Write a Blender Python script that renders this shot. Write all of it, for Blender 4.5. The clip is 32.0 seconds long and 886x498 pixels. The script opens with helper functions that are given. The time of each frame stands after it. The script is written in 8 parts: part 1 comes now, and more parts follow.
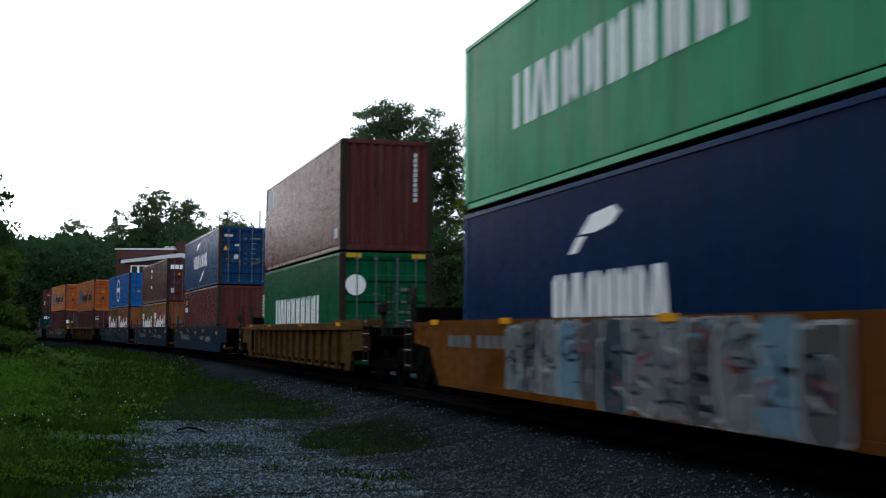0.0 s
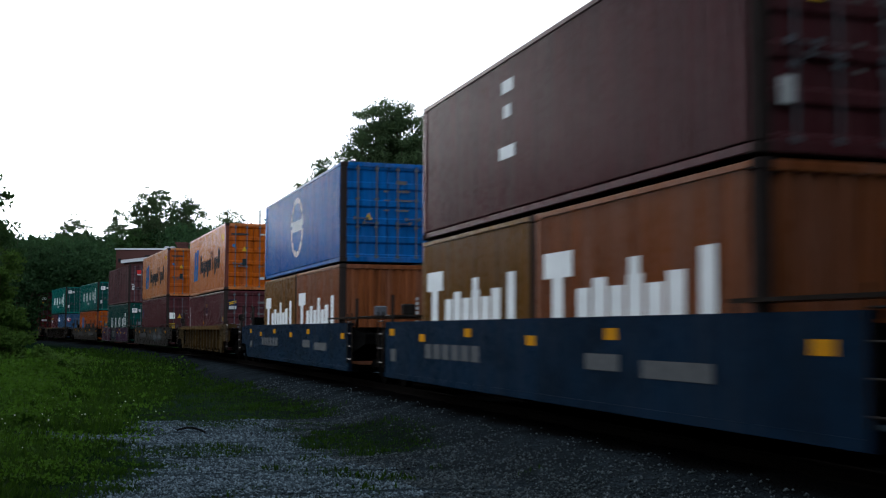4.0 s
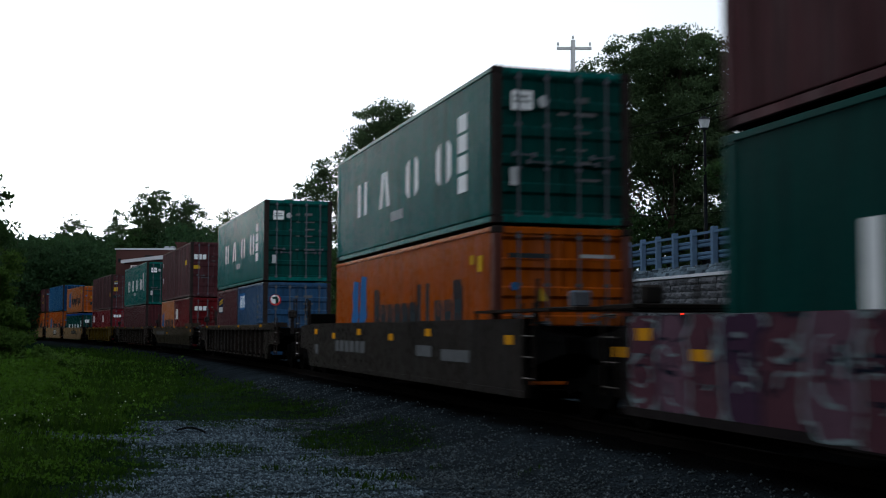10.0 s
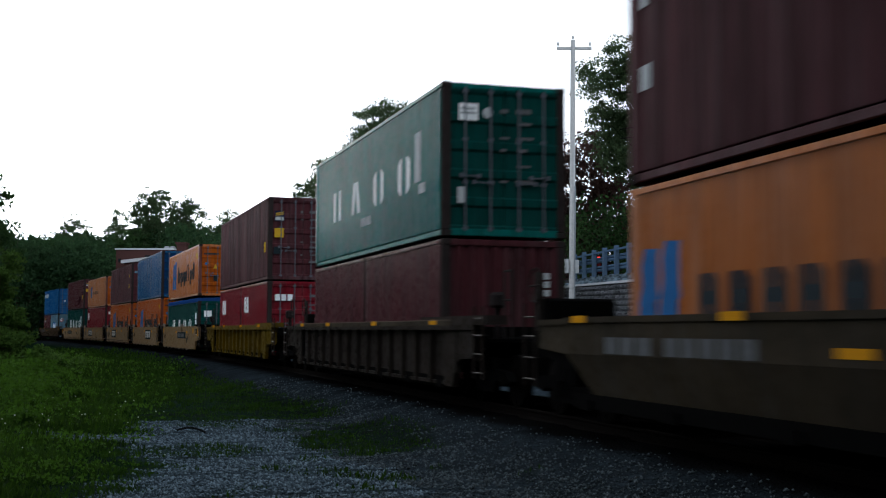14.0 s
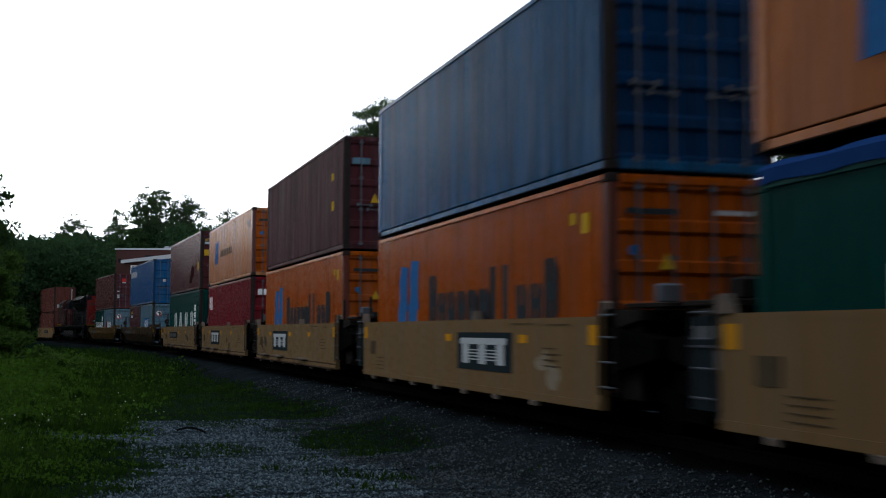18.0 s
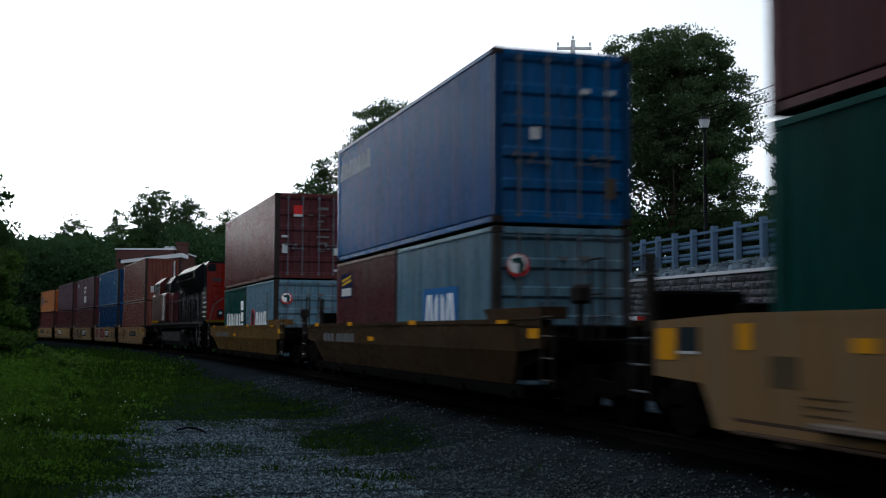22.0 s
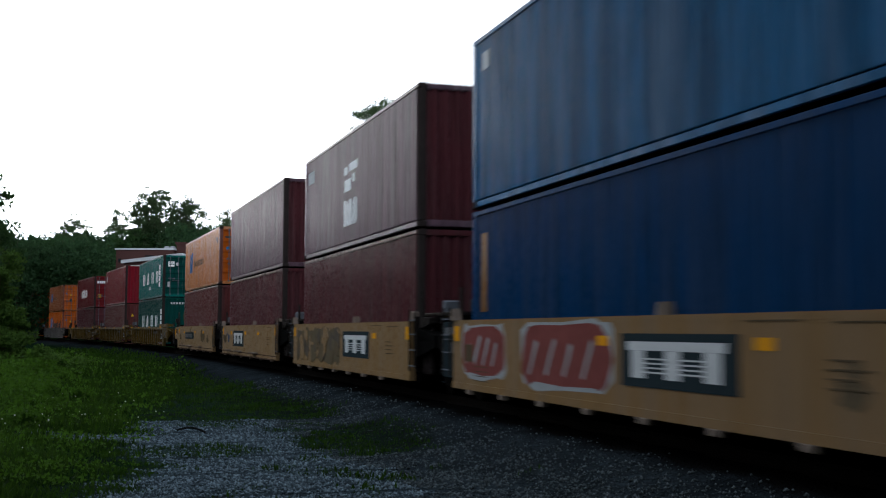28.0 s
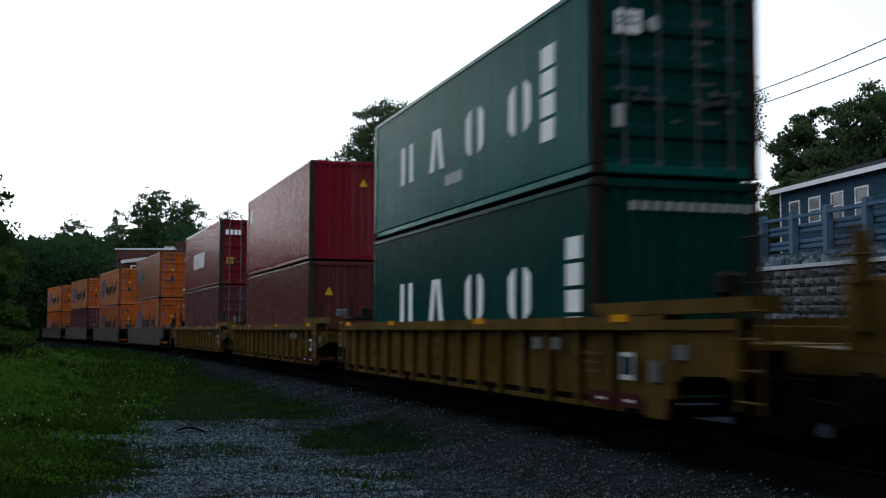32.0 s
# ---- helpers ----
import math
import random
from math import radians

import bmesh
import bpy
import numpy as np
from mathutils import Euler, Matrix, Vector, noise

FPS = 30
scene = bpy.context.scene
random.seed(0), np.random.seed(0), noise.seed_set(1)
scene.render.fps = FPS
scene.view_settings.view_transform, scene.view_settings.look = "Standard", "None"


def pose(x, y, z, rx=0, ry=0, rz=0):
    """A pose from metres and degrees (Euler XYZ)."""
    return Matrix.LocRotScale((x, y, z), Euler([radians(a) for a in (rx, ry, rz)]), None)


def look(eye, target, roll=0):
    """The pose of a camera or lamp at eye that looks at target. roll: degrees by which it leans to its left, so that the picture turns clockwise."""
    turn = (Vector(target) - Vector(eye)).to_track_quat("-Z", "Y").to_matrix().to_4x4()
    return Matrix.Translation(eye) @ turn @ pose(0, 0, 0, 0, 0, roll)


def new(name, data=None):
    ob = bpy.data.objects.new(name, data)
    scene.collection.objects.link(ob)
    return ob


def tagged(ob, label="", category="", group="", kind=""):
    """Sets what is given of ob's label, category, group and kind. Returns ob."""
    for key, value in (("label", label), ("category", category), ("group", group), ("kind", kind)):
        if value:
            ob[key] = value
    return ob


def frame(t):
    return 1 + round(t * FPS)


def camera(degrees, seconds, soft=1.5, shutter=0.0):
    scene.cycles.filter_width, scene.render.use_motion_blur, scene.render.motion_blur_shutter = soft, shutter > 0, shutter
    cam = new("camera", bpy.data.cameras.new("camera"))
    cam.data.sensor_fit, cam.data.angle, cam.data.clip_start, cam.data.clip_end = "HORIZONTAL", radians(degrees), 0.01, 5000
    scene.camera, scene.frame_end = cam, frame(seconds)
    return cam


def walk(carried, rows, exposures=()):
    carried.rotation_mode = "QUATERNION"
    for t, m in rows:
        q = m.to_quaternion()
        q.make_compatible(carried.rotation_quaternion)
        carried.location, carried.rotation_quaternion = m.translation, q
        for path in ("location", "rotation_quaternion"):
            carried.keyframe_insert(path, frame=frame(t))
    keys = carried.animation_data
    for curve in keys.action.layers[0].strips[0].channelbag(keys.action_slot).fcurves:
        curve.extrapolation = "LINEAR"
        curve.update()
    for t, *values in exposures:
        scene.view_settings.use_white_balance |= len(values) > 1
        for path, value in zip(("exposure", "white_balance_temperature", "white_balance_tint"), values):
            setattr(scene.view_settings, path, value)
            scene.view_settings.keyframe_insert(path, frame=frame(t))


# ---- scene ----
# The camera stands still on a tripod beside the line.
cam = camera(40.63, 32.0, soft=1.1, shutter=0.5)
EYE = (0.0, 0.0, 1.5)
# the lens brightens a little when dark sides fill the view, and closes down again in the gaps
EXPOSURES = [(0.0, 0.90), (1.0, 0.64), (2.0, 0.54), (3.0, 0.96), (4.5, 0.80), (6.0, 0.51), (7.0, 0.98), (8.0, 0.84), (9.0, 0.50), (10.0, 0.38), (11.0, 0.71), (12.0, 1.02), (13.0, 0.88), (14.0, 0.71), (17.0, 0.52), (18.0, 0.36), (19.0, 0.38), (20.0, 0.40), (22.0, 0.40), (23.0, 0.76), (24.0, 0.74), (27.0, 0.86), (28.0, 0.82), (29.0, 0.90), (30.0, 0.70), (31.0, 0.68), (32.0, 0.50)]
walk(cam, [(0.0, pose(*EYE, 94.416, -0.11, 0)), (32.0, pose(*EYE, 94.416, -0.11, 0))], exposures=EXPOSURES)

# ---- light: a pale evening sky, the sun already low behind the woods ----
SUN_ELEVATION, SUN_AZIMUTH = 2.0, -22.0     # degrees; azimuth from straight ahead, to the left below zero
world = bpy.data.worlds.new("evening_sky")
scene.world = world
world.use_nodes = True
wn, wl = world.node_tree.nodes, world.node_tree.links
wn.clear()
sky = wn.new("ShaderNodeTexSky")
sky.sky_type = "NISHITA"
sky.sun_disc = False
sky.sun_elevation = radians(SUN_ELEVATION)
sky.sun_rotation = radians(SUN_AZIMUTH)
sky.air_density, sky.dust_density, sky.ozone_density = 1.0, 4.0, 1.0
haze = wn.new("ShaderNodeMix")
haze.data_type = "RGBA"
haze.inputs["Factor"].default_value = 0.40
haze.inputs["B"].default_value = (6.5, 6.65, 6.95, 1)     # thin even cloud over the whole sky
background = wn.new("ShaderNodeBackground")
background.inputs["Strength"].default_value = 0.23
sky_out = wn.new("ShaderNodeOutputWorld")
veil = wn.new("ShaderNodeHueSaturation")             # cloud takes most of the colour out
veil.inputs["Saturation"].default_value = 0.16
wl.new(sky.outputs["Color"], veil.inputs["Color"])
wl.new(veil.outputs["Color"], haze.inputs["A"])
cool = wn.new("ShaderNodeMix")                        # the cloud is a little blue at dusk
cool.data_type, cool.blend_type = "RGBA", "MULTIPLY"
cool.inputs["Factor"].default_value = 1.0
cool.inputs["B"].default_value = (0.89, 0.99, 1.10, 1)
wl.new(haze.outputs["Result"], cool.inputs["A"])
wl.new(cool.outputs["Result"], background.inputs["Color"])
wl.new(background.outputs["Background"], sky_out.inputs["Surface"])

sun = new("sun", bpy.data.lights.new("sun", "SUN"))
sun.data.energy, sun.data.angle, sun.data.color = 0.42, radians(40), (1.0, 0.95, 0.9)
_az, _el = radians(SUN_AZIMUTH), radians(SUN_ELEVATION)
sun_way = Vector((math.sin(_az) * math.cos(_el), math.cos(_az) * math.cos(_el), math.sin(_el)))
sun.matrix_world = look(sun_way * 200, (0, 0, 0))

# ---- materials ----


def nodes_of(name):
    m = bpy.data.materials.new(name)
    m.use_nodes = True
    return m, m.node_tree.nodes, m.node_tree.links, m.node_tree.nodes["Principled BSDF"]


def noise_node(n, l, vec, scale, detail=4, rough=0.6):
    t = n.new("ShaderNodeTexNoise")
    t.inputs["Scale"].default_value, t.inputs["Detail"].default_value, t.inputs["Roughness"].default_value = scale, detail, rough
    l.new(vec, t.inputs["Vector"])
    return t.outputs["Fac"]


def ramp(n, l, fac, a, b, ca=(0, 0, 0, 1), cb=(1, 1, 1, 1)):
    r = n.new("ShaderNodeValToRGB")
    r.color_ramp.elements[0].position, r.color_ramp.elements[1].position = a, b
    r.color_ramp.elements[0].color, r.color_ramp.elements[1].color = ca, cb
    l.new(fac, r.inputs["Fac"])
    return r.outputs["Color"]


def mix(n, l, fac, a, b, blend="MIX"):
    m = n.new("ShaderNodeMix")
    m.data_type, m.blend_type = "RGBA", blend
    for key, v in (("Factor", fac), ("A", a), ("B", b)):
        if hasattr(v, "links"):
            l.new(v, m.inputs[key])
        else:
            m.inputs[key].default_value = v if key == "Factor" else (*v[:3], 1)
    return m.outputs["Result"]


def stretched(n, l, scale, coords="Object"):
    c, m = n.new("ShaderNodeTexCoord"), n.new("ShaderNodeMapping")
    m.inputs["Scale"].default_value = scale
    l.new(c.outputs[coords], m.inputs["Vector"])
    o = n.new("ShaderNodeObjectInfo")
    add = n.new("ShaderNodeVectorMath")
    add.operation = "MULTIPLY_ADD"
    l.new(o.outputs["Random"], add.inputs[0])
    add.inputs[1].default_value = (37, 53, 19)
    l.new(m.outputs["Vector"], add.inputs[2])
    return add.outputs["Vector"]


def relief(n, l, b, fac, strength, distance=0.01):
    bump = n.new("ShaderNodeBump")
    bump.inputs["Strength"].default_value, bump.inputs["Distance"].default_value = strength, distance
    l.new(fac, bump.inputs["Height"])
    l.new(bump.outputs["Normal"], b.inputs["Normal"])


def paint(name, colour, fade=0.25, rust=0.15, rough=0.38, dirt=0.7):
    """Weathered paint on steel: vertical run-off streaks, faded patches, rust freckles."""
    m, n, l, b = nodes_of(name)
    grey = sum(colour) / 3
    colour = tuple(max(0.003, grey + 1.22 * (c - grey)) for c in colour)
    flake = tuple(c * min(1.0, 0.25 + grey * 6) for c in (0.10, 0.045, 0.022))
    streak = noise_node(n, l, stretched(n, l, (5, 5, 0.35)), 1.6, 5)
    cloud = noise_node(n, l, stretched(n, l, (1, 1, 1)), 0.8, 3)
    grain = noise_node(n, l, stretched(n, l, (1, 1, 0.5)), 14, 6, 0.7)
    pale = tuple(c * 0.9 + 0.1 * (1.2 * sum(colour) / 3 + 0.03) for c in colour)
    dark = tuple(c * 0.42 + 0.004 for c in colour)
    c1 = mix(n, l, ramp(n, l, cloud, 0.35, 0.75, (0, 0, 0, 1), (fade * 2, fade * 2, fade * 2, 1)), colour, pale)
    sheet = noise_node(n, l, stretched(n, l, (2.2, 2.2, 0.12)), 1.0, 4, 0.7)
    c1 = mix(n, l, ramp(n, l, sheet, 0.47, 0.62, (0, 0, 0, 1), (fade * 2.0, fade * 2.0, fade * 2.0, 1)), c1, tuple(0.6 * c + 0.4 * (sum(colour) / 3 * 1.35 + 0.04 * fade) for c in colour))
    c2 = mix(n, l, ramp(n, l, streak, 0.45, 0.66, (0, 0, 0, 1), (dirt, dirt, dirt, 1)), c1, dark)
    if name in ("plum", "grey_plum", "weathered_blue"):        # broad dark run-off bands down the old sheets
        run = noise_node(n, l, stretched(n, l, (1.7, 1.7, 0.09)), 1.7, 4, 0.7)
        c2 = mix(n, l, ramp(n, l, run, 0.47, 0.58, (0, 0, 0, 1), (0.5, 0.5, 0.5, 1) if name == "grey_plum" else (0.8, 0.8, 0.8, 1)), c2, tuple(0.40 * c for c in colour))
    if name.startswith("car") and name != "car_tan":
        soil = noise_node(n, l, stretched(n, l, (1, 0.7, 1.6)), 0.9, 5, 0.65)
        c2 = mix(n, l, ramp(n, l, soil, 0.42, 0.70, (0, 0, 0, 1), (0.75, 0.75, 0.75, 1)), c2, tuple(0.3 * c + 0.003 for c in colour))
    c3 = mix(n, l, ramp(n, l, grain, 0.70 - rust * 0.20, 0.83 - rust * 0.1, (0, 0, 0, 1), (0.8, 0.8, 0.8, 1)), c2, flake)
    l.new(c3, b.inputs["Base Color"])
    l.new(ramp(n, l, grain, 0.2, 0.8, (rough - 0.15,) * 3 + (1,), (rough - 0.05,) * 3 + (1,)), b.inputs["Roughness"])
    b.inputs["Specular IOR Level"].default_value = {"loco_black": 0.005, "loco_nose": 0.06, "blue": 0.02, "sky_blue": 0.02, "deep_blue": 0.008, "weathered_blue": 0.016, "navy": 0.018, "slate_navy": 0.016, "maroon": 0.032, "plum": 0.017, "grey_plum": 0.04, "oxide_red": 0.035, "dark_green": 0.012, "sea_green": 0.02, "grass_green": 0.015, "pale_green": 0.02}.get(name, 0.006 if name.startswith(("car", "loco")) else 0.045)
    relief(n, l, b, cloud, 0.05, 0.02)
    return m


def plain(name, colour, rough=0.6, metal=0.0, vary=0.25, scale=6.0, glow=0.0, glow_colour=None):
    m, n, l, b = nodes_of(name)
    f = noise_node(n, l, stretched(n, l, (1, 1, 1)), scale, 5)
    l.new(mix(n, l, f, tuple(c * (1 - vary) for c in colour), tuple(min(1, c * (1 + vary)) for c in colour)), b.inputs["Base Color"])
    b.inputs["Roughness"].default_value, b.inputs["Metallic"].default_value = rough, metal
    b.inputs["Specular IOR Level"].default_value = 0.5 if rough < 0.3 else 0.0
    if glow:
        b.inputs["Emission Color"].default_value = (*(glow_colour or colour), 1)
        b.inputs["Emission Strength"].default_value = glow
    else:
        relief(n, l, b, f, 0.2, 0.01)
    return m


def leafy(name, a, b_, rough=0.6, patch=0.0, thin=0.30):
    """Leaves: two greens mixed leaf by leaf, a little light through them."""
    m, n, l, b = nodes_of(name)
    g = n.new("ShaderNodeNewGeometry")
    green = ramp(n, l, g.outputs["Random Per Island"], 0.0, 1.0, (*a, 1), (*b_, 1))
    if patch:
        f = noise_node(n, l, stretched(n, l, (1, 1, 0.2)), patch, 4, 0.65)
        green = mix(n, l, ramp(n, l, f, 0.40, 0.64), tuple(0.5 * c for c in a), green)
        f2 = noise_node(n, l, stretched(n, l, (1, 1, 0.2)), patch * 3.1, 3, 0.6)
        green = mix(n, l, ramp(n, l, f2, 0.56, 0.74), green, (b_[0] * 1.5, b_[1] * 1.2, b_[2]))
    l.new(green, b.inputs["Base Color"])
    b.inputs["Roughness"].default_value = rough
    b.inputs["Specular IOR Level"].default_value = 0.02
    tr = n.new("ShaderNodeBsdfTranslucent")
    tr.inputs["Color"].default_value = (*[min(1, c * 1.4) for c in b_], 1)
    mx = n.new("ShaderNodeMixShader")
    mx.inputs[0].default_value = thin
    l.new(b.outputs[0], mx.inputs[1])
    l.new(tr.outputs[0], mx.inputs[2])
    l.new(mx.outputs[0], n["Material Output"].inputs["Surface"])
    return m


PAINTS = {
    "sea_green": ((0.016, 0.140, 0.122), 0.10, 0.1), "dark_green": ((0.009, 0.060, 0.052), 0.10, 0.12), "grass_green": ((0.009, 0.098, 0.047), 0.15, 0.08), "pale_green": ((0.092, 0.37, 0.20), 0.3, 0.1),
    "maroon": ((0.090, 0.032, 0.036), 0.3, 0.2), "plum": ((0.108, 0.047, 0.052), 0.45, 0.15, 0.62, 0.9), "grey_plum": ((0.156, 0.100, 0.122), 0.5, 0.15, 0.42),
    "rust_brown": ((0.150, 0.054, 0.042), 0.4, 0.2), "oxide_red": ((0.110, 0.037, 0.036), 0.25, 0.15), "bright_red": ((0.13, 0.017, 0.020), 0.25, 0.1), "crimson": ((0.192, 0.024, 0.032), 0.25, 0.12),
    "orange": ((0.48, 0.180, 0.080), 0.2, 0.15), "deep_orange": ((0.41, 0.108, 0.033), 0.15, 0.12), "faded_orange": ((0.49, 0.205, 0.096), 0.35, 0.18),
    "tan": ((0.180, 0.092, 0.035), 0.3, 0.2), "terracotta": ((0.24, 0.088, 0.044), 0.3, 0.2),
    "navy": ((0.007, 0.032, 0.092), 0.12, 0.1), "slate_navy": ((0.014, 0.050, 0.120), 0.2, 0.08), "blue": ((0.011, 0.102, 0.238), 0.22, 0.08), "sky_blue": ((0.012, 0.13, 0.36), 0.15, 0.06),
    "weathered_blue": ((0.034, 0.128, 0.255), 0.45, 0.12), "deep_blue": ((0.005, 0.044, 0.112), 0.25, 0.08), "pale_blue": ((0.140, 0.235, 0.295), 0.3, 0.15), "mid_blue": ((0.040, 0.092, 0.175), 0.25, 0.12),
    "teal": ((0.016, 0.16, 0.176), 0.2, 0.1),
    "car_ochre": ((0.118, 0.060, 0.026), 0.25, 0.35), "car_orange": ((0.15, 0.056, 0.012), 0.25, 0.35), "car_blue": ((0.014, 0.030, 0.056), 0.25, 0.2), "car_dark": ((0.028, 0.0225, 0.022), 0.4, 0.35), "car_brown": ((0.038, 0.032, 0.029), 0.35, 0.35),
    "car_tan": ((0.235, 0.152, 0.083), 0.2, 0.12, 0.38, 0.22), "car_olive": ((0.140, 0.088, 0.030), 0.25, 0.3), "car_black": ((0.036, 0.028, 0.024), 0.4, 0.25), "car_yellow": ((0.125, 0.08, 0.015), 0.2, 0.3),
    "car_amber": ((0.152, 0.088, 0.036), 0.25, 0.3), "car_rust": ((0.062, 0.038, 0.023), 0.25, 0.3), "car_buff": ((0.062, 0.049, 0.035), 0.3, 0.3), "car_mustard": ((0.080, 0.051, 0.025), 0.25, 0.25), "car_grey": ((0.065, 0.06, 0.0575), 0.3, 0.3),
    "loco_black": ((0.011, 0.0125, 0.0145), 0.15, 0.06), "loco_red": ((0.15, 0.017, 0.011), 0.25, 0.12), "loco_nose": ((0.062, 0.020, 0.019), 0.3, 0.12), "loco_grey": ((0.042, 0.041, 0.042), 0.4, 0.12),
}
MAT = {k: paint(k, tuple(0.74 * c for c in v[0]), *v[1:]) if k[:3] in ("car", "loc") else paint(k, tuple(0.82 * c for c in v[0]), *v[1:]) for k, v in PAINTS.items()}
MAT["white"] = plain("white_marking", (0.82, 0.83, 0.82), 0.6, vary=0.15, scale=3)
MAT["grey_white"] = plain("worn_white_marking", (0.46, 0.47, 0.47), 0.65, vary=0.3, scale=9)
MAT["mark_blue"] = plain("blue_marking", (0.032, 0.122, 0.29), 0.55, vary=0.25)
MAT["mark_navy"] = plain("navy_marking", (0.0144, 0.0216, 0.0504), 0.55, vary=0.2)
MAT["mark_dark"] = plain("dark_marking", (0.0340, 0.0410, 0.0450), 0.6, vary=0.3)
MAT["mark_yellow"] = plain("yellow_marking", (0.52, 0.31, 0.025), 0.5, vary=0.15)
MAT["mark_orange"] = plain("amber_reflector", (0.58, 0.25, 0.014), 0.4, vary=0.12)
MAT["mark_red"] = plain("red_marking", (0.50, 0.03, 0.03), 0.5, vary=0.15)
MAT["mark_dullred"] = plain("dull_red_plate", (0.055, 0.016, 0.02), 0.6, vary=0.3)
MAT["patch_maroon"] = plain("bare_dark_maroon_patch", (0.034, 0.0125, 0.0145), 0.7, vary=0.45, scale=5)
MAT["mark_slate"] = plain("slate_plate", (0.020, 0.029, 0.033), 0.55, vary=0.2)
MAT["pale_clip"] = plain("worn_pale_steel", (0.1512, 0.1188, 0.0972), 0.65, vary=0.35)
MAT["flange_brown"] = plain("worn_brown_flange", (0.060, 0.040, 0.030), 0.6, vary=0.4, scale=7)
MAT["stencil_brown"] = plain("faded_brown_stencil", (0.0792, 0.0576, 0.036), 0.7, vary=0.35)
MAT["rod"] = plain("galvanised_rod", (0.1008, 0.108, 0.1224), 0.6, 0.0, 0.2)
MAT["stencil_dim"] = plain("faint_white_stencil", (0.1152, 0.1174, 0.1188), 0.65, vary=0.35, scale=12)
MAT["rail_grey"] = plain("dull_grey_handrail", (0.0648, 0.067, 0.0698), 0.6, vary=0.2)
MAT["mark_worn"] = plain("worn_dark_marking", (0.108, 0.0828, 0.0612), 0.65, vary=0.4, scale=9)
MAT["number_grey"] = plain("dull_white_stencil", (0.108, 0.1102, 0.1123), 0.65, vary=0.4, scale=9)
MAT["grimy_post"] = plain("grimy_corner_steel", (0.0302, 0.0238, 0.0223), 0.6, vary=0.4, scale=5)
# near-black values put the gloom under and between the cars into the colour
MAT["steel"] = plain("shade_darkened_steel", (0.0032, 0.0031, 0.003), 0.75, 0.1, 0.35)
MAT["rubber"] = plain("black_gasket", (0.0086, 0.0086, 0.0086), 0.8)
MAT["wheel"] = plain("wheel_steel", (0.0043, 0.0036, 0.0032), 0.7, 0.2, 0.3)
MAT["galv"] = plain("galvanised_steel", (0.288, 0.3024, 0.3168), 0.5, 0.4, 0.2)
MAT["leaf_dark"] = leafy("dark_leaves", (0.0101, 0.0245, 0.0101), (0.0346, 0.0706, 0.0216))
MAT["leaf_mid"] = leafy("green_leaves", (0.0122, 0.031, 0.0144), (0.0346, 0.072, 0.0288))
MAT["leaf_red"] = leafy("purple_leaves", (0.0216, 0.0158, 0.0144), (0.072, 0.0396, 0.0324))
MAT["leaf_light"] = leafy("yellow_green_leaves", (0.036, 0.072, 0.0086), (0.1008, 0.1368, 0.0216))
MAT["grass"] = leafy("grass_blades", (0.0060, 0.0165, 0.0025), (0.0230, 0.0560, 0.0068), 0.6, 0.9)
MAT["tall_grass"] = leafy("tall_grass_blades", (0.0085, 0.0225, 0.0032), (0.0310, 0.0700, 0.0085), 0.6, 0.5)
MAT["leaf_bush"] = leafy("sunlit_bush_leaves", (0.0158, 0.0374, 0.0072), (0.054, 0.1008, 0.0187))
MAT["weed"] = leafy("bright_weed_leaves", (0.0170, 0.0390, 0.0045), (0.0470, 0.1050, 0.0110), 0.6)
MAT["leaf_airy"] = leafy("grey_green_leaves", (0.0187, 0.0374, 0.0187), (0.060, 0.092, 0.040), thin=0.45)
MAT["bark"] = plain("bark", (0.0504, 0.0396, 0.0288), 0.9, vary=0.4, scale=20)
MAT["pole_wood"] = plain("grey_weathered_wood", (0.55, 0.54, 0.53), 0.85, vary=0.3, scale=12)
# ---- mesh helpers ----
MESHES = {}


def mesh_of(key, verts, faces, smooth=False):
    me = bpy.data.meshes.new(key)
    me.from_pydata([tuple(v) for v in verts], [], [tuple(f) for f in faces])
    if smooth:
        me.polygons.foreach_set("use_smooth", [True] * len(me.polygons))
    me.materials.append(None)
    me.update()
    return me


def boxes(*bs):
    """Verts and faces of boxes given as (x0, x1, y0, y1, z0, z1)."""
    v, f = [], []
    for x0, x1, y0, y1, z0, z1 in bs:
        k = len(v)
        v += [(x, y, z) for x in (x0, x1) for y in (y0, y1) for z in (z0, z1)]
        f += [tuple(k + i for i in q) for q in ((0, 1, 3, 2), (4, 6, 7, 5), (0, 4, 5, 1), (2, 3, 7, 6), (0, 2, 6, 4), (1, 5, 7, 3))]
    return v, f


def soft_box(x0, x1, y0, y1, z0, z1, r=0.01):
    """One box with its edges cut by r."""
    bm = bmesh.new()
    bmesh.ops.create_cube(bm, size=1)
    for v in bm.verts:
        v.co = Vector(((x0 + x1) / 2 + v.co.x * (x1 - x0), (y0 + y1) / 2 + v.co.y * (y1 - y0), (z0 + z1) / 2 + v.co.z * (z1 - z0)))
    bmesh.ops.bevel(bm, geom=bm.edges[:], offset=min(r, 0.45 * min(x1 - x0, y1 - y0, z1 - z0)), segments=1, affect="EDGES")
    vs = [tuple(v.co) for v in bm.verts]
    bm.verts.index_update()
    fs = [tuple(v.index for v in f.verts) for f in bm.faces]
    bm.free()
    return vs, fs


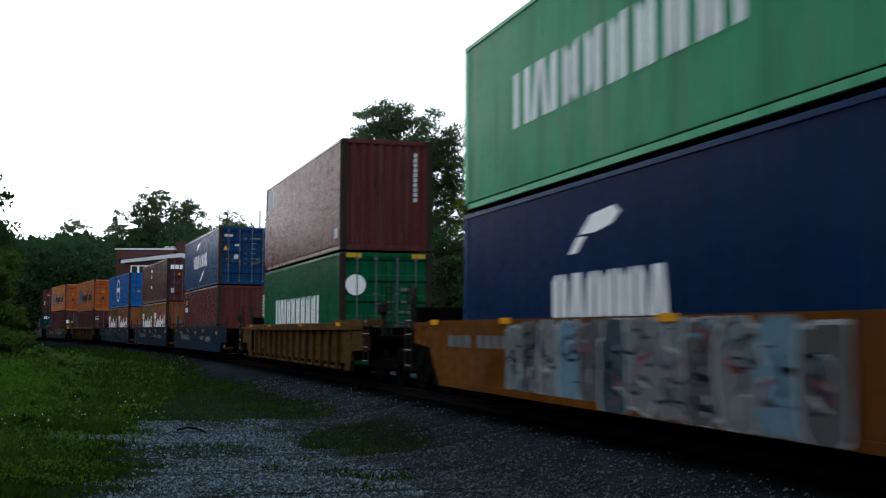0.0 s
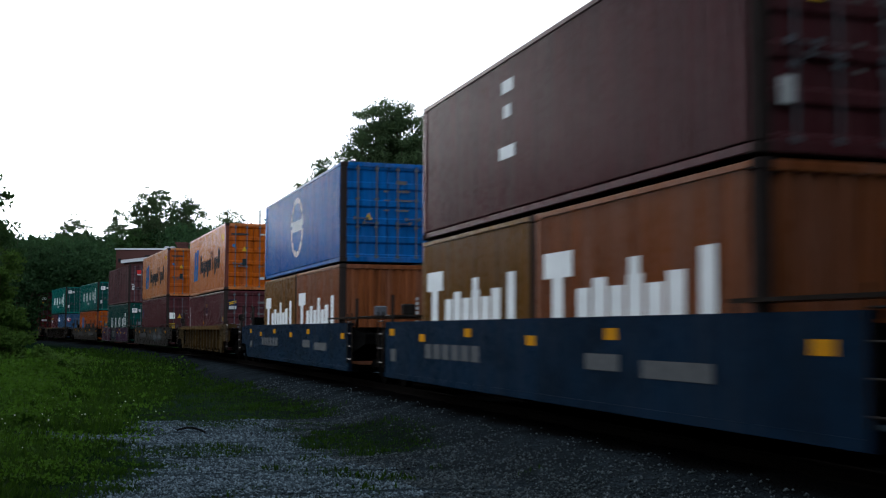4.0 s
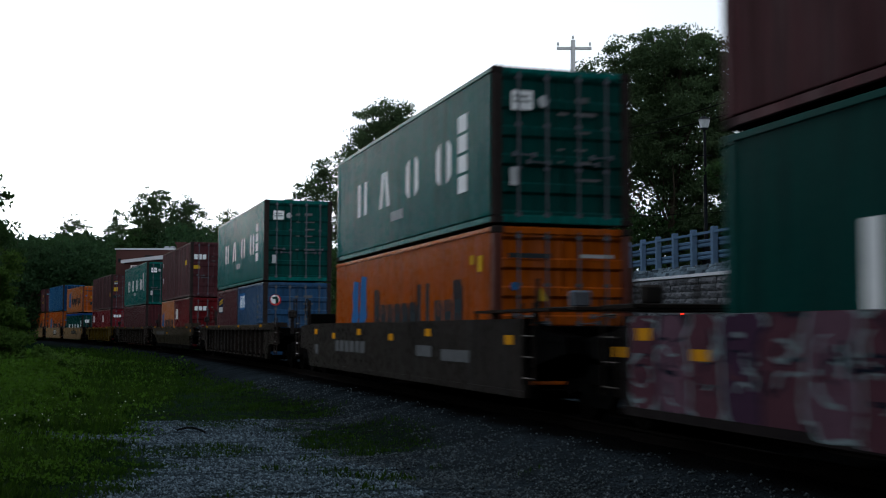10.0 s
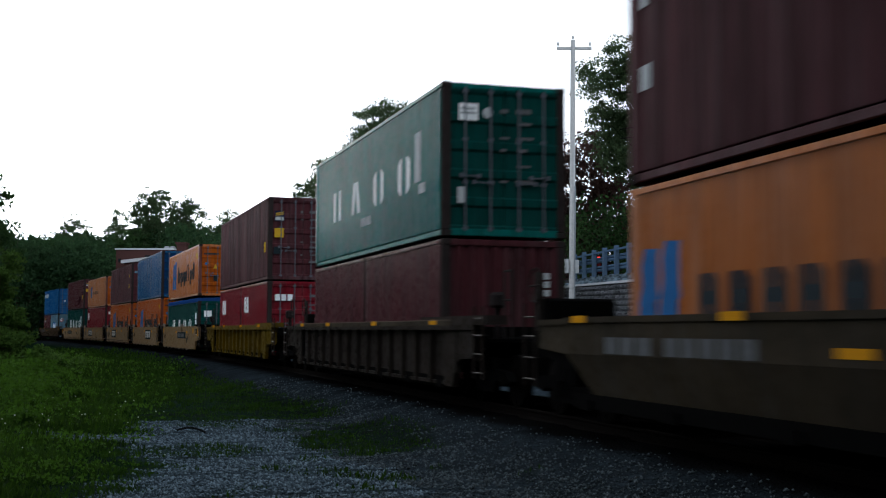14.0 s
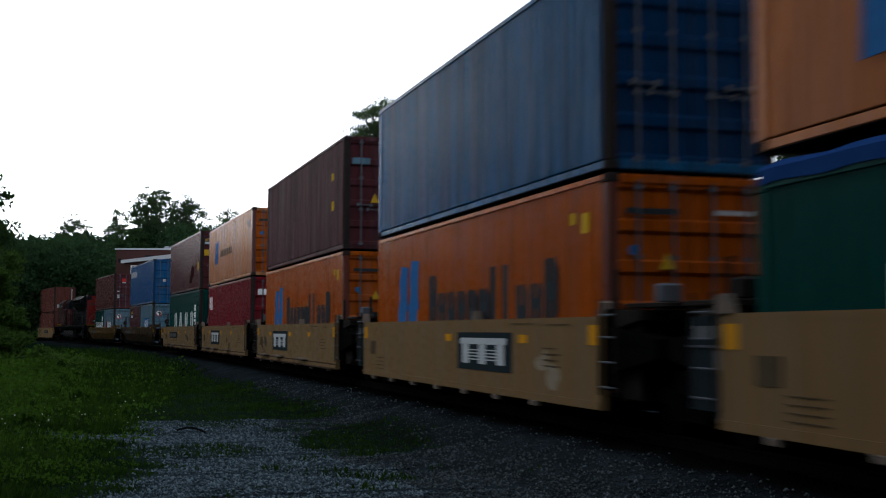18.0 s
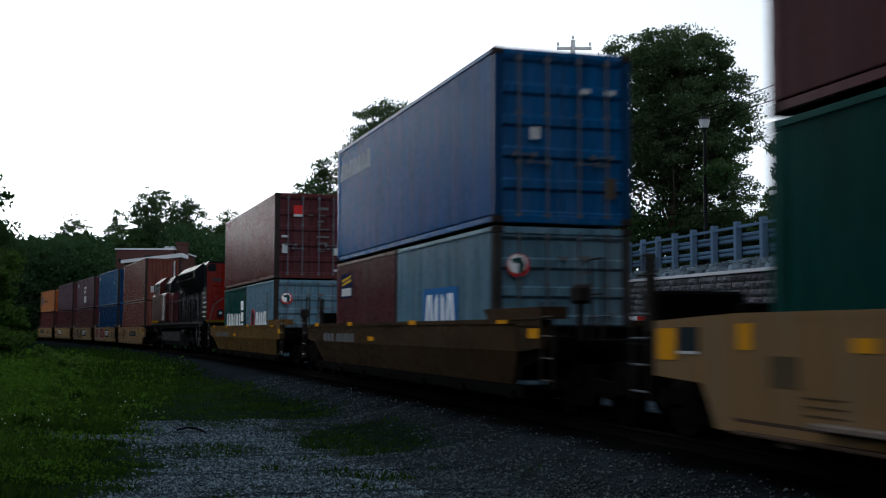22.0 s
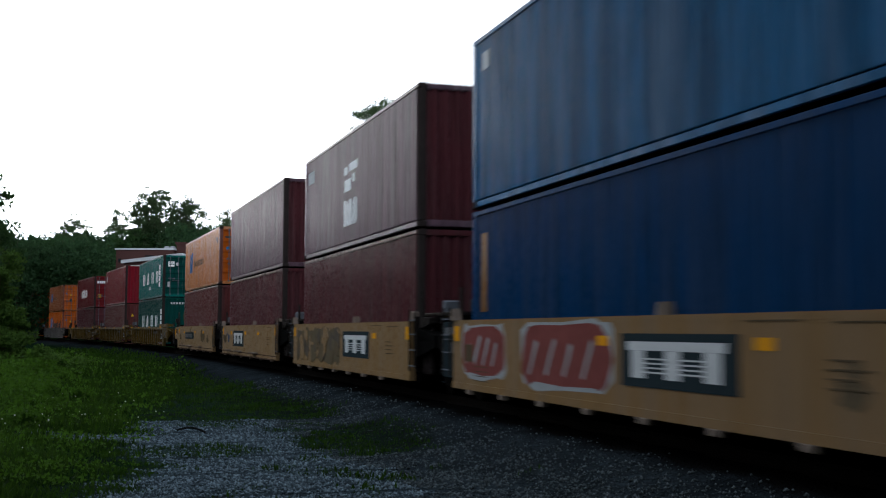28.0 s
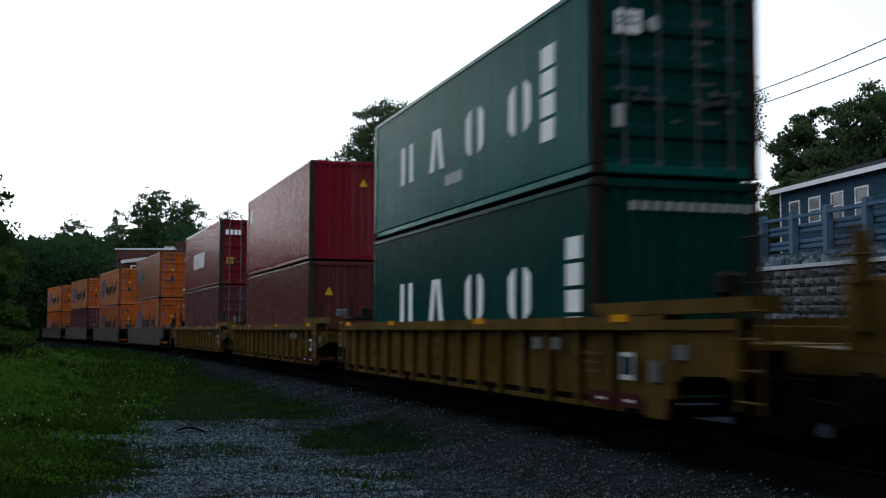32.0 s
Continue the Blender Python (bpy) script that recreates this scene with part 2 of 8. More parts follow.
def tube(a, b, r0, r1=None, n=8):
    """A capped, tapering round bar from a to b."""
    r1 = r0 if r1 is None else r1
    a, b = Vector(a), Vector(b)
    w = (b - a).normalized()
    u = w.cross(Vector((0, 0, 1)) if abs(w.z) < 0.9 else Vector((1, 0, 0))).normalized()
    s = w.cross(u)
    v = []
    for p, r in ((a, r0), (b, r1)):
        v += [tuple(p + (u * math.cos(2 * math.pi * i / n) + s * math.sin(2 * math.pi * i / n)) * r) for i in range(n)]
    f = [(i, (i + 1) % n, n + (i + 1) % n, n + i) for i in range(n)] + [tuple(range(n))[::-1], tuple(range(n, 2 * n))]
    return v, f


def joined(*vfs):
    v, f = [], []
    for vs, fs in vfs:
        k = len(v)
        v += list(vs)
        f += [tuple(i + k for i in q) for q in fs]
    return v, f


def prism(profile, a, b, axis="x"):
    """A closed outline of 2D points, pushed from a to b along an axis."""
    n = len(profile)

    def put(p, t):
        return {"x": (t, p[0], p[1]), "y": (p[0], t, p[1]), "z": (p[0], p[1], t)}[axis]
    v = [put(p, a) for p in profile] + [put(p, b) for p in profile]
    return v, [(i, (i + 1) % n, n + (i + 1) % n, n + i) for i in range(n)] + [tuple(range(n))[::-1], tuple(range(n, 2 * n))]


def cached(key, make, smooth=False):
    if key not in MESHES:
        MESHES[key] = mesh_of(str(key).replace("'", ""), *make(), smooth=smooth)
    return MESHES[key]


def thing(name, label, category, group="", kind="", m=None):
    ob = new(name)
    ob.empty_display_size = 0.3
    if m is not None:
        ob.matrix_world = m
    return tagged(ob, label, category, group, kind)


def dress(ob, material):
    ob.material_slots[0].link = "OBJECT"
    ob.material_slots[0].material = MAT[material] if isinstance(material, str) else material
    return ob


def part(name, mesh, material, parent=None, label="", m=None):
    """A mesh (or verts and faces) as one object under its thing or part."""
    if isinstance(mesh, tuple):
        mesh = mesh_of(name, *mesh)
    ob = dress(new(name, mesh), material)
    ob.parent = parent
    if m is not None:
        ob.matrix_basis = m
    if label:
        ob["label"] = label
    return ob


# ---- the line of the track ----
GRADE, RAIL_AT_ORIGIN = 0.0089, 0.45
_S = np.linspace(-600, 760, 2721)
_u = np.clip(_S, -15, 128) / 50
_th = 0.29462 + 0.014841 * _u + 0.050244 * _u ** 2 - 0.013783 * _u ** 3 + np.clip(_S - 128, 0, 400) * 0.0035 - 0.0017 * np.clip(-_S, 0, 15)
_ds = _S[1] - _S[0]
_X = np.concatenate([[0], np.cumsum((-np.sin(_th[1:]) - np.sin(_th[:-1])) / 2 * _ds)])
_Y = np.concatenate([[0], np.cumsum((np.cos(_th[1:]) + np.cos(_th[:-1])) / 2 * _ds)])
_X += 1.87575 - np.interp(0, _S, _X)
_Y += 20.0 - np.interp(0, _S, _Y)


def on_track(s):
    """x, y, rail height and heading (radians) at s metres up the line from the reference point."""
    return (float(np.interp(s, _S, _X)), float(np.interp(s, _S, _Y)), RAIL_AT_ORIGIN + GRADE * min(max(s, -20), 170), float(np.interp(s, _S, _th)))


def track_pose(s, across=0.0, up=0.0, half=0.0):
    """Pose on the line: local y runs downhill towards the eye, local x to the near side. half: rides on two pivots so far from its middle."""
    xa, ya, za, _ = on_track(s - half if half else s - 0.5)
    xb, yb, zb, _ = on_track(s + half if half else s + 0.5)
    d = math.hypot(xb - xa, yb - ya)
    rz = math.atan2(-(xa - xb) / d, (ya - yb) / d)
    m = Matrix.Translation(((xa + xb) / 2, (ya + yb) / 2, (za + zb) / 2)) @ Euler((math.atan2(za - zb, d), 0, rz)).to_matrix().to_4x4()
    return m @ Matrix.Translation((across, 0, up))


# distance of points from the track's middle line, and s of the nearest place, for the ground
_ks = (_S > -80) & (_S < 260)
_TX, _TY, _TS = _X[_ks][::4], _Y[_ks][::4], _S[_ks][::4]


def near_track(x, y):
    """Signed distance (to the right positive, looking up the line) and s, for arrays x and y."""
    x, y = np.asarray(x, float).ravel(), np.asarray(y, float).ravel()
    d, s = np.empty_like(x), np.empty_like(x)
    for i in range(0, len(x), 4000):
        q = (x[i:i + 4000, None] - _TX) ** 2 + (y[i:i + 4000, None] - _TY) ** 2
        k = q.argmin(1)
        th = np.interp(_TS[k], _S, _th)
        side = (x[i:i + 4000] - _TX[k]) * np.cos(th) + (y[i:i + 4000] - _TY[k]) * np.sin(th)
        d[i:i + 4000], s[i:i + 4000] = np.sqrt(q[np.arange(len(k)), k]) * np.sign(side), _TS[k]
    return d, s


def soft_noise(x, y, scale, seed=0):
    """Cheap smooth noise, 0 to 1, on arrays."""
    rs = np.random.RandomState(seed)
    out = 0
    for k, a in ((1, 1.0), (2.1, 0.5), (4.3, 0.25)):
        p, q, r = rs.rand(3) * 40
        out = out + a * (np.sin(x * scale * k + p + 1.7 * np.sin(y * scale * k * 0.8 + q)) * np.cos(y * scale * k * 1.1 + r + 1.3 * np.sin(x * scale * k * 0.7 + q)))
    return np.clip(out / 3.0 + 0.5, 0, 1)


def step(a, b, v):
    t = np.clip((v - a) / (b - a), 0, 1)
    return t * t * (3 - 2 * t)


def ground_height(x, y, d, s):
    base = GRADE * np.clip(s, -20, 170)
    z = base + 0.30 * (1 - step(1.6, 3.4, np.abs(d)))                # ballast bed under the ties
    z = z + 0.55 * step(4.0, 12.0, -d - 0.12 * y) * step(12, 30, y)     # weedy bank beside the line
    z = z + 0.05 * (soft_noise(x, y, 0.9, 3) - 0.5) * step(1.8, 4, np.abs(d))
    return z


def grassy(x, y):
    """How green the ground is, 0 bare gravel to 1 thick grass, on arrays."""
    d, s = near_track(x, y)
    n = soft_noise(x, y, 0.55, 11) - 0.5
    n2 = soft_noise(x, y, 2.3, 12) - 0.5
    edge = -1.05 - 0.155 * y - 0.9 * step(14, 20, y)                       # thick grass left of this line
    g = step(-0.5, 0.7, edge - x + 1.6 * n + 0.8 * n2)
    g = np.maximum(g, step(-0.4, 0.5, np.minimum(y - 22.0 - 0.25 * (x + 4) + 2.5 * n + n2, -2.7 - d + 0.8 * n)) * (0.85 - 0.25 * step(28, 45, y)))  # beyond the gravel patch
    g = np.maximum(g, 0.8 * step(0.0, 0.55, 1 - ((x + 1.25) / 1.15) ** 2 - ((y - 18.6) / 3.3) ** 2 + 1.1 * n2 + 0.4 * n))
    g = np.maximum(g, 0.55 * step(0.1, 0.6, 1 - ((x + 3.7) / 1.1) ** 2 - ((y - 16.7) / 1.3) ** 2 + 1.2 * n2))
    g = np.maximum(g, 0.5 * step(0.35, 0.75, soft_noise(x, y, 1.4, 5) - 0.45 * step(-6, 1, x) * step(40, 14, y)) * (1 - step(-4.5, -2.6, d)))
    g = g * (1 - 0.97 * step(0.0, 0.5, 1 - ((x + 5.2) / 2.4) ** 2 - ((y - 18.4 - 0.2 * n) / 1.0) ** 2 + 0.9 * n2))        # bare dirt
    g = np.maximum(g, 0.55 * step(0.62, 0.80, soft_noise(x, y, 2.1, 17)) * step(-5.2, -4.4, d) * step(-2.3, -3.0, d))     # tufts in the ballast
    return g * (1 - 0.93 * step(-3.1, -1.9, d) * step(3.0, 1.9, d))
# ---- ground ----


def ground_material():
    m, n, l, b = nodes_of("gravel_and_turf")
    at = n.new("ShaderNodeAttribute")
    at.attribute_name = "green"
    v = stretched(n, l, (1, 1, 1))
    vo = n.new("ShaderNodeTexVoronoi")
    vo.inputs["Scale"].default_value = 26
    l.new(v, vo.inputs["Vector"])
    fine, big = noise_node(n, l, v, 40, 6, 0.7), noise_node(n, l, v, 1.3, 5)
    stone = mix(n, l, vo.outputs["Color"], (0.012, 0.017, 0.021), (0.060, 0.083, 0.100))
    stone = mix(n, l, ramp(n, l, big, 0.35, 0.7), stone, (0.013, 0.018, 0.022))
    turf = mix(n, l, fine, (0.0014, 0.0072, 0.0022), (0.0058, 0.0187, 0.005))
    turf = mix(n, l, ramp(n, l, big, 0.4, 0.8), turf, (0.0079, 0.0094, 0.0072))
    # train's shade painted near-black into the ballast, plus a weaker dark margin
    track_shade = n.new("ShaderNodeAttribute")
    track_shade.attribute_name = "track_shade"
    l.new(mix(n, l, track_shade.outputs["Fac"], mix(n, l, at.outputs["Fac"], stone, turf), (0.003, 0.003, 0.003)), b.inputs["Base Color"])
    b.inputs["Roughness"].default_value = 0.9
    b.inputs["Specular IOR Level"].default_value = 0.0
    relief(n, l, b, vo.outputs["Distance"], 0.9, 0.03)
    return m


MAT["ground"] = ground_material()
gx = np.concatenate([np.linspace(-900, -70, 22), np.linspace(-66, -14, 36), np.linspace(-13, 13, 105), np.linspace(13.6, 60, 40), np.linspace(75, 900, 20)])
gy = np.concatenate([np.linspace(-600, -12, 20), np.linspace(-10, 9, 16), np.linspace(9.25, 34, 100), np.linspace(34.6, 80, 70), np.linspace(81.5, 170, 50), np.linspace(185, 1500, 24)])
GX, GY = [a.ravel() for a in np.meshgrid(gx, gy)]
GD, GS = near_track(GX, GY)
GZ = ground_height(GX, GY, GD, GS)
_w = len(gx)
quads = [(j * _w + i, j * _w + i + 1, (j + 1) * _w + i + 1, (j + 1) * _w + i) for j in range(len(gy) - 1) for i in range(_w - 1)]
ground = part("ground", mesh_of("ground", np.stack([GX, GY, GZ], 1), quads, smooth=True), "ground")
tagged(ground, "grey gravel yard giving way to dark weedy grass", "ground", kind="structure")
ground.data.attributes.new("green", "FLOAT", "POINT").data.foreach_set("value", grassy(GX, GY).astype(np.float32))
# painted shade: full between the rails, weaker out to 5 m
ground.data.attributes.new("track_shade", "FLOAT", "POINT").data.foreach_set("value", np.maximum(1 - step(1.5, 2.5, np.abs(GD)), 0.6 * (1 - step(2.6, 5.0, np.abs(GD)))).astype(np.float32))

# loose stones and grass blades near the eye
rng = np.random.RandomState(7)


def scatter(count, ymin, ymax, power=1.6):
    y = ymin + (ymax - ymin) * rng.rand(count) ** power
    x = (rng.rand(count) * 2 - 1) * (0.40 * y + 0.6)
    return x, y


def stuff_mesh(name, verts, faces):
    """One mesh from arrays: verts (n, 3), faces (m, k)."""
    me = bpy.data.meshes.new(name)
    me.vertices.add(len(verts))
    me.vertices.foreach_set("co", np.asarray(verts, np.float32).ravel())
    k = faces.shape[1]
    me.loops.add(faces.size)
    me.loops.foreach_set("vertex_index", faces.astype(np.int32).ravel())
    me.polygons.add(len(faces))
    me.polygons.foreach_set("loop_start", np.arange(0, faces.size, k, dtype=np.int32))
    me.materials.append(None)
    me.update(calc_edges=True)
    return me


def stones(name, near_line):
    """Loose stones: those of the ballast beside the rails, or those of the yard."""
    x, y = scatter(150000 if not near_line else 120000, 9.0, 36.0, 1.4)
    g = grassy(x, y)
    d, s = near_track(x, y)
    keep = (rng.rand(len(x)) > g * 1.2) & (d < -1.55) & (rng.rand(len(x)) < 0.08 + 0.92 * step(-1.6, -3.0, d)) & ((d + 1.2 * (soft_noise(x, y, 0.7, 33) - 0.5) > -4.3) == near_line)
    x, y, d, s = x[keep], y[keep], d[keep], s[keep]
    z = ground_height(x, y, d, s)
    r = 0.009 + 0.017 * rng.rand(len(x)) ** 2
    base = np.array([(1, 0, 0), (-1, 0, 0), (0, 1, 0), (0, -1, 0), (0, 0, 0.8), (0, 0, -0.6)], float)
    tri = np.array([(0, 2, 4), (2, 1, 4), (1, 3, 4), (3, 0, 4), (2, 0, 5), (1, 2, 5), (3, 1, 5), (0, 3, 5)])
    a = rng.rand(len(x)) * 6.28
    sh = 0.6 + 0.8 * rng.rand(len(x), 6, 3)
    p = base[None] * sh * r[:, None, None]
    q = np.empty_like(p)
    q[..., 0] = p[..., 0] * np.cos(a)[:, None] - p[..., 1] * np.sin(a)[:, None] + x[:, None]
    q[..., 1] = p[..., 0] * np.sin(a)[:, None] + p[..., 1] * np.cos(a)[:, None] + y[:, None]
    q[..., 2] = p[..., 2] + z[:, None] + 0.006
    return stuff_mesh(name, q.reshape(-1, 3), (tri[None] + 6 * np.arange(len(x))[:, None, None]).reshape(-1, 3))


def stone_material(name, a, c):
    m, n, l, b = nodes_of(name)
    g = n.new("ShaderNodeNewGeometry")
    l.new(ramp(n, l, g.outputs["Random Per Island"], 0, 1, (*a, 1), (*c, 1)), b.inputs["Base Color"])
    b.inputs["Roughness"].default_value = 0.85
    b.inputs["Specular IOR Level"].default_value = 0.0
    return m


MAT["stone"] = stone_material("crushed_stone", (0.030, 0.041, 0.050), (0.162, 0.212, 0.248))
MAT["ballast"] = stone_material("grimy_ballast", (0.017, 0.021, 0.023), (0.094, 0.113, 0.122))
tagged(part("ballast_stones", stones("ballast_stones", True), "ballast"), "grimy dark ballast stones beside the rails", "gravel", kind="stuff")
tagged(part("gravel_stones", stones("gravel_stones", False), "stone"), "loose grey crushed stone lying on the yard", "gravel", kind="stuff")


def blades(name, count, ymin, ymax, tall, power, material, label, floor_g=0.25, wide=0.007, deep=0.0):
    x, y = scatter(count, ymin, ymax, power)
    g = grassy(x, y)
    keep = rng.rand(len(x)) < np.clip(g - floor_g * 0.4, 0, 1) * (step(0.0, 1.2, -1.05 - 0.155 * y - x - deep + 1.2 * (soft_noise(x, y, 0.8, 14) - 0.5)) if deep else 1.0)
    x, y, g = x[keep], y[keep], g[keep]
    d, s = near_track(x, y)
    z = ground_height(x, y, d, s) - 0.01
    lush = 0.35 + 0.65 * step(1.0, 5.0, -x - 0.17 * y) + 0.25 * soft_noise(x, y, 1.1, 9)
    tuft = soft_noise(x, y, 2.6, 77)
    h = tall * (0.35 + 0.75 * rng.rand(len(x))) * lush * (0.35 + 1.5 * tuft ** 1.5)
    a, lean = rng.rand(len(x)) * 6.28, 0.25 + 0.5 * rng.rand(len(x))
    w = wide * (0.6 + 0.8 * rng.rand(len(x))) * (1 + y / 30)
    ca, sa = np.cos(a), np.sin(a)
    dx, dy = np.cos(a + 1.57) * lean * h, np.sin(a + 1.57) * lean * h
    v = np.empty((len(x), 5, 3))
    for k, (side, t, b) in enumerate(((-1, 0, 0), (1, 0, 0), (0.8, 0.6, 0.35), (-0.8, 0.6, 0.35), (0, 1, 1))):
        v[:, k, 0] = x + ca * w * side + dx * b
        v[:, k, 1] = y + sa * w * side + dy * b
        v[:, k, 2] = z + h * t
    i = 5 * np.arange(len(x))[:, None, None]
    f = (np.array([(0, 1, 2), (0, 2, 3), (3, 2, 4)])[None] + i).reshape(-1, 3)
    return tagged(part(name, stuff_mesh(name, v.reshape(-1, 3), f), material), label, "grass", kind="stuff")


blades("grass", 190000, 9.5, 40, 0.14, 1.4, "grass", "short uneven grass growing through the gravel")
blades("tall_grass", 90000, 9.5, 34, 0.30, 1.3, "tall_grass", "tall uneven grass gone to seed beside the yard", deep=0.7)
blades("far_grass", 60000, 32, 95, 0.24, 1.3, "grass", "rough grass beside the curving line", wide=0.016)


def weeds():
    """Taller weeds and low shrubs on the bank: many small leaves on a mound."""
    n = 95000
    y = 13 + 47 * rng.rand(n) ** 1.2
    u = rng.rand(n) ** 1.8
    x = -0.40 * y - 0.6 + u * (0.20 * y)
    keep = rng.rand(n) < (0.35 + 1.1 * (soft_noise(x, y, 0.8, 21) - 0.35)) * (1 - u) ** 0.8
    x, y = x[keep], y[keep]
    d, s = near_track(x, y)
    z0 = ground_height(x, y, d, s)
    e = step(0.0, 0.06, (-x / y) - 0.275 - 0.06 * (soft_noise(x, y, 0.5, 4) - 0.5))
    top = (0.12 + 0.9 * soft_noise(x, y, 0.7, 22) ** 1.3 * step(15, 30, y)) * (0.25 + 0.75 * e)
    z = z0 + top * rng.rand(len(x)) ** 0.6
    return leaf_cards("weeds", np.stack([x, y, z], 1), 0.016 + 0.0011 * y, 23)


def leaf_cards(name, p, size, seed, droop=0.35):
    """A mesh of separate small leaves, each a bent pair of triangles, round the points p."""
    rs = np.random.RandomState(seed)
    n = len(p)
    size = np.broadcast_to(size, (n,)) * (0.6 + 0.8 * rs.rand(n))
    a = rs.randn(n, 3)
    a[:, 2] -= droop
    a /= np.linalg.norm(a, axis=1)[:, None]
    b = np.cross(a, rs.randn(n, 3))
    b /= np.linalg.norm(b, axis=1)[:, None] + 1e-9
    c = np.cross(a, b)
    v = np.empty((n, 4, 3))
    v[:, 0] = p - a * size[:, None]
    v[:, 1] = p + b * size[:, None] * 0.55 + c * size[:, None] * 0.15
    v[:, 2] = p + a * size[:, None]
    v[:, 3] = p - b * size[:, None] * 0.55 + c * size[:, None] * 0.15
    f = np.array([(0, 1, 2), (0, 2, 3)])[None] + 4 * np.arange(n)[:, None, None]
    return stuff_mesh(name, v.reshape(-1, 3), f.reshape(-1, 3))


tagged(part("weeds", weeds(), "weed"), "thick green weeds and low shrubs on the bank", "weeds", kind="stuff")


def flowers():
    n = 80
    y = 14 + 14 * rng.rand(n)
    x = -0.37 * y + rng.rand(n) * 0.14 * y
    keep = soft_noise(x, y, 0.9, 31) > 0.45
    x, y = x[keep], y[keep]
    d, s = near_track(x, y)
    z = ground_height(x, y, d, s) + 0.12 + 0.16 * rng.rand(len(x))
    v, f = [], []
    for i in range(len(x)):
        k, r = len(v), 0.007 + 0.009 * rng.rand()
        v += [(x[i] + r * math.cos(t), y[i] + 0.3 * r, z[i] + r * math.sin(t)) for t in np.arange(6) * 1.0472] + [(x[i], y[i] - 0.5 * r, z[i])]
        f += [(k + j, k + (j + 1) % 6, k + 6) for j in range(6)]
    return v, f


MAT["petal"] = plain("white_petals", (0.5, 0.5, 0.46), 0.7, vary=0.1)
tagged(part("wild_flowers", flowers(), "petal"), "small white wild flowers standing in the grass", "flowers", kind="stuff")

# ---- track: rails, ties, ballast stones ----


def swept(profile, s0, s1, ds, across):
    v, f, n = [], [], len(profile)
    steps = int((s1 - s0) / ds) + 1
    for i in range(steps):
        m = track_pose(s0 + i * ds)
        v += [tuple(m @ Vector((across + p[0], 0, p[1]))) for p in profile]
        if i:
            k = (i - 1) * n
            f += [(k + j, k + (j + 1) % n, k + n + (j + 1) % n, k + n + j) for j in range(n)]
    return v, f


RAIL = [(-0.07, -0.17), (0.07, -0.17), (0.07, -0.155), (0.012, -0.13), (0.012, -0.045), (0.036, -0.035), (0.036, -0.004), (0.028, 0), (-0.028, 0), (-0.036, -0.004), (-0.036, -0.035), (-0.012, -0.045), (-0.012, -0.13), (-0.07, -0.155)]
# rail and tie colours are darkened to hold the shade below the train
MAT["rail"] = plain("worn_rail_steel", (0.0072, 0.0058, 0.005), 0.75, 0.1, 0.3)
track_ob = thing("railway_track", "curving single railway track on grey ballast", "track", kind="structure")
for gauge in (-0.755, 0.755):
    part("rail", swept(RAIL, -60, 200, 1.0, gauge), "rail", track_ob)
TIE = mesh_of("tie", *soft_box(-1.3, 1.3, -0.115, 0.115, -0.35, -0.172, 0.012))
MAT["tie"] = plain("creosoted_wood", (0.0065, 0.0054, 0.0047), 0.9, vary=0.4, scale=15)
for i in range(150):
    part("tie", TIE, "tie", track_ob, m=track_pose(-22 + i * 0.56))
# ---- containers ----
WIDE = 2.438
HW = WIDE / 2


def corrugated(y0, y1, z0, z1, x, depth, period, out=1):
    """A steel sheet with trapezoid waves: runs along y, stands along z, outer face at x."""
    n = max(2, round((y1 - y0) / period))
    p = (y1 - y0) / n
    pts = []
    for i in range(n):
        a = y0 + i * p
        pts += [(a + 0.02 * p, 0), (a + 0.38 * p, 0), (a + 0.50 * p, 1), (a + 0.88 * p, 1)]
    pts = [(y0, 0)] + pts + [(y1, 0)]
    v = [(x - out * depth * k, y, z) for z in (z0, z1) for y, k in pts]
    m = len(pts)
    f = [(i, i + 1, m + i + 1, m + i)[::1 if out > 0 else -1] for i in range(m - 1)]
    return v, f


def end_sheet(h):
    v, f = corrugated(-HW + 0.14, HW - 0.14, 0.15, h - 0.11, 0, 0.045, 0.25)
    return [(y, x, z) for x, y, z in v], [q[::-1] for q in f]


def door_leaf(h):
    """One door leaf in its own space: hinge edge at x = 0, 1.08 m wide, four raised cross ribs between recessed fields."""
    w, z0, z1, n = 1.075, 0.14, h - 0.12, 5
    dz = (z1 - z0) / n
    face = [(0.018, z0), (0.018, z0 + 0.05)]
    for i in range(n):
        a, b = z0 + i * dz + 0.05, z0 + (i + 1) * dz - (0.05 if i == n - 1 else 0.08)
        face += [(-0.022, a + 0.03), (-0.022, b - 0.05), (0.018, b), (0.018, z0 + (i + 1) * dz + (0.05 if i < n - 1 else 0))]
    return prism([(-0.05, z1), (-0.05, z0)] + face, 0.0, w, "x")


def rod_mesh(h):
    return joined(tube((0, 0.045, 0.10), (0, 0.045, h - 0.08), 0.02, n=6),
                  boxes(*[(-0.05, 0.05, 0.012, 0.05, z, z + 0.06) for z in (0.12, 0.34 * h, 0.62 * h, h - 0.20)]))


def handle_mesh():
    return joined(tube((0, 0.06, 0), (0.36, 0.07, -0.02), 0.012, n=6), boxes((-0.03, 0.03, 0.03, 0.075, -0.04, 0.04), (0.30, 0.38, 0.02, 0.075, -0.05, 0.03)))


def roof_sheet(L):
    return boxes((-HW + 0.05, HW - 0.05, -L / 2 + 0.1, L / 2 - 0.1, -0.045, -0.025))


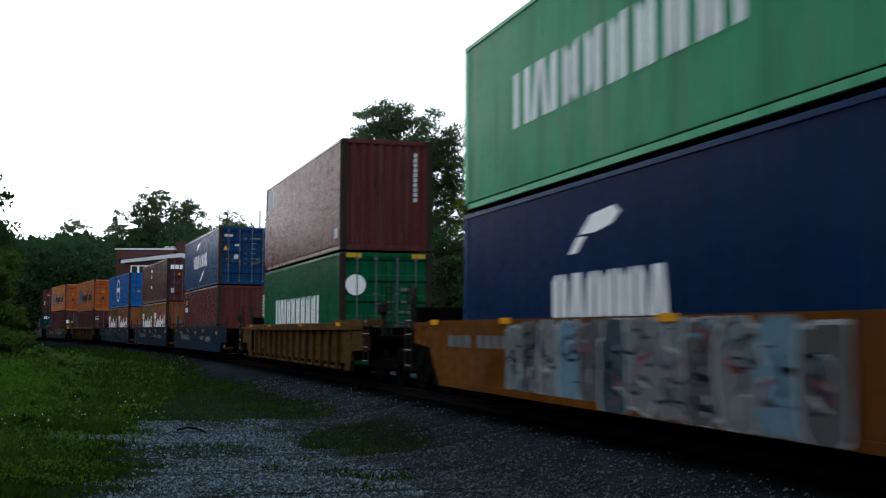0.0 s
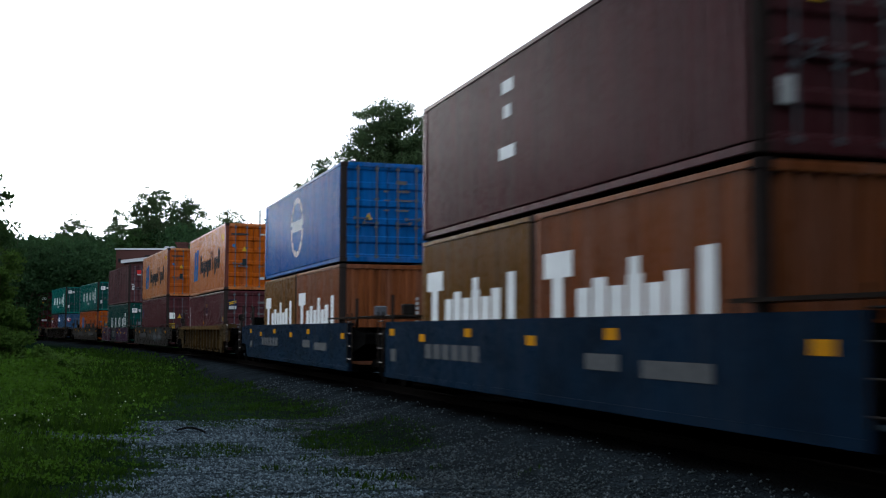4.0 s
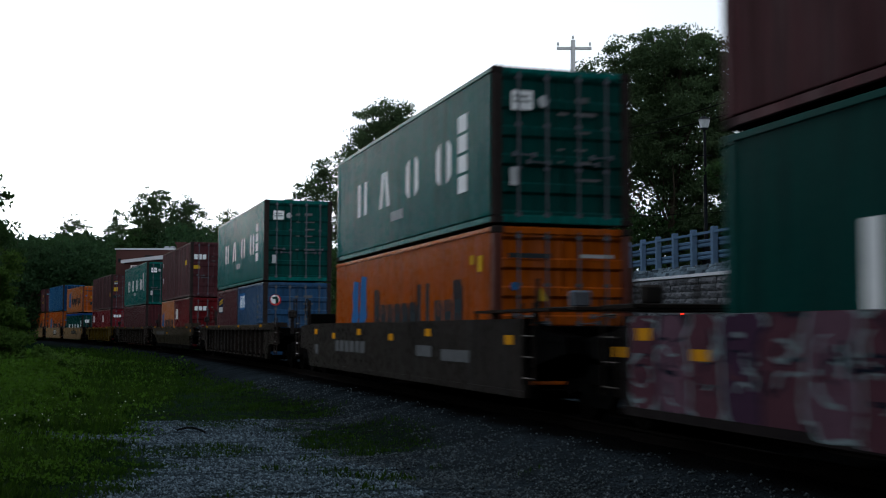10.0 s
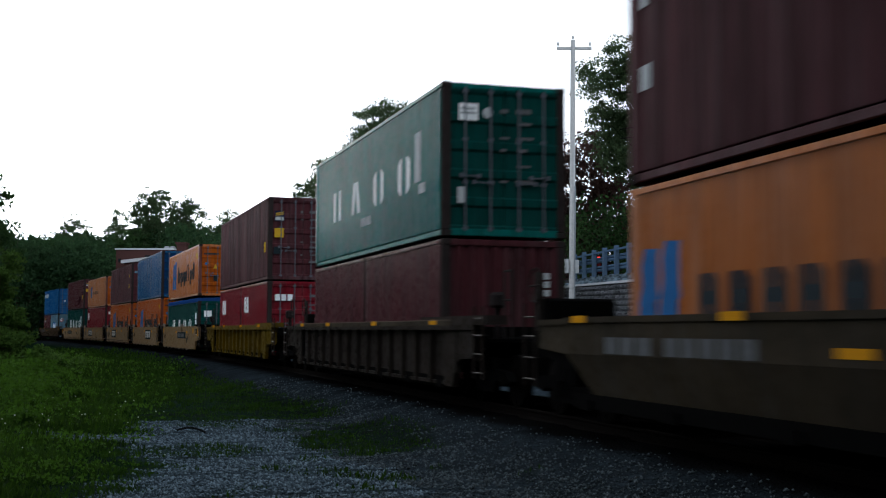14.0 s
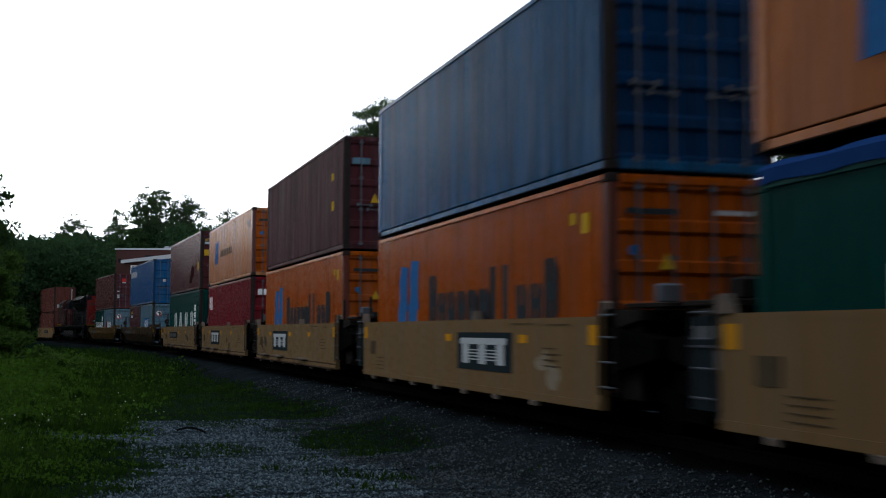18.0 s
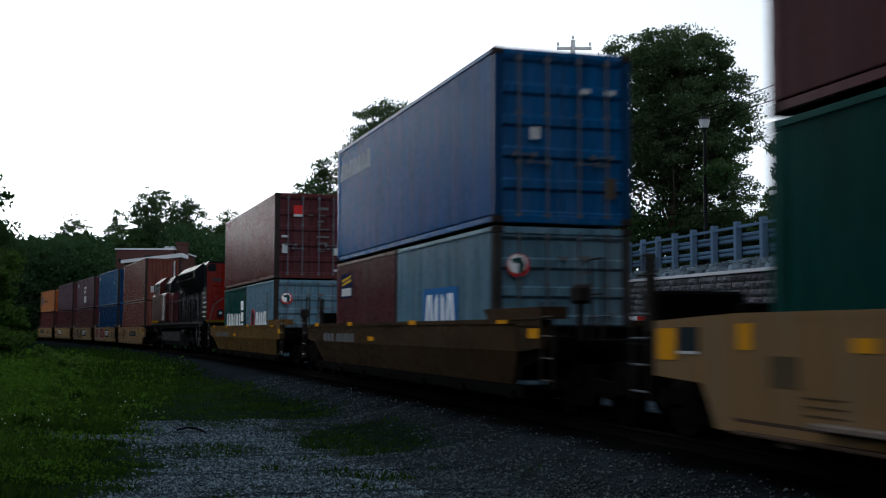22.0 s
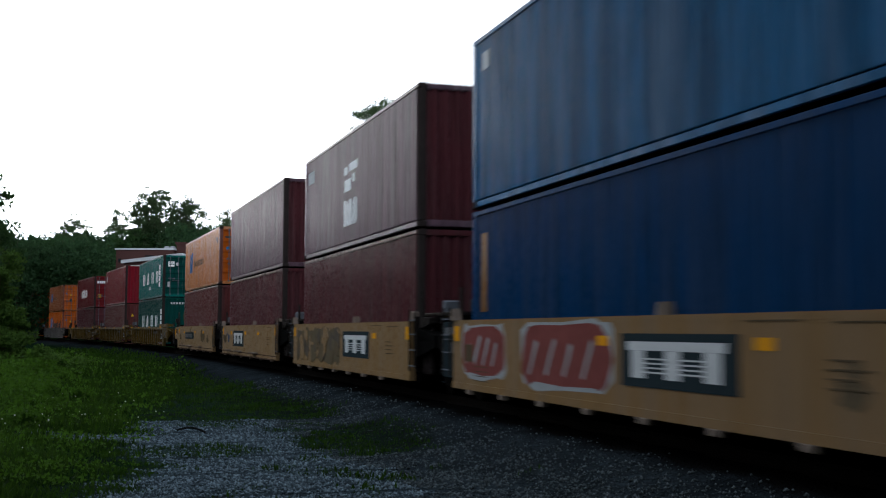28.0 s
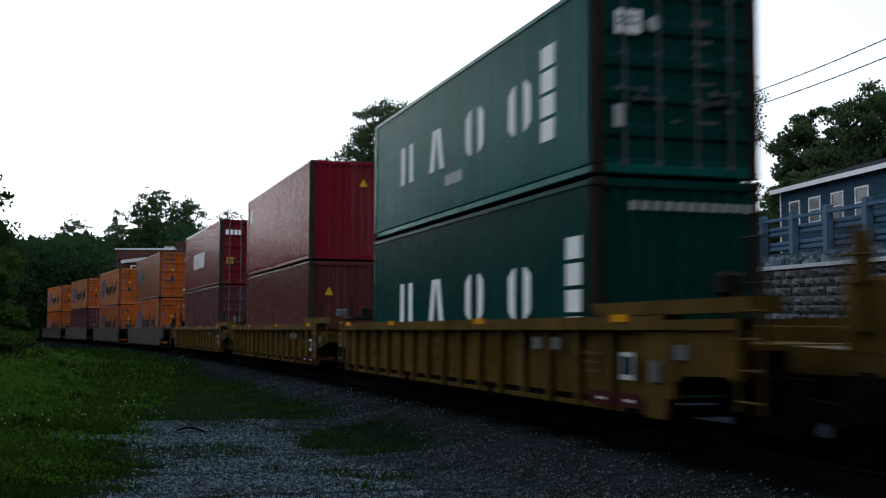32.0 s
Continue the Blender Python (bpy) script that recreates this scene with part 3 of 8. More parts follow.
def container(label, colour, L, h, doors, shaded_end=None, group="shipping containers", post=None):
    """A steel shipping container. Local y forwards, +x the near side, z from its floor up."""
    ob = thing("shipping_container", label, "container", group)
    a, b = L / 2, HW
    for sx in (1, -1):
        part("side_panel", cached(("side", L, h, sx), lambda: corrugated(-a + 0.15, a - 0.15, 0.155, h - 0.07, sx * (b - 0.016), 0.046, 0.278, sx)), colour, ob)
        part("top_rail", cached(("toprail", L, h, sx), lambda: soft_box(*sorted((sx * b, sx * (b - 0.06))), -a + 0.16, a - 0.16, h - 0.085, h - 0.01, 0.008)), colour, ob)
        part("bottom_rail", cached(("botrail", L, sx), lambda: soft_box(*sorted((sx * (b - 0.022), sx * (b - 0.08))), -a + 0.16, a - 0.16, 0.03, 0.128, 0.008)), colour, ob)
        for sy in (1, -1):
            part("corner_post", cached(("post", L, h, sx, sy), lambda: soft_box(*sorted((sx * b, sx * (b - 0.15))), *sorted((sy * a, sy * (a - 0.16))), 0.118, h - 0.118, 0.015)), (post or "grimy_post") if sy > 0 else colour, ob)
            for z in (0, h - 0.118):
                part("corner_casting", cached("casting", lambda: soft_box(-0.089, 0.089, -0.081, 0.081, 0, 0.118, 0.012)), "grimy_post" if sy > 0 or not z else colour, ob, m=pose(sx * (b - 0.086), sy * (a - 0.078), z))
    for sy in (1, -1):
        part("end_sill", cached(("sill", L, sy), lambda: soft_box(-b + 0.15, b - 0.15, *sorted((sy * (a - 0.005), sy * (a - 0.12))), 0.01, 0.14, 0.01)), colour, ob)
        part("end_header", cached(("header", L, h, sy), lambda: soft_box(-b + 0.15, b - 0.15, *sorted((sy * (a - 0.005), sy * (a - 0.12))), h - 0.125, h - 0.01, 0.01)), colour, ob)
    part("roof_panel", cached(("roof", L), lambda: roof_sheet(L)), colour, ob, m=pose(0, 0, h))
    part("floor_panel", cached(("floor", L), lambda: boxes((-b + 0.06, b - 0.06, -a + 0.1, a - 0.1, 0.06, 0.10))), "steel", ob)
    # doors share the box's paint; a deeper tone here stands for their shade
    ec = shaded_end or colour
    part("end_wall", cached(("endwall", h), lambda: end_sheet(h)), colour, ob, m=pose(0, -a + 0.02, 0, 0, 0, 180))
    if doors:
        for sx in (1, -1):
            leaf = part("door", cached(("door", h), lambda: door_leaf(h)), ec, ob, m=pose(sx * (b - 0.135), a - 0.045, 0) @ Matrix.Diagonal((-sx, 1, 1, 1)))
            for k in (0.30, 0.80):
                part("lock_rod", cached(("rod", h), lambda: rod_mesh(h)), "rod", leaf, "galvanised locking rod", m=pose(k, 0, 0))
                part("door_handle", cached("handle", handle_mesh), "rod", leaf, m=pose(k - 0.33 + (0.25 if k < 0.5 else 0), 0, 1.02 + (k < 0.5) * 0.12))
    else:
        part("end_wall", cached(("endwall", h), lambda: end_sheet(h)), ec, ob, m=pose(0, a - 0.02, 0))
    ob["long"], ob["high"] = L, h
    return ob


def marks(ob, rects, material, name="lettering", face="side", label=""):
    """Flat painted shapes: rects of (y0, z0, y1, z1) from the rear foot of the near side, or (x0, z0, x1, z1) from the near edge of the front."""
    a, bs = ob["long"] / 2, []
    if 1 < len(rects) <= 12:
        return [marks(ob, [r], material, name, face, label) for r in rects][-1]
    for p0, z0, p1, z1 in rects:
        if face == "side":
            bs.append((HW - 0.019, HW - 0.012, -a + p0, -a + p1, z0, z1))
        else:
            bs.append((HW - p1, HW - p0, a + 0.002, a + 0.007, z0, z1))
    return part(name, boxes(*bs), material, ob, label)


def slanted(ob, quads_, material, name="emblem", face="side", label=""):
    """Painted shapes with free outlines, in the same measures as marks."""
    a, last = ob["long"] / 2, None
    for q in quads_:
        if face == "side":
            shape = prism([(-a + p, z) for p, z in q], HW - 0.019, HW - 0.0115, "x")
        else:
            shape = prism([(HW - p, z) for p, z in q], a + 0.002, a + 0.0075, "y")
        last = part(name, shape, material, ob, label)
    return last


def word(ob, p, z, n, w, h, gap, material="white", seed=0, face="side", name="letter_shape"):
    """A brand word as a row of plain solid shapes, one to each letter's place: blocks, wedges and cut-cornered plates."""
    rs = random.Random(str(seed))
    for i in range(n):
        x, k = p + i * (w + gap), (int(seed[i % len(seed)]) if isinstance(seed, str) else rs.randrange(4))
        c, e = 0.22 * w, 0.16 * h
        t, g = (0.29 if w > 0.5 else 0.38) * w, 0.5 * w
        qs = {0: [[(x, z), (x + t, z), (x + t, z + h), (x, z + h)], [(x + w - t, z), (x + w, z), (x + w, z + h), (x + w - t, z + h)]],
              1: [[(x, z), (x + t, z), (x + g - 0.02 * w, z + h), (x + g - 0.26 * w, z + h)], [(x + w - t, z), (x + w, z), (x + g + 0.26 * w, z + h), (x + g + 0.02 * w, z + h)]],
              2: [[(x + c, z), (x + t, z), (x + t, z + h), (x + c, z + h), (x, z + h - e), (x, z + e)], [(x + w - t, z), (x + w - c, z), (x + w, z + e), (x + w, z + h - e), (x + w - c, z + h), (x + w - t, z + h)]],
              3: [[(x, z), (x + t, z), (x + t, z + h), (x + 0.3 * c, z + h), (x, z + h - e)], [(x + w - t, z), (x + w - 0.3 * c, z), (x + w, z + e), (x + w, z + 0.84 * h), (x + w - t, z + h)]]}[k]
        if w < 0.3:
            qs = [[(x, z), (x + w, z), (x + w, z + h), (x, z + h)]]
        elif material in ("mark_dark", "mark_worn"):
            t, lo, hi = 0.44 * w, z + 0.34 * h, z + 0.62 * h        # a block with two short slots
            qs = [[(x, z), (x + t, z), (x + t, z + h), (x + 0.4 * c, z + h), (x, z + h - 0.5 * e)], [(x + t, lo), (x + w - t, lo), (x + w - t, hi), (x + t, hi)],
                  [(x + w - t, z), (x + w - c, z), (x + w, z + e), (x + w, z + h - e), (x + w - c, z + h), (x + w - t, z + h)]]
        slanted(ob, qs, material, name, face)


def disc(p, z, r, n=14):
    return [(p + r * math.cos(6.2832 * i / n), z + r * math.sin(6.2832 * i / n)) for i in range(n)]


def data_block(ob, seed, rows=6, p0=1.42, z0=None, material="stencil_dim", width=0.62):
    """The small stencilled lines on the right-hand door, as bars."""
    rs, h, out = random.Random(seed), ob["high"], []
    z = h - 0.55 if z0 is None else z0
    for i in range(rows):
        k, x = 0.09 if i == 0 else 0.035 + 0.03 * rs.random(), p0 + 0.05 * rs.random()
        out.append((x, z, x + width * (0.3 + 0.4 * rs.random()), z + k))
        if rs.random() < 0.5:
            out.append((p0 - 0.30, z, p0 - 0.30 + 0.12 * rs.random() + 0.06, z + k * 0.8))
        z -= 0.19 + 0.12 * rs.random()
    out = out[:12]
    return marks(ob, out, material, "stencil_bar", "front")


# ---- well cars ----


def truck_frame():
    # the long middle box is an added filler, blocking bright ground beyond the wheels
    return joined(*[prism([(-1.25, 0.42), (-1.05, 0.56), (-0.4, 0.60), (-0.3, 0.78), (0.3, 0.78), (0.4, 0.60), (1.05, 0.56), (1.25, 0.42), (1.05, 0.36), (0.55, 0.42), (0.4, 0.22), (-0.4, 0.22), (-0.55, 0.42), (-1.05, 0.36)], x - 0.06, x + 0.06, "x") for x in (-1.0, 1.0)],
                  boxes((-1.1, 1.1, -0.22, 0.22, 0.52, 0.76), (-0.64, 0.64, -1.3, 1.3, 0.34, 0.80)), *[tube((x, y, 0.3), (x, y, 0.56), 0.09, n=8) for x in (-1.0, 1.0) for y in (-0.2, 0.0, 0.2)])


def wheel_pair():
    vs = [tube((-1.08, 0, 0), (1.08, 0, 0), 0.08, n=8)]
    for sx in (-1, 1):
        vs += [tube((sx * 0.70, 0, 0), (sx * 0.73, 0, 0), 0.445, n=24), tube((sx * 0.73, 0, 0), (sx * 0.83, 0, 0), 0.42, 0.415, n=24), tube((sx * 0.83, 0, 0), (sx * 0.86, 0, 0), 0.34, 0.20, n=16)]
        vs += [boxes((min(sx * 0.83, sx * 0.845), max(sx * 0.83, sx * 0.845), -0.05, 0.05, 0.2, 0.36))]
    return joined(*vs)


WHEELS = []


def truck(parent, y):
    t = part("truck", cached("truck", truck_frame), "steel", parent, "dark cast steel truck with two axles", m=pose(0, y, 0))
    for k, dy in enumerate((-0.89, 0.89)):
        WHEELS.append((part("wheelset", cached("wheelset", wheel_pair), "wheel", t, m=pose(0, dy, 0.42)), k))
    return t


SIDE_X, SIDE_TOP, SIDE_LOW = 1.46, 1.40, 0.26


def creased_side(hp, slant, top=SIDE_TOP, low=SIDE_LOW):
    """One side of a low well: an upright upper plate, a crease, and a lower plate that leans in, its corners cut."""
    y, x, mid = hp, SIDE_X, 0.93
    lean = 0.20
    rows = [(x, -y, mid), (x, y, mid), (x - lean, y - slant, low), (x - lean, -y + slant, low)]
    v = rows + [(a - 0.08, b, c) for a, b, c in rows]
    f = [(0, 3, 2, 1), (4, 5, 6, 7), (0, 1, 5, 4), (1, 2, 6, 5), (2, 3, 7, 6), (3, 0, 4, 7)]
    return joined(boxes((x - 0.10, x + 0.002, -y, y, mid, top)), (v, f), boxes((x - 0.14, x + 0.03, -y, y, top - 0.07, top + 0.002)), boxes((x - lean - 0.02, x - lean + 0.02, -y + slant, y - slant, low - 0.001, low + 0.05)))


def smooth_side(hp, slant, lip=0.03, top=SIDE_TOP, low=SIDE_LOW):
    """One side of a plain-sided well: a deep plate with a rolled top edge, a raised belt, low corners cut at slant."""
    y, x = hp, SIDE_X
    out = [(-y, 0.98 if slant else low), (-y + slant, low), (y - slant, low), (y, 0.98 if slant else low), (y, top), (-y, top)]
    return joined(prism(out, x - 0.10, x, "x"), boxes((x - 0.14, x + lip, -y, y, top - 0.07, top + 0.002)),
                  boxes((x - 0.02, x + 0.015, -y + slant, y - slant, low - 0.001, low + 0.10)))


def ribbed_side(hp, top=SIDE_TOP, low=SIDE_LOW + 0.02):
    """One side of an open-ribbed well: a heavy top chord, thin sheet and upright ribs."""
    x, y = SIDE_X, hp
    n = round(2 * hp / 1.0)
    ribs = [(x - 0.16, x - 0.02, -y + i * 2 * y / n - 0.05, -y + i * 2 * y / n + 0.05, low, top - 0.15) for i in range(n + 1)]
    return joined(boxes((x - 0.22, x - 0.12, -y, y, low, top - 0.1), (x - 0.22, x + 0.04, -y - 0.5, y + 0.5, top - 0.16, top), (x - 0.2, x - 0.07, -y, y, low - 0.002, low + 0.06)), boxes(*ribs))


def end_wing(hp, out, kind):
    """The upper part of a well's side, carried on past the well above the truck."""
    x, top, low = SIDE_X, SIDE_TOP, SIDE_LOW
    a = hp + (0.5 if kind == "ribbed" else 0.0)
    shape = [(a, low), (hp + 0.36, low), (hp + 0.66, 0.70), (hp + out, 0.74), (hp + out, top - 0.06), (a, top)]
    if kind == "low":
        return joined(prism([(hp - 0.02, 0.92), (hp + out, 0.99), (hp + out, top - 0.06), (hp - 0.02, top - 0.005)], x - 0.10, x - 0.004, "x"), boxes((x - 0.13, x + 0.02, hp, hp + out, top - 0.10, top - 0.02)))
    if kind == "ribbed":
        shape = [(hp, low), (hp + 0.42, low), (hp + 0.50, 0.50), (hp + 0.64, 0.66), (hp + 0.86, 0.75), (hp + out, 0.78), (hp + out, top - 0.17), (hp, top - 0.17)]
        return joined(prism(shape, x - 0.14, x - 0.02, "x"), boxes((x - 0.18, x + 0.03, hp + 0.5, hp + out, top - 0.16, top - 0.05), (x - 0.1, x + 0.0, hp + 0.55, hp + 0.65, 0.5, top - 0.17), (x - 0.1, x + 0.0, hp + out - 0.12, hp + out, 0.74, top - 0.17)))
    return prism(shape, x - 0.08, x - 0.003, "x")


def well_floor(hp):
    bars = [(-1.40, 1.40, y - 0.15, y + 0.15, 0.22, 0.35) for y in np.linspace(-hp + 0.5, hp - 0.5, 7)]
    return boxes(*bars, (-1.36, -1.2, -hp, hp, 0.24, 0.42), (1.2, 1.36, -hp, hp, 0.24, 0.42))


def end_deck(parent, colour, m, reach, top=1.30):
    """The platform past one end of the well (towards +y from the bulkhead at 0)."""
    r = round(max(0.4, reach), 1)
    q = min(r, 1.3)
    part("bulkhead", cached(("bulkhead", top), lambda: soft_box(-1.40, 1.40, -0.14, 0.02, 0.50, top, 0.015)), colour, parent, m=m)
    part("end_deck", cached(("deck", r), lambda: soft_box(-1.36, 1.36, 0.02, q, 1.02, 1.10, 0.012)), colour, parent, m=m)
    part("centre_sill", cached(("sill2", r), lambda: prism([(0.0, 0.60), (r, 0.72), (r, 1.02), (0.0, 1.12)], -0.45, 0.45, "x")), colour, parent, m=m)
    for sx in (1, -1):
        part("end_bracket", cached(("bracket", r, sx), lambda: prism([(0.0, 0.70), (q, 0.92), (q, 1.14), (0.0, 1.28)], *sorted((sx * 1.08, sx * 1.36)), "x")), colour, parent, m=m)


def ladder_rung():
    return tube((1.50, -0.22, 0), (1.50, 0.22, 0), 0.014, n=6)


def grab_irons():
    v = []
    for y in (-0.22, 0.22):
        v.append(tube((1.50, y, 0.45), (1.50, y, 1.62), 0.018, n=6))
    return joined(*v)


def stanchions():
    return joined(*[tube((1.30, y, 1.05), (1.30, y, 2.25), 0.022, n=6) for y in (-0.2, 0.2)], tube((1.30, -0.2, 2.25), (1.30, 0.2, 2.25), 0.02, n=6), tube((1.30, -0.2, 1.75), (1.30, 0.2, 1.75), 0.016, n=6))


def brake_stand():
    ring = [tube((0.0, 0.28 * math.cos(a), 1.78 + 0.28 * math.sin(a)), (0.0, 0.28 * math.cos(a + 0.5236), 1.78 + 0.28 * math.sin(a + 0.5236)), 0.018, n=5) for a in np.arange(12) * 0.5236]
    return joined(*ring, boxes((-0.10, -0.02, -0.11, 0.11, 1.05, 2.0)), tube((-0.02, -0.26, 1.78), (-0.02, 0.26, 1.78), 0.014, n=5), tube((-0.02, 0, 1.52), (-0.02, 0, 2.04), 0.014, n=5))


def walkway(L, deep=0.04):
    """The narrow steel step laid along the top of the well's end."""
    if deep > 0.1:
        return prism([(-L / 2 - 0.1, 1.56), (-L / 2 + 0.12, 1.56 - deep), (L / 2, 1.56 - deep), (L / 2, 1.56)], 1.12, 1.50, "x")
    return joined(boxes((1.12, 1.52, -L / 2, L / 2, 1.54 - deep, 1.54)), boxes(*[(1.48, 1.52, y - 0.03, y + 0.03, 1.40, 1.50) for y in (-L / 2 + 0.1, L / 2 - 0.1)]))


def coupler():
    return joined(boxes((-0.12, 0.12, -0.7, 0.25, 0.72, 0.94)), prism([(-0.2, 0.15), (-0.2, 0.45), (-0.05, 0.5), (0.02, 0.32), (0.18, 0.36), (0.22, 0.15)], 0.68, 0.98, "z"))


def plate(y0, z0, y1, z1, x=SIDE_X + 0.004):
    return (x - 0.006, x + 0.004, min(y0, y1), max(y0, y1), z0, z1)


def well_car(kind, colour, label, hp, front, rear, front_truck, rear_truck, seed=0):
    """One well unit. front and rear: how far its ends reach from its middle. front_truck, rear_truck: where its trucks stand (None: carried by its neighbour)."""
    rs = random.Random(seed)
    ob = thing("well_car", label, "rail car", "well cars of the train")
    for sx in (1, -1):
        m = pose(0, 0, 0) if sx > 0 else Matrix.Diagonal((-1, 1, 1, 1))
        if kind == "ribbed":
            part("side_frame", cached(("ribbed", hp), lambda: ribbed_side(hp)), colour, ob, m=m)
        else:
            sl = {"smooth": 0.0, "tan": 0.0, "low": 0.75}[kind]
            crease = colour in ("car_rust", "car_amber", "car_buff")
            part("side_frame", cached(("creased", hp), lambda: creased_side(hp, sl)) if crease and sl else cached((kind, hp), lambda: smooth_side(hp, sl, 0.002)), colour, ob, m=m)
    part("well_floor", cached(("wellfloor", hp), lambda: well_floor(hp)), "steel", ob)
    # decks take the near-black steel, with the gap's shade in its colour
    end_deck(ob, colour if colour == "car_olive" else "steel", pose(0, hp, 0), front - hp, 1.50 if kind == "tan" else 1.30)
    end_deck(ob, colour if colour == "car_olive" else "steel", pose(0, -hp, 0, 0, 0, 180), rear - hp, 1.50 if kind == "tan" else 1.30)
    for end, reach, open_end in ((1, front, front_truck is not None), (-1, rear, rear_truck is not None and abs(rear_truck) < rear - 0.5)):
        out = round(min(1.75 if kind != "ribbed" else 2.0, reach - hp - 0.55), 2) if open_end and kind != "low" else 1.0 if open_end else 0.0
        turn = pose(0, 0, 0) if end > 0 else pose(0, 0, 0, 0, 0, 180)
        for sx in (1, -1):
            m = turn @ (Matrix.Identity(4) if sx > 0 else Matrix.Diagonal((-1, 1, 1, 1)))
            if out > 0.7:
                part("end_wing", cached(("wing", kind, hp, out), lambda: end_wing(hp, out, kind)), colour, ob, "side plate running out over the truck", m=m)
            ladder = part("ladder", cached("irons", grab_irons), colour if colour == "car_olive" else "car_black", ob, m=m @ pose(0, hp + out + 0.28, 0))
            for z in (0.55, 0.85, 1.15, 1.42):
                part("rung", cached("rung", ladder_rung), "rod" if kind == "tan" else colour if colour == "car_olive" else "car_black", ladder, m=pose(0, 0, z))
    if front_truck is not None:
        truck(ob, front_truck)
    if rear_truck is not None:
        truck(ob, rear_truck)
    return ob


def side_marks(ob, bars, material, name, label=""):
    """Flat plates on the near side, each a part of its own."""
    for b in bars:
        last = part(name, boxes(plate(*b)), material, ob, label)
    return last
# ---- the train, unit by unit: place along the line at the start, and load ----
SPEED, SLOWING = 16.0626, -0.0094          # metres a second, and its change


def travelled(t):
    return SPEED * t + SLOWING * t * t


HC, STD, L40, L20 = 2.896, 2.591, 12.192, 6.058
FLOOR = 0.34
MOVERS = []        # (thing, place along the line, pivot half-length, across, up)

PLACES = [-4.92, 17.48, 41.86, 61.81, 81.57, 103.95, 125.83, 145.86, 165.43, 189.53, 211.47, 231.61, 251.99, 271.64, 287.39, 303.19, 318.76, 334.13, 354.55, 376.46,
          421.52, 436.99, 452.59, 468.37, 484.04, 506.09, 526.01, 545.89, 569.92, 592.0, 613.0, 633.5, 655.0]

# kind, paint, half length of the well, what the side looks like
CARS = [
    ("low", "car_orange", 7.5, "rusty orange well car with a large spray-painted side"),
    ("ribbed", "car_ochre", 7.7, "rusty brown-orange well car with open ribs"),
    ("smooth", "car_blue", 8.1, "dark blue plain-sided well car, grimy"), ("smooth", "car_blue", 8.1, "dark blue plain-sided well car, grimy"), ("smooth", "car_blue", 8.1, "dark blue plain-sided well car with pale stencils"),
    ("ribbed", "car_mustard", 6.5, "dull yellow-brown short well car with open ribs"),
    ("smooth", "car_dark", 8.1, "dark grey plain-sided well car, stained"), ("smooth", "car_dark", 8.1, "dark grey well car covered in purple spray paint"), ("smooth", "car_brown", 8.1, "dark brown plain-sided well car"),
    ("ribbed", "car_black", 7.8, "black well car with closely set ribs"),
    ("low", "car_buff", 7.6, "dull tan low well car with cut-off corners"),
    ("ribbed", "car_black", 7.0, "black ribbed well car with a rusty top edge"),
    ("ribbed", "car_yellow", 6.5, "yellow short well car with open ribs"),
    ("tan", "car_tan", 6.4, "tan well car with a slate number plate"), ("tan", "car_tan", 6.4, "tan well car with a slate and white emblem"), ("tan", "car_tan", 6.4, "tan well car with a slate and white emblem"), ("tan", "car_tan", 6.4, "tan well car with a slate and white emblem"), ("tan", "car_tan", 6.4, "tan well car with a slate number plate"),
    ("low", "car_rust", 7.8, "dark rusty brown low well car with cut-off corners"), ("low", "car_amber", 7.8, "brown-orange low well car with cut-off corners"),
    ("tan", "car_tan", 6.4, "tan well car with smudged grey spray paint"), ("tan", "car_tan", 6.4, "tan well car with red spray paint beside its emblem"), ("tan", "car_tan", 6.4, "tan well car with grey spray paint and an emblem"), ("tan", "car_tan", 6.4, "tan well car with a slate and white emblem"), ("tan", "car_tan", 6.4, "tan well car with a slate number plate"),
    ("ribbed", "car_olive", 8.0, "olive-yellow well car with many ribs"), ("ribbed", "car_olive", 8.0, "olive-yellow well car with many ribs"), ("ribbed", "car_olive", 8.0, "olive-yellow well car with many ribs"),
    ("smooth", "car_grey", 8.1, "grey plain-sided well car"), ("smooth", "car_grey", 8.1, "grey plain-sided well car"), ("smooth", "car_grey", 8.1, "grey plain-sided well car"),
    ("smooth", "car_grey", 8.1, "grey plain-sided well car"), ("smooth", "car_grey", 8.1, "grey plain-sided well car"),
]
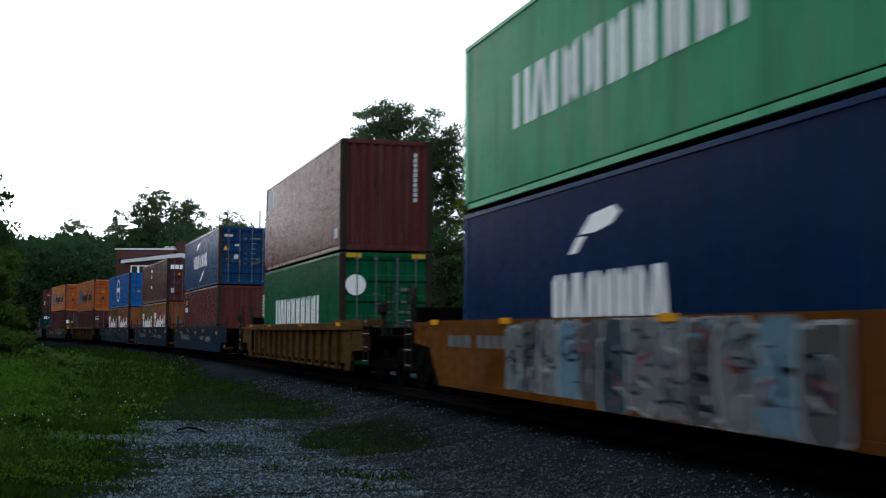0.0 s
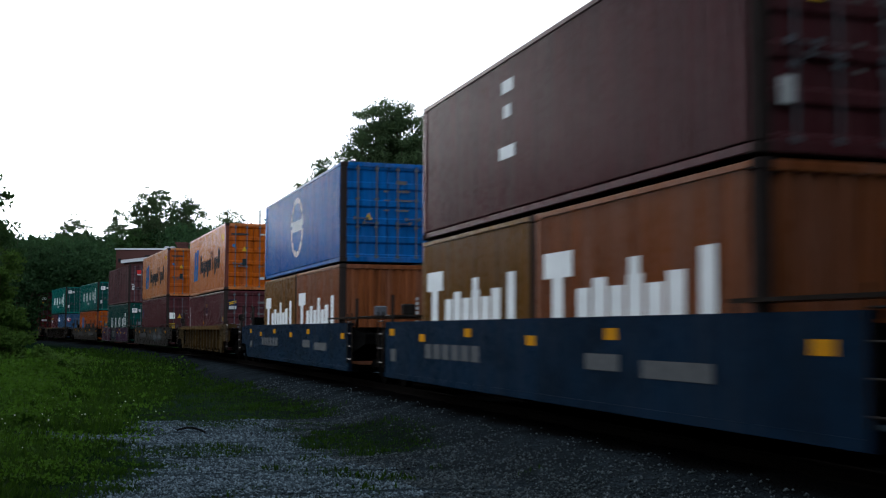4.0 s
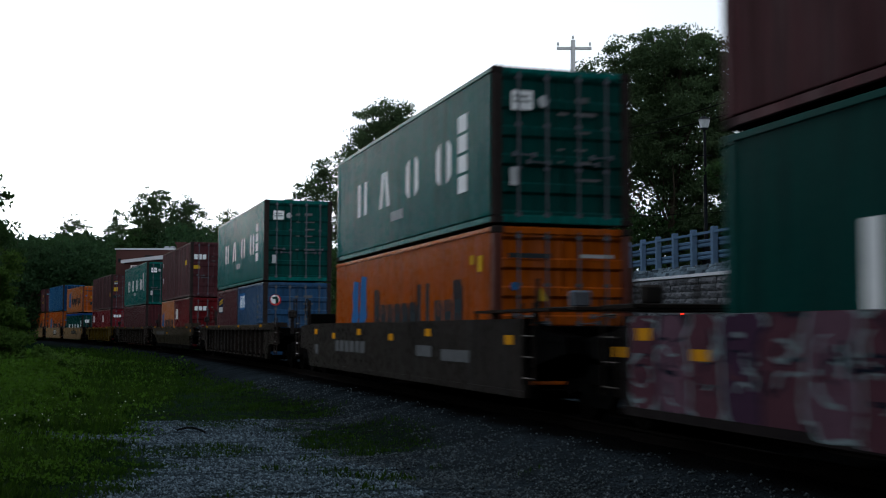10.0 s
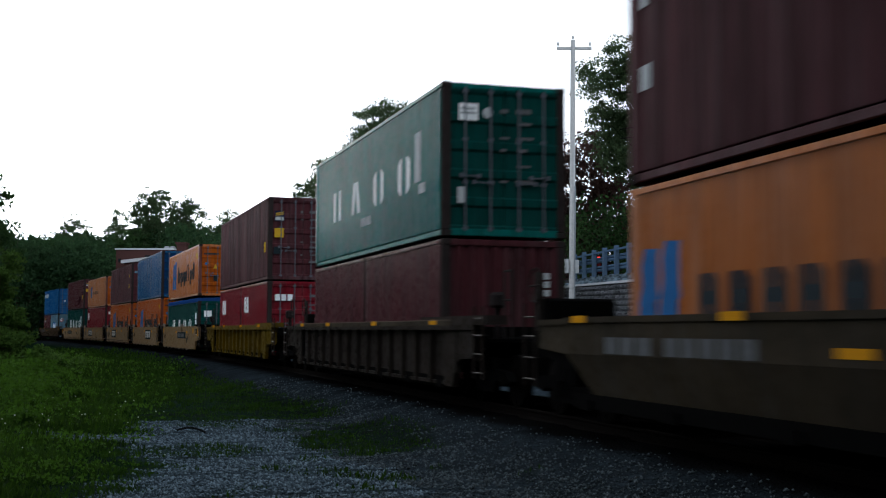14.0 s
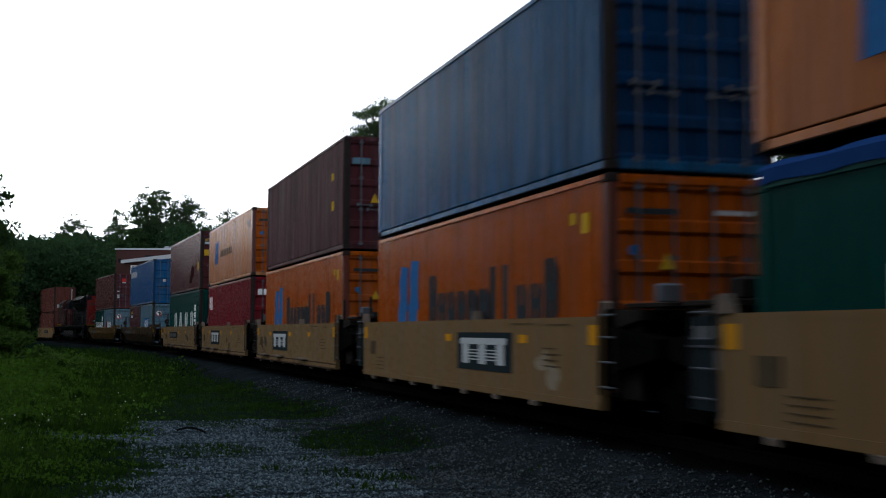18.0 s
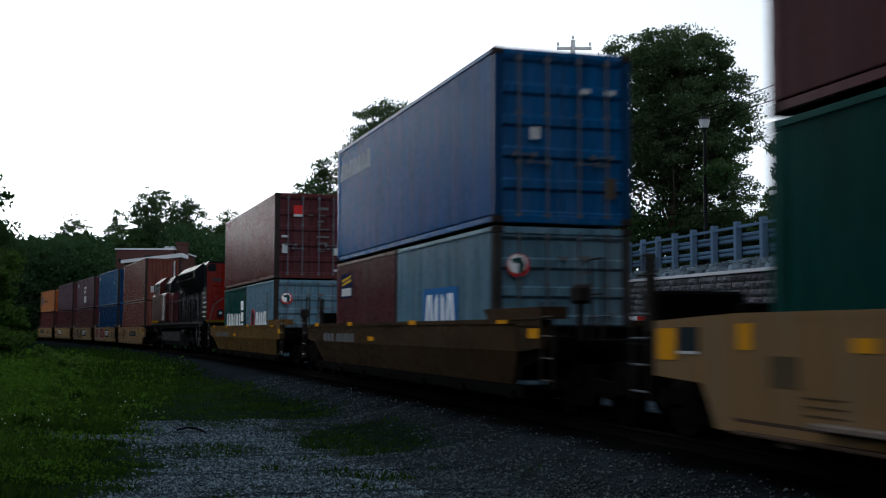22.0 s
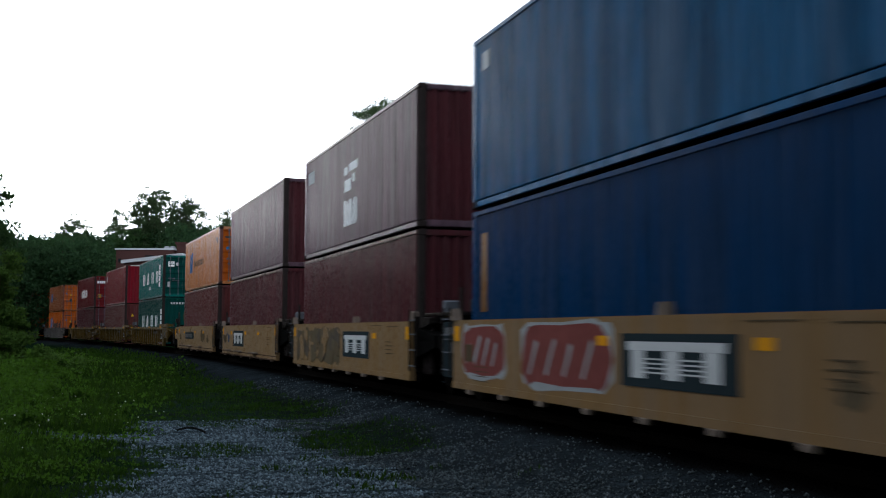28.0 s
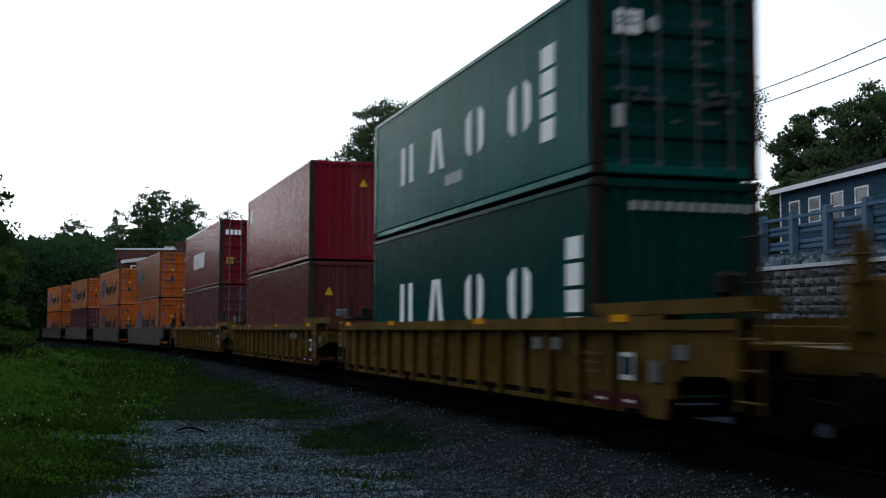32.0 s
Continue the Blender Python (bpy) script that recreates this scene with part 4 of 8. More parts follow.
# units joined to the one behind by a shared truck
JOINED = {2, 3, 6, 7, 13, 14, 15, 16, 20, 21, 22, 23, 25, 26, 28, 29, 30, 31}
WELLS = []
for i, (kind, colour, hp, label) in enumerate(CARS):
    s = PLACES[i]
    gap_f = s - PLACES[i - 1] if i and i != 20 else 22.0
    gap_r = PLACES[i + 1] - s if i + 1 < len(PLACES) and i != 19 else 22.0

    def reach(gap, neighbour):
        h2 = CARS[neighbour][2] if 0 <= neighbour < len(CARS) else hp
        return hp + (gap - hp - h2) / 2
    jf, jr = i - 1 in JOINED, i in JOINED
    front, rear = reach(gap_f, i - 1 if i != 20 else 20), reach(gap_r, i + 1 if i != 19 else 19)
    ft = None if jf else front - 1.75
    rt = -rear if jr else -(rear - 1.75)
    car = well_car(kind, colour, label, hp, front - (0.05 if jf else 0.55), rear - (0.05 if jr else 0.55), ft, rt, i)
    for end, shared, r in ((1, jf, front), (-1, jr, rear)):
        if not shared:
            part("coupler", cached("coupler", coupler), "steel", car, m=pose(0, end * (r - 0.42), 0, 0, 0, 0 if end > 0 else 180))
    if not jf:
        far = min(2.6, front - hp - 0.75)
        part("brake_wheel", cached("brake", brake_stand), colour if colour == "car_olive" else "car_brown", car, "dark brown brake wheel on its stand", m=pose(0.55, hp + far, 0.18))
        part("brake_cabinet", cached("brake_cabinet", lambda: soft_box(-0.75, 0.45, -0.35, 0.3, 0.95, 1.75, 0.04)), colour if colour == "car_olive" else "steel", car, "grimy brake gear cabinet", m=pose(0, hp + far, 0))
        part("valve_box", cached("valve_box", lambda: joined(soft_box(-0.12, 0.12, -0.16, 0.16, 1.62, 1.90, 0.05), boxes((-0.04, 0.04, -0.04, 0.04, 1.05, 1.65)))), "car_dark", car, "dark grimy valve box", m=pose(0.6, hp + 0.35, 0))
        part("stanchion", cached("stanchions", stanchions), "car_brown", car, m=pose(-0.7, hp + 0.9, 0))
    # gear over the ends: crossover plates, posts, and the slate panel of the tan cars
    for end, shared in ((1, jf), (-1, jr)):
        turn = pose(0, 0, 0) if end > 0 else pose(0, 0, 0, 0, 0, 180)
        if shared:
            part("crossover_plate", cached("crossover", lambda: soft_box(-1.22, 1.22, 0.15, 1.25, 1.50, 1.56, 0.01)), "car_black", car, m=turn @ pose(0, hp, 0))
            for sx in (1, -1):
                part("end_post", cached("end_post", lambda: tube((0, 0.10, 1.0), (0, 0.10, 1.98), 0.035, n=8)), "car_brown", car, m=turn @ pose(sx * 1.28, hp, 0))
            part("hand_valve", cached("hand_valve", lambda: soft_box(-0.14, 0.14, -0.10, 0.10, 1.56, 1.80, 0.03)), "rod" if end > 0 else "car_brown", car, m=turn @ pose(0.82 * end, hp + 0.55, 0))
            if kind == "tan" and end < 0:
                part("end_panel", boxes((SIDE_X - 0.12, SIDE_X - 0.04, -hp - 0.72, -hp - 0.02, 0.42, 1.38)), "mark_slate", car, "dark slate end panel with a pale bar")
                part("panel_bar", boxes((SIDE_X - 0.04, SIDE_X - 0.034, -hp - 0.62, -hp - 0.10, 1.16, 1.28)), "stencil_dim", car)
                part("panel_ledge", boxes((SIDE_X - 0.14, SIDE_X - 0.02, -hp - 0.72, -hp - 0.02, 1.06, 1.085)), "rod", car)
                part("panel_tag", boxes((SIDE_X - 0.04, SIDE_X - 0.034, -hp - 0.20, -hp - 0.04, 0.84, 1.03)), "stencil_dim", car, "small pale tag")
            if kind == "tan":
                if end > 0:
                    part("end_plate", cached("end_plate", lambda: soft_box(SIDE_X - 0.32, SIDE_X - 0.24, 0.03, 0.62, 0.40, 1.40, 0.01)), "car_dark", car, "dark end plate behind the ladder", m=pose(0, hp, 0))
                part("end_bolster", cached("end_bolster", lambda: prism([(0.12, 1.26), (0.75, 1.36), (0.75, 1.46), (0.12, 1.49)], -1.30, 1.30, "x")), "car_brown", car, "dark brown end bolster", m=turn @ pose(0, hp, 0))
                for sx in (1, -1):
                    part("corner_block", cached("corner_block", lambda: prism([(-0.22, SIDE_TOP), (0.02, SIDE_TOP), (0.0, SIDE_TOP + 0.17), (-0.10, SIDE_TOP + 0.20)], -0.10, 0.03, "x")), "pale_clip", car, "worn pale corner block", m=turn @ pose(sx * (SIDE_X - 0.06), hp, 0))
                    part("bolster_pad", cached("bolster_pad", lambda: soft_box(-0.12, 0.12, 0.55, 0.8, 1.36, 1.485, 0.02)), "pale_clip", car, "worn pale pad", m=turn @ pose(sx * 0.75, hp, 0))
    car["hp"] = hp
    WELLS.append(car)
    MOVERS.append((car, s, 7.2, 0.0, 0.0))


def load(i, label, colour, level="top", height=HC, L=L40, y=0.0, doors=True, z=None, **kw):
    """A container set on unit i: at the bottom of its well, or on top of the one below, whose height is z."""
    ob = container(label, colour, L, height, doors, **kw)
    MOVERS.append((ob, PLACES[i], 7.2, 0.0, FLOOR if level == "low" else FLOOR + z + 0.045, y))
    return ob


def bars(ob, n, p, z, w, h, gap, material="white", seed=0, face="side", stroke=0.30, label=""):
    word(ob, p, z, n, w, h, gap, material, seed, face)


def green_shipper(i, level, z=None, height=HC, doors=True, bottom=False, label="dark green container with pale brand lettering along its side"):
    """Green boxes with four spaced letters, an upright striped bar behind the front post, and a white plate on the door."""
    # upper boxes get a lighter side green in place of extra sky light
    c = load(i, label, "sea_green" if level == "top" else "dark_green", level, height, z=z, doors=doors, shaded_end="dark_green")
    zz = 0.95 if height == STD else 1.06
    for k, p in enumerate((2.32, 4.45, 6.72, 8.9)):
        word(c, p, zz, 1, 0.92, 0.78, 0, "white", "0122"[k])
    if i != 11:
        b0 = {25: 11.2 if bottom else 10.28}.get(i, 10.25)
        marks(c, [(b0, zz - 0.28 + k * 0.36, b0 + 0.5, zz + 0.02 + k * 0.36) for k in range(4)], "white", "striped_bar")
    else:
        marks(c, [(10.2, 1.2, 10.6, 2.2), (10.5, 0.95, 10.9, 1.15)], "grey_white", "worn_bar")
    if not bottom:
        marks(c, [(5.5 + 0.2 * k, zz - 0.36, 5.64 + 0.2 * k, zz - 0.16) for k in range(5)], "grey_white", "side_stencil")
    if doors:
        marks(c, [(0.30, height - 0.72, 0.68, height - 0.40)], "white", "door_plate", "front")
        marks(c, [(0.34, height - 0.60, 0.64, height - 0.56), (0.34, height - 0.52, 0.60, height - 0.48)], "mark_dark", "door_plate_line", "front")
        slanted(c, [disc(0.87, height - 0.56, 0.10)], "grey_white", "door_sticker", "front")
        marks(c, [(0.28, 0.62, 0.44, 0.92)], "grey_white", "door_panel_sticker", "front")
        data_block(c, i + 40)
    else:
        marks(c, [(0.5 + 0.17 * k, height - 0.42, 0.60 + 0.17 * k, height - 0.30) for k in range(11)], "grey_white", "stencil_bar", "front")
    return c


def anchor_emblem(c, p, z, s=1.0):
    """A blue emblem of two leaning blocks."""
    for shift, k in ((0.0, 0.0), (0.72, 0.08)):
        q = [(0.0, 0.0), (0.56, 0.02), (0.60, 0.5), (0.72, 0.56), (0.66, 0.72), (0.66, 1.10), (0.70, 1.30), (0.24, 1.34), (0.10, 1.05), (0.16, 0.75), (0.04, 0.55)]
        slanted(c, [[(p + (a + shift) * s, z + (b + k * (b > 0.6)) * s) for a, b in q]], "mark_blue")


def orange_shipper(i, level, z=None, height=HC, colour="orange", big=True, doors=True, L=L40, y=0.0, label="orange container with a blue emblem and dark lettering"):
    c = load(i, label, colour, level, height, L, y, doors, z=z, shaded_end="deep_orange", post="rust_brown")
    low = 0.55 if height == STD else 0.68
    if L > 7:
        if big:
            anchor_emblem(c, 1.72, low + 0.02, 1.12)
            for k in range(11):
                tall = k in (0, 6, 7, 10)
                drop = 0.24 if k in (2, 4, 8) else 0
                word(c, 4.06 + k * 0.595, low + 0.34 - drop, 1, 0.24 if k in (6, 7) else 0.50, (0.90 if tall else 0.56) + drop, 0, "mark_dark", "0232203232"[k % 10])
        else:
            anchor_emblem(c, 1.88, 0.90 if height == STD else 1.1, 0.74)
            bars(c, 7, 3.6, 1.16 if height == STD else 1.34, 0.30, 0.30, 0.20, "mark_worn", i)
        marks(c, [(10.95, height - 0.58, 11.12, height - 0.42), (11.35, height - 0.72, 11.58, height - 0.45)], "mark_yellow" if big else "stencil_dim", "side_sticker")
    else:
        anchor_emblem(c, 0.2, 0.85, 0.75)
        bars(c, 6, 1.7, 1.0, 0.42, 0.50, 0.22, "mark_dark", i)
    if doors:
        marks(c, [(0.25, height - 0.52, 1.0, height - 0.44)], "mark_dark", "stencil_bar", "front")
        slanted(c, [[(0.72, height - 1.22), (0.94, height - 1.22), (0.83, height - 1.0)]], "mark_yellow", "warning_sticker", "front")
        slanted(c, [disc(0.36, height - 0.98, 0.07)], "mark_blue", "door_sticker", "front")
        marks(c, [(0.74, height - 1.85, 0.92, height - 1.55)], "mark_slate", "data_plate", "front")
        marks(c, [(1.5, height - 0.50, 2.1, height - 0.44), (1.48, 0.45, 1.72, 0.56), (2.0, 0.24, 2.2, 0.30)], "grey_white", "stencil_bar", "front")
    return c


def door_lettering(c, n, seed, material="white", p0=0.25, w=0.17, h=0.22):
    bars(c, n, p0, c["high"] - 0.68, w, h, 0.05, material, seed, "front", 0.36)
    data_block(c, seed)
    marks(c, [(0.32, 0.80, 0.55, 1.10)], "mark_slate", "data_plate", "front")


def wave_logo(c, p, z, w=1.2, h=0.8, face="side"):
    """A blue and yellow sign with three wave bands."""
    marks(c, [(p, z, p + w, z + h)], "mark_navy", "sign", face)

    def band(a, b):
        return [(p + 0.1 * w, z + a * h), (p + 0.9 * w, z + (a + 0.16) * h), (p + 0.9 * w, z + (b + 0.16) * h), (p + 0.1 * w, z + b * h)]
    c2 = slanted(c, [band(0.50, 0.60), band(0.66, 0.76)], "mark_yellow", "sign_band", face)
    c3 = marks(c, [(p + 0.08 * w, z + 0.08 * h, p + 0.92 * w, z + 0.40 * h)], "grey_white", "sign_panel", face)
    for o in (c2, c3):
        o.location = (0.004, 0, 0) if face == "side" else (0, 0.004, 0)


def round_sticker(c, p=0.42, z=1.95):
    """A round white, green and red door sticker."""
    a = slanted(c, [disc(p, z, 0.20)], "mark_red", "door_sticker", "front")
    b = slanted(c, [disc(p - 0.015, z + 0.025, 0.16)], "white", "sticker_field", "front")
    d = slanted(c, [[(p - 0.13, z + 0.10), (p + 0.06, z + 0.13), (p + 0.12, z + 0.02), (p + 0.08, z - 0.12), (p - 0.01, z - 0.12), (p + 0.02, z + 0.02), (p - 0.10, z + 0.04)]], "dark_green", "sticker_figure", "front")
    b.location, d.location = (0, 0.004, 0), (0, 0.007, 0)


# unit 0
c = load(0, "dark navy container with a white logo and bold white lettering", "navy", "low")
bars(c, 6, 4.16, 1.0, 0.50, 0.66, 0.10, "white", "212221")
slanted(c, [[(4.75, 1.92), (5.0, 1.92), (5.3, 2.12), (5.05, 2.14)], [(5.1, 2.16), (5.6, 2.16), (6.1, 2.22), (6.4, 2.36), (6.2, 2.46), (5.5, 2.40)]], "white", "emblem")
c = load(0, "bright green container with bold white lettering", "pale_green", "top", z=HC)
bars(c, 9, 2.55, 1.06, 0.66, 0.84, 0.11, "white", "013233330")
# unit 1
c = load(1, "bright green container with white shapes and a round door emblem", "grass_green", "low")
bars(c, 9, 2.42, 1.03, 0.67, 0.83, 0.115, "white", "013233330")
slanted(c, [disc(0.40, 2.05, 0.27, 18)], "white", "round_emblem", "front")
data_block(c, 5, 8, 1.55, 1.9)
marks(c, [(0.15, HC - 0.14, 0.55, HC - 0.03), (1.9, HC - 0.14, 2.25, HC - 0.03)], "mark_yellow", "warning_stripe", "front")
c = load(1, "faded dark red container with a plain front wall", "oxide_red", "top", z=HC, doors=False)
marks(c, [(1.92, 1.30 + k * 0.13, 2.02, 1.40 + k * 0.13) for k in range(10)], "grey_white", "stencil_bar", "front")
marks(c, [(0.40, 2.1, 1.5, 2.65)], "grey_white", "side_plate")
marks(c, [(11.3, 0.35, 11.7, 0.6)], "grey_white", "side_sticker")
# unit 2
c = load(2, "dark red container with a plain front wall and a small sign", "oxide_red", "low", doors=False)
marks(c, [(2.02, 1.25 + k * 0.14, 2.12, 1.35 + k * 0.14) for k in range(9)], "grey_white", "stencil_bar", "front")
wave_logo(c, 0.40, 1.75, 1.3, 0.78)
c = load(2, "slate navy container with a white emblem and lettering", "slate_navy", "top", STD, z=HC, shaded_end="deep_blue")
bars(c, 3, 3.68, 1.02, 0.62, 0.64, 0.09, "white", "211")
bars(c, 3, 6.1, 1.02, 0.68, 0.64, 0.10, "white", "221")
slanted(c, [[(5.85, 0.34), (6.2, 0.36), (7.2, 0.70), (7.3, 0.84), (6.6, 0.66)], [(4.6, 1.95), (4.9, 2.0), (6.1, 2.28), (5.2, 2.22)]], "white", "emblem")
data_block(c, 8)
marks(c, [(0.25, 2.15, 0.62, 2.25), (0.72, 1.72, 0.92, 1.82)], "grey_white", "stencil_bar", "front")
slanted(c, [[(0.2, 1.55), (0.4, 1.55), (0.3, 1.75)]], "mark_yellow", "warning_sticker", "front")
slanted(c, [disc(0.78, 1.25, 0.11)], "grey_white", "door_sticker", "front")
marks(c, [(0.25, 1.08, 0.45, 1.35)], "mark_slate", "data_plate", "front")
# units 3 and 4: pairs of short boxes below
for i, colours in ((3, ("tan", "terracotta")), (4, ("tan", "terracotta"))):
    for k, col in enumerate(colours):
        c = load(i, ("tan" if k == 0 else "terracotta brown") + " short container with heavy white lettering low on its side", col, "low", STD, L20, -3.06 if k == 0 else 3.06, doors=False)
        marks(c, [(0.62, 1.0, 1.02, 1.62), (0.3, 1.62, 1.35, 1.98)] + [(1.5 + q * 0.52, 1.0, 1.92 + q * 0.52, 1.45 + 0.12 * (q % 2)) for q in range(6)] + [(3.1, 1.5, 3.4, 1.78), (4.85, 1.0, 5.2, 1.8)], "white", "white_shape")
        marks(c, [(2.0, 0.95 + q * 0.12, 2.08, 1.03 + q * 0.12) for q in range(7)], "grey_white", "stencil_bar", "front")
c = load(3, "brown-maroon container with white letters on its door", "maroon", "top", STD, z=STD)
bars(c, 3, 0.20, STD - 0.66, 0.22, 0.26, 0.05, "white", 31, "front", 0.36)
data_block(c, 9)
marks(c, [(4.6, 2.0, 5.1, 2.2), (4.7, 1.6, 5.0, 1.8), (4.5, 0.95, 5.2, 1.15)], "white", "side_stencil")
marks(c, [(0.24, 0.5, 0.45, 0.78)], "grey_white", "data_plate", "front")
slanted(c, [[(0.62, STD - 1.02), (0.82, STD - 1.02), (0.72, STD - 0.85)]], "mark_yellow", "warning_sticker", "front")
c = load(4, "bright blue container with a round white emblem on its side", "sky_blue", "top", STD, z=STD)
slanted(c, [[(5.95 + 1.0 * math.cos(a) * q, 1.38 + 0.92 * math.sin(a) * q) for a, q in ((t, 1), (t + 0.42, 1), (t + 0.42, 0.82), (t, 0.82))] for t in np.arange(12) * 0.5236], "white", "round_emblem")
bars(c, 5, 5.2, 1.25, 0.26, 0.34, 0.06, "white", 33)
marks(c, [(0.34, 0.75 + q * 0.16, 0.52, 0.86 + q * 0.16) for q in range(9)], "stencil_dim", "stencil_column")
data_block(c, 10, 4)
slanted(c, [[(0.62, STD - 1.5), (0.82, STD - 1.5), (0.72, STD - 1.3)]], "mark_yellow", "warning_sticker", "front")
# unit 5
for k in (0, 1):
    c = load(5, "dark maroon short container with a small blue and yellow sign", "maroon", "low", STD, L20, -3.06 if k == 0 else 3.06)
    if k == 0:
        marks(c, [(5.55, 1.15, 5.68, 1.3)], "mark_orange", "side_sticker")
        marks(c, [(5.56, 0.85, 5.66, 0.96)], "grey_white", "side_sticker")
        marks(c, [(0.45, 0.9 + q * 0.2, 0.6, 1.05 + q * 0.2) for q in range(6)], "grey_white", "stencil_column")
    else:
        marks(c, [(0.42, 1.62, 0.68, 2.16)], "mark_navy", "side_sign")
        slanted(c, [[(0.45, 1.92), (0.65, 1.99), (0.65, 2.05), (0.45, 1.98)], [(0.45, 2.03), (0.65, 2.09), (0.65, 2.13), (0.45, 2.09)]], "mark_yellow", "side_sign_band").location = (0.004, 0, 0)
        marks(c, [(0.42, 1.58, 0.68, 1.65)], "grey_white", "side_sign_edge").location = (0.004, 0, 0)
        marks(c, [(5.16, 0.55 + 0.17 * q, 5.34, 0.67 + 0.17 * q) for q in range(9)], "stencil_dim", "stencil_column")
        marks(c, [(5.48, 1.28, 5.64, 1.46)], "mark_yellow", "side_sticker")
        marks(c, [(5.47, 0.82, 5.65, 1.02)], "grey_white", "side_sticker")
        wave_logo(c, 0.17, 1.75, 0.38, 0.45, "front")
        data_block(c, 12, 5)
orange_shipper(5, "top", STD)
# unit 6
c = load(6, "dark maroon container with white and yellow stickers on its doors", "maroon", "low")
marks(c, [(0.18, 1.55, 0.50, 1.92)], "white", "door_plate", "front")
slanted(c, [[(0.66, 1.60), (0.90, 1.60), (0.78, 1.84)]], "mark_yellow", "warning_sticker", "front")
marks(c, [(0.20, 0.95, 0.50, 1.28)], "mark_yellow", "door_label", "front")
slanted(c, [disc(1.38, 1.65, 0.08)], "grey_white", "door_sticker", "front")
data_block(c, 13, 7)
marks(c, [(0.5, 1.7, 0.72, 2.2)], "mark_blue", "side_sign")
orange_shipper(6, "top", HC, colour="faded_orange", label="faded orange container with a blue emblem and worn lettering")
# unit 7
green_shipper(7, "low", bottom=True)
c = load(7, "faded plum-brown container with a red door label", "plum", "top", z=HC)
marks(c, [(0.60, HC - 0.72, 0.90, HC - 0.42)], "mark_red", "door_label", "front")
marks(c, [(0.60, HC - 0.80, 0.90, HC - 0.72), (0.22, 1.35, 0.40, 1.42), (0.25, 0.98, 0.42, 1.28), (2.0, 0.95, 2.16, 1.20)], "grey_white", "door_sticker", "front")
data_block(c, 14, 7)
# unit 8
orange_shipper(8, "low", height=STD, colour="deep_orange")
green_shipper(8, "top", STD, STD, label="dark green container with a loose pale sheet on its door")
# unit 9
c = load(9, "dark maroon short container with a painted sign", "maroon", "low", STD, L20, -3.06)
wave_logo(c, 0.45, 1.62, 1.35, 0.66)
c = load(9, "mid-blue short container with a blue and white emblem", "mid_blue", "low", STD, L20, 3.06)
marks(c, [(0.45, 1.68, 1.8, 2.32)], "mark_blue", "sign")
word(c, 0.55, 1.76, 3, 0.34, 0.46, 0.07, "white", "121")
marks(c, [(4.55, 2.06 - 0.19 * k, 4.85, 2.16 - 0.19 * k) for k in range(5)], "stencil_dim", "side_stencil")
round_sticker(c)
data_block(c, 16, 4)
green_shipper(9, "top", STD)
# unit 10
orange_shipper(10, "low", height=STD, L=L20, y=-3.06)
c = load(10, "bright red short container with white lettering", "bright_red", "low", STD, L20, 3.06)
word(c, 0.45, 1.48, 2, 0.42, 0.58, 0.08, "white", "01")
door_lettering(c, 3, 42)
c = load(10, "weathered plum container with white lowercase lettering on its door", "plum", "top", z=STD, shaded_end="maroon")
bars(c, 3, 0.18, HC - 0.92, 0.18, 0.26, 0.04, "white", 43, "front", 0.38)
marks(c, [(0.16, HC - 1.42, 0.50, HC - 1.24), (2.0, HC - 1.85, 2.15, HC - 1.76)], "mark_yellow", "door_label", "front")
data_block(c, 17, 7)
marks(c, [(10.0, 1.75, 10.6, 2.0)], "mark_yellow", "side_sticker")
marks(c, [(0.3, 1.1, 0.55, 1.4), (0.3, 2.1, 0.5, 2.3)], "grey_white", "side_plate")
# unit 11
for k in (0, 1):
    c = load(11, "dark maroon short container, plain and grimy", "maroon", "low", STD, L20, -3.06 if k == 0 else 3.06, doors=False)
    marks(c, [(2.0, 0.9 + q * 0.16, 2.12, 1.02 + q * 0.16) for q in range(7)], "grey_white", "stencil_bar", "front")
green_shipper(11, "top", STD)
# unit 12
for k in (0, 1):
    c = load(12, "crimson red short container with a white letter block", "crimson", "low", STD, L20, -3.06 if k == 0 else 3.06)
    word(c, 0.75, 1.54, 2, 0.46, 0.6, 0.08, "white", "21")
    door_lettering(c, 3, 45 + k)
c = load(12, "dull plum container with yellow and blue door labels", "plum", "top", z=STD, shaded_end="maroon")
wave_logo(c, 0.20, HC - 0.85, 0.34, 0.36, "front")
marks(c, [(0.20, HC - 1.42, 0.52, HC - 1.10)], "mark_yellow", "door_label", "front")
marks(c, [(0.18, HC - 2.0, 0.42, HC - 1.75)], "mark_slate", "data_plate", "front")
data_block(c, 18, 8)
marks(c, [(11.2, 1.0, 11.5, 1.35)], "mark_yellow", "side_sticker")
# unit 13: an open-topped box under a blue sheet
c = load(13, "dark green open-top container under a bright blue tarpaulin", "dark_green", "low", STD - 0.25)
for k, p in enumerate((2.1, 4.55, 6.75, 8.8)):
    word(c, p, 0.72, 1, 0.92, 0.72, 0, "white", "0122"[k])
marks(c, [(11.1, 0.75 + k * 0.34, 11.58, 1.05 + k * 0.34) for k in range(3)], "white", "striped_bar")
marks(c, [(0.30, 1.55, 0.68, 1.85)], "white", "door_plate", "front")
MAT["tarp"] = plain("blue_tarpaulin", (0.014, 0.048, 0.16), 0.45, vary=0.35, scale=4)


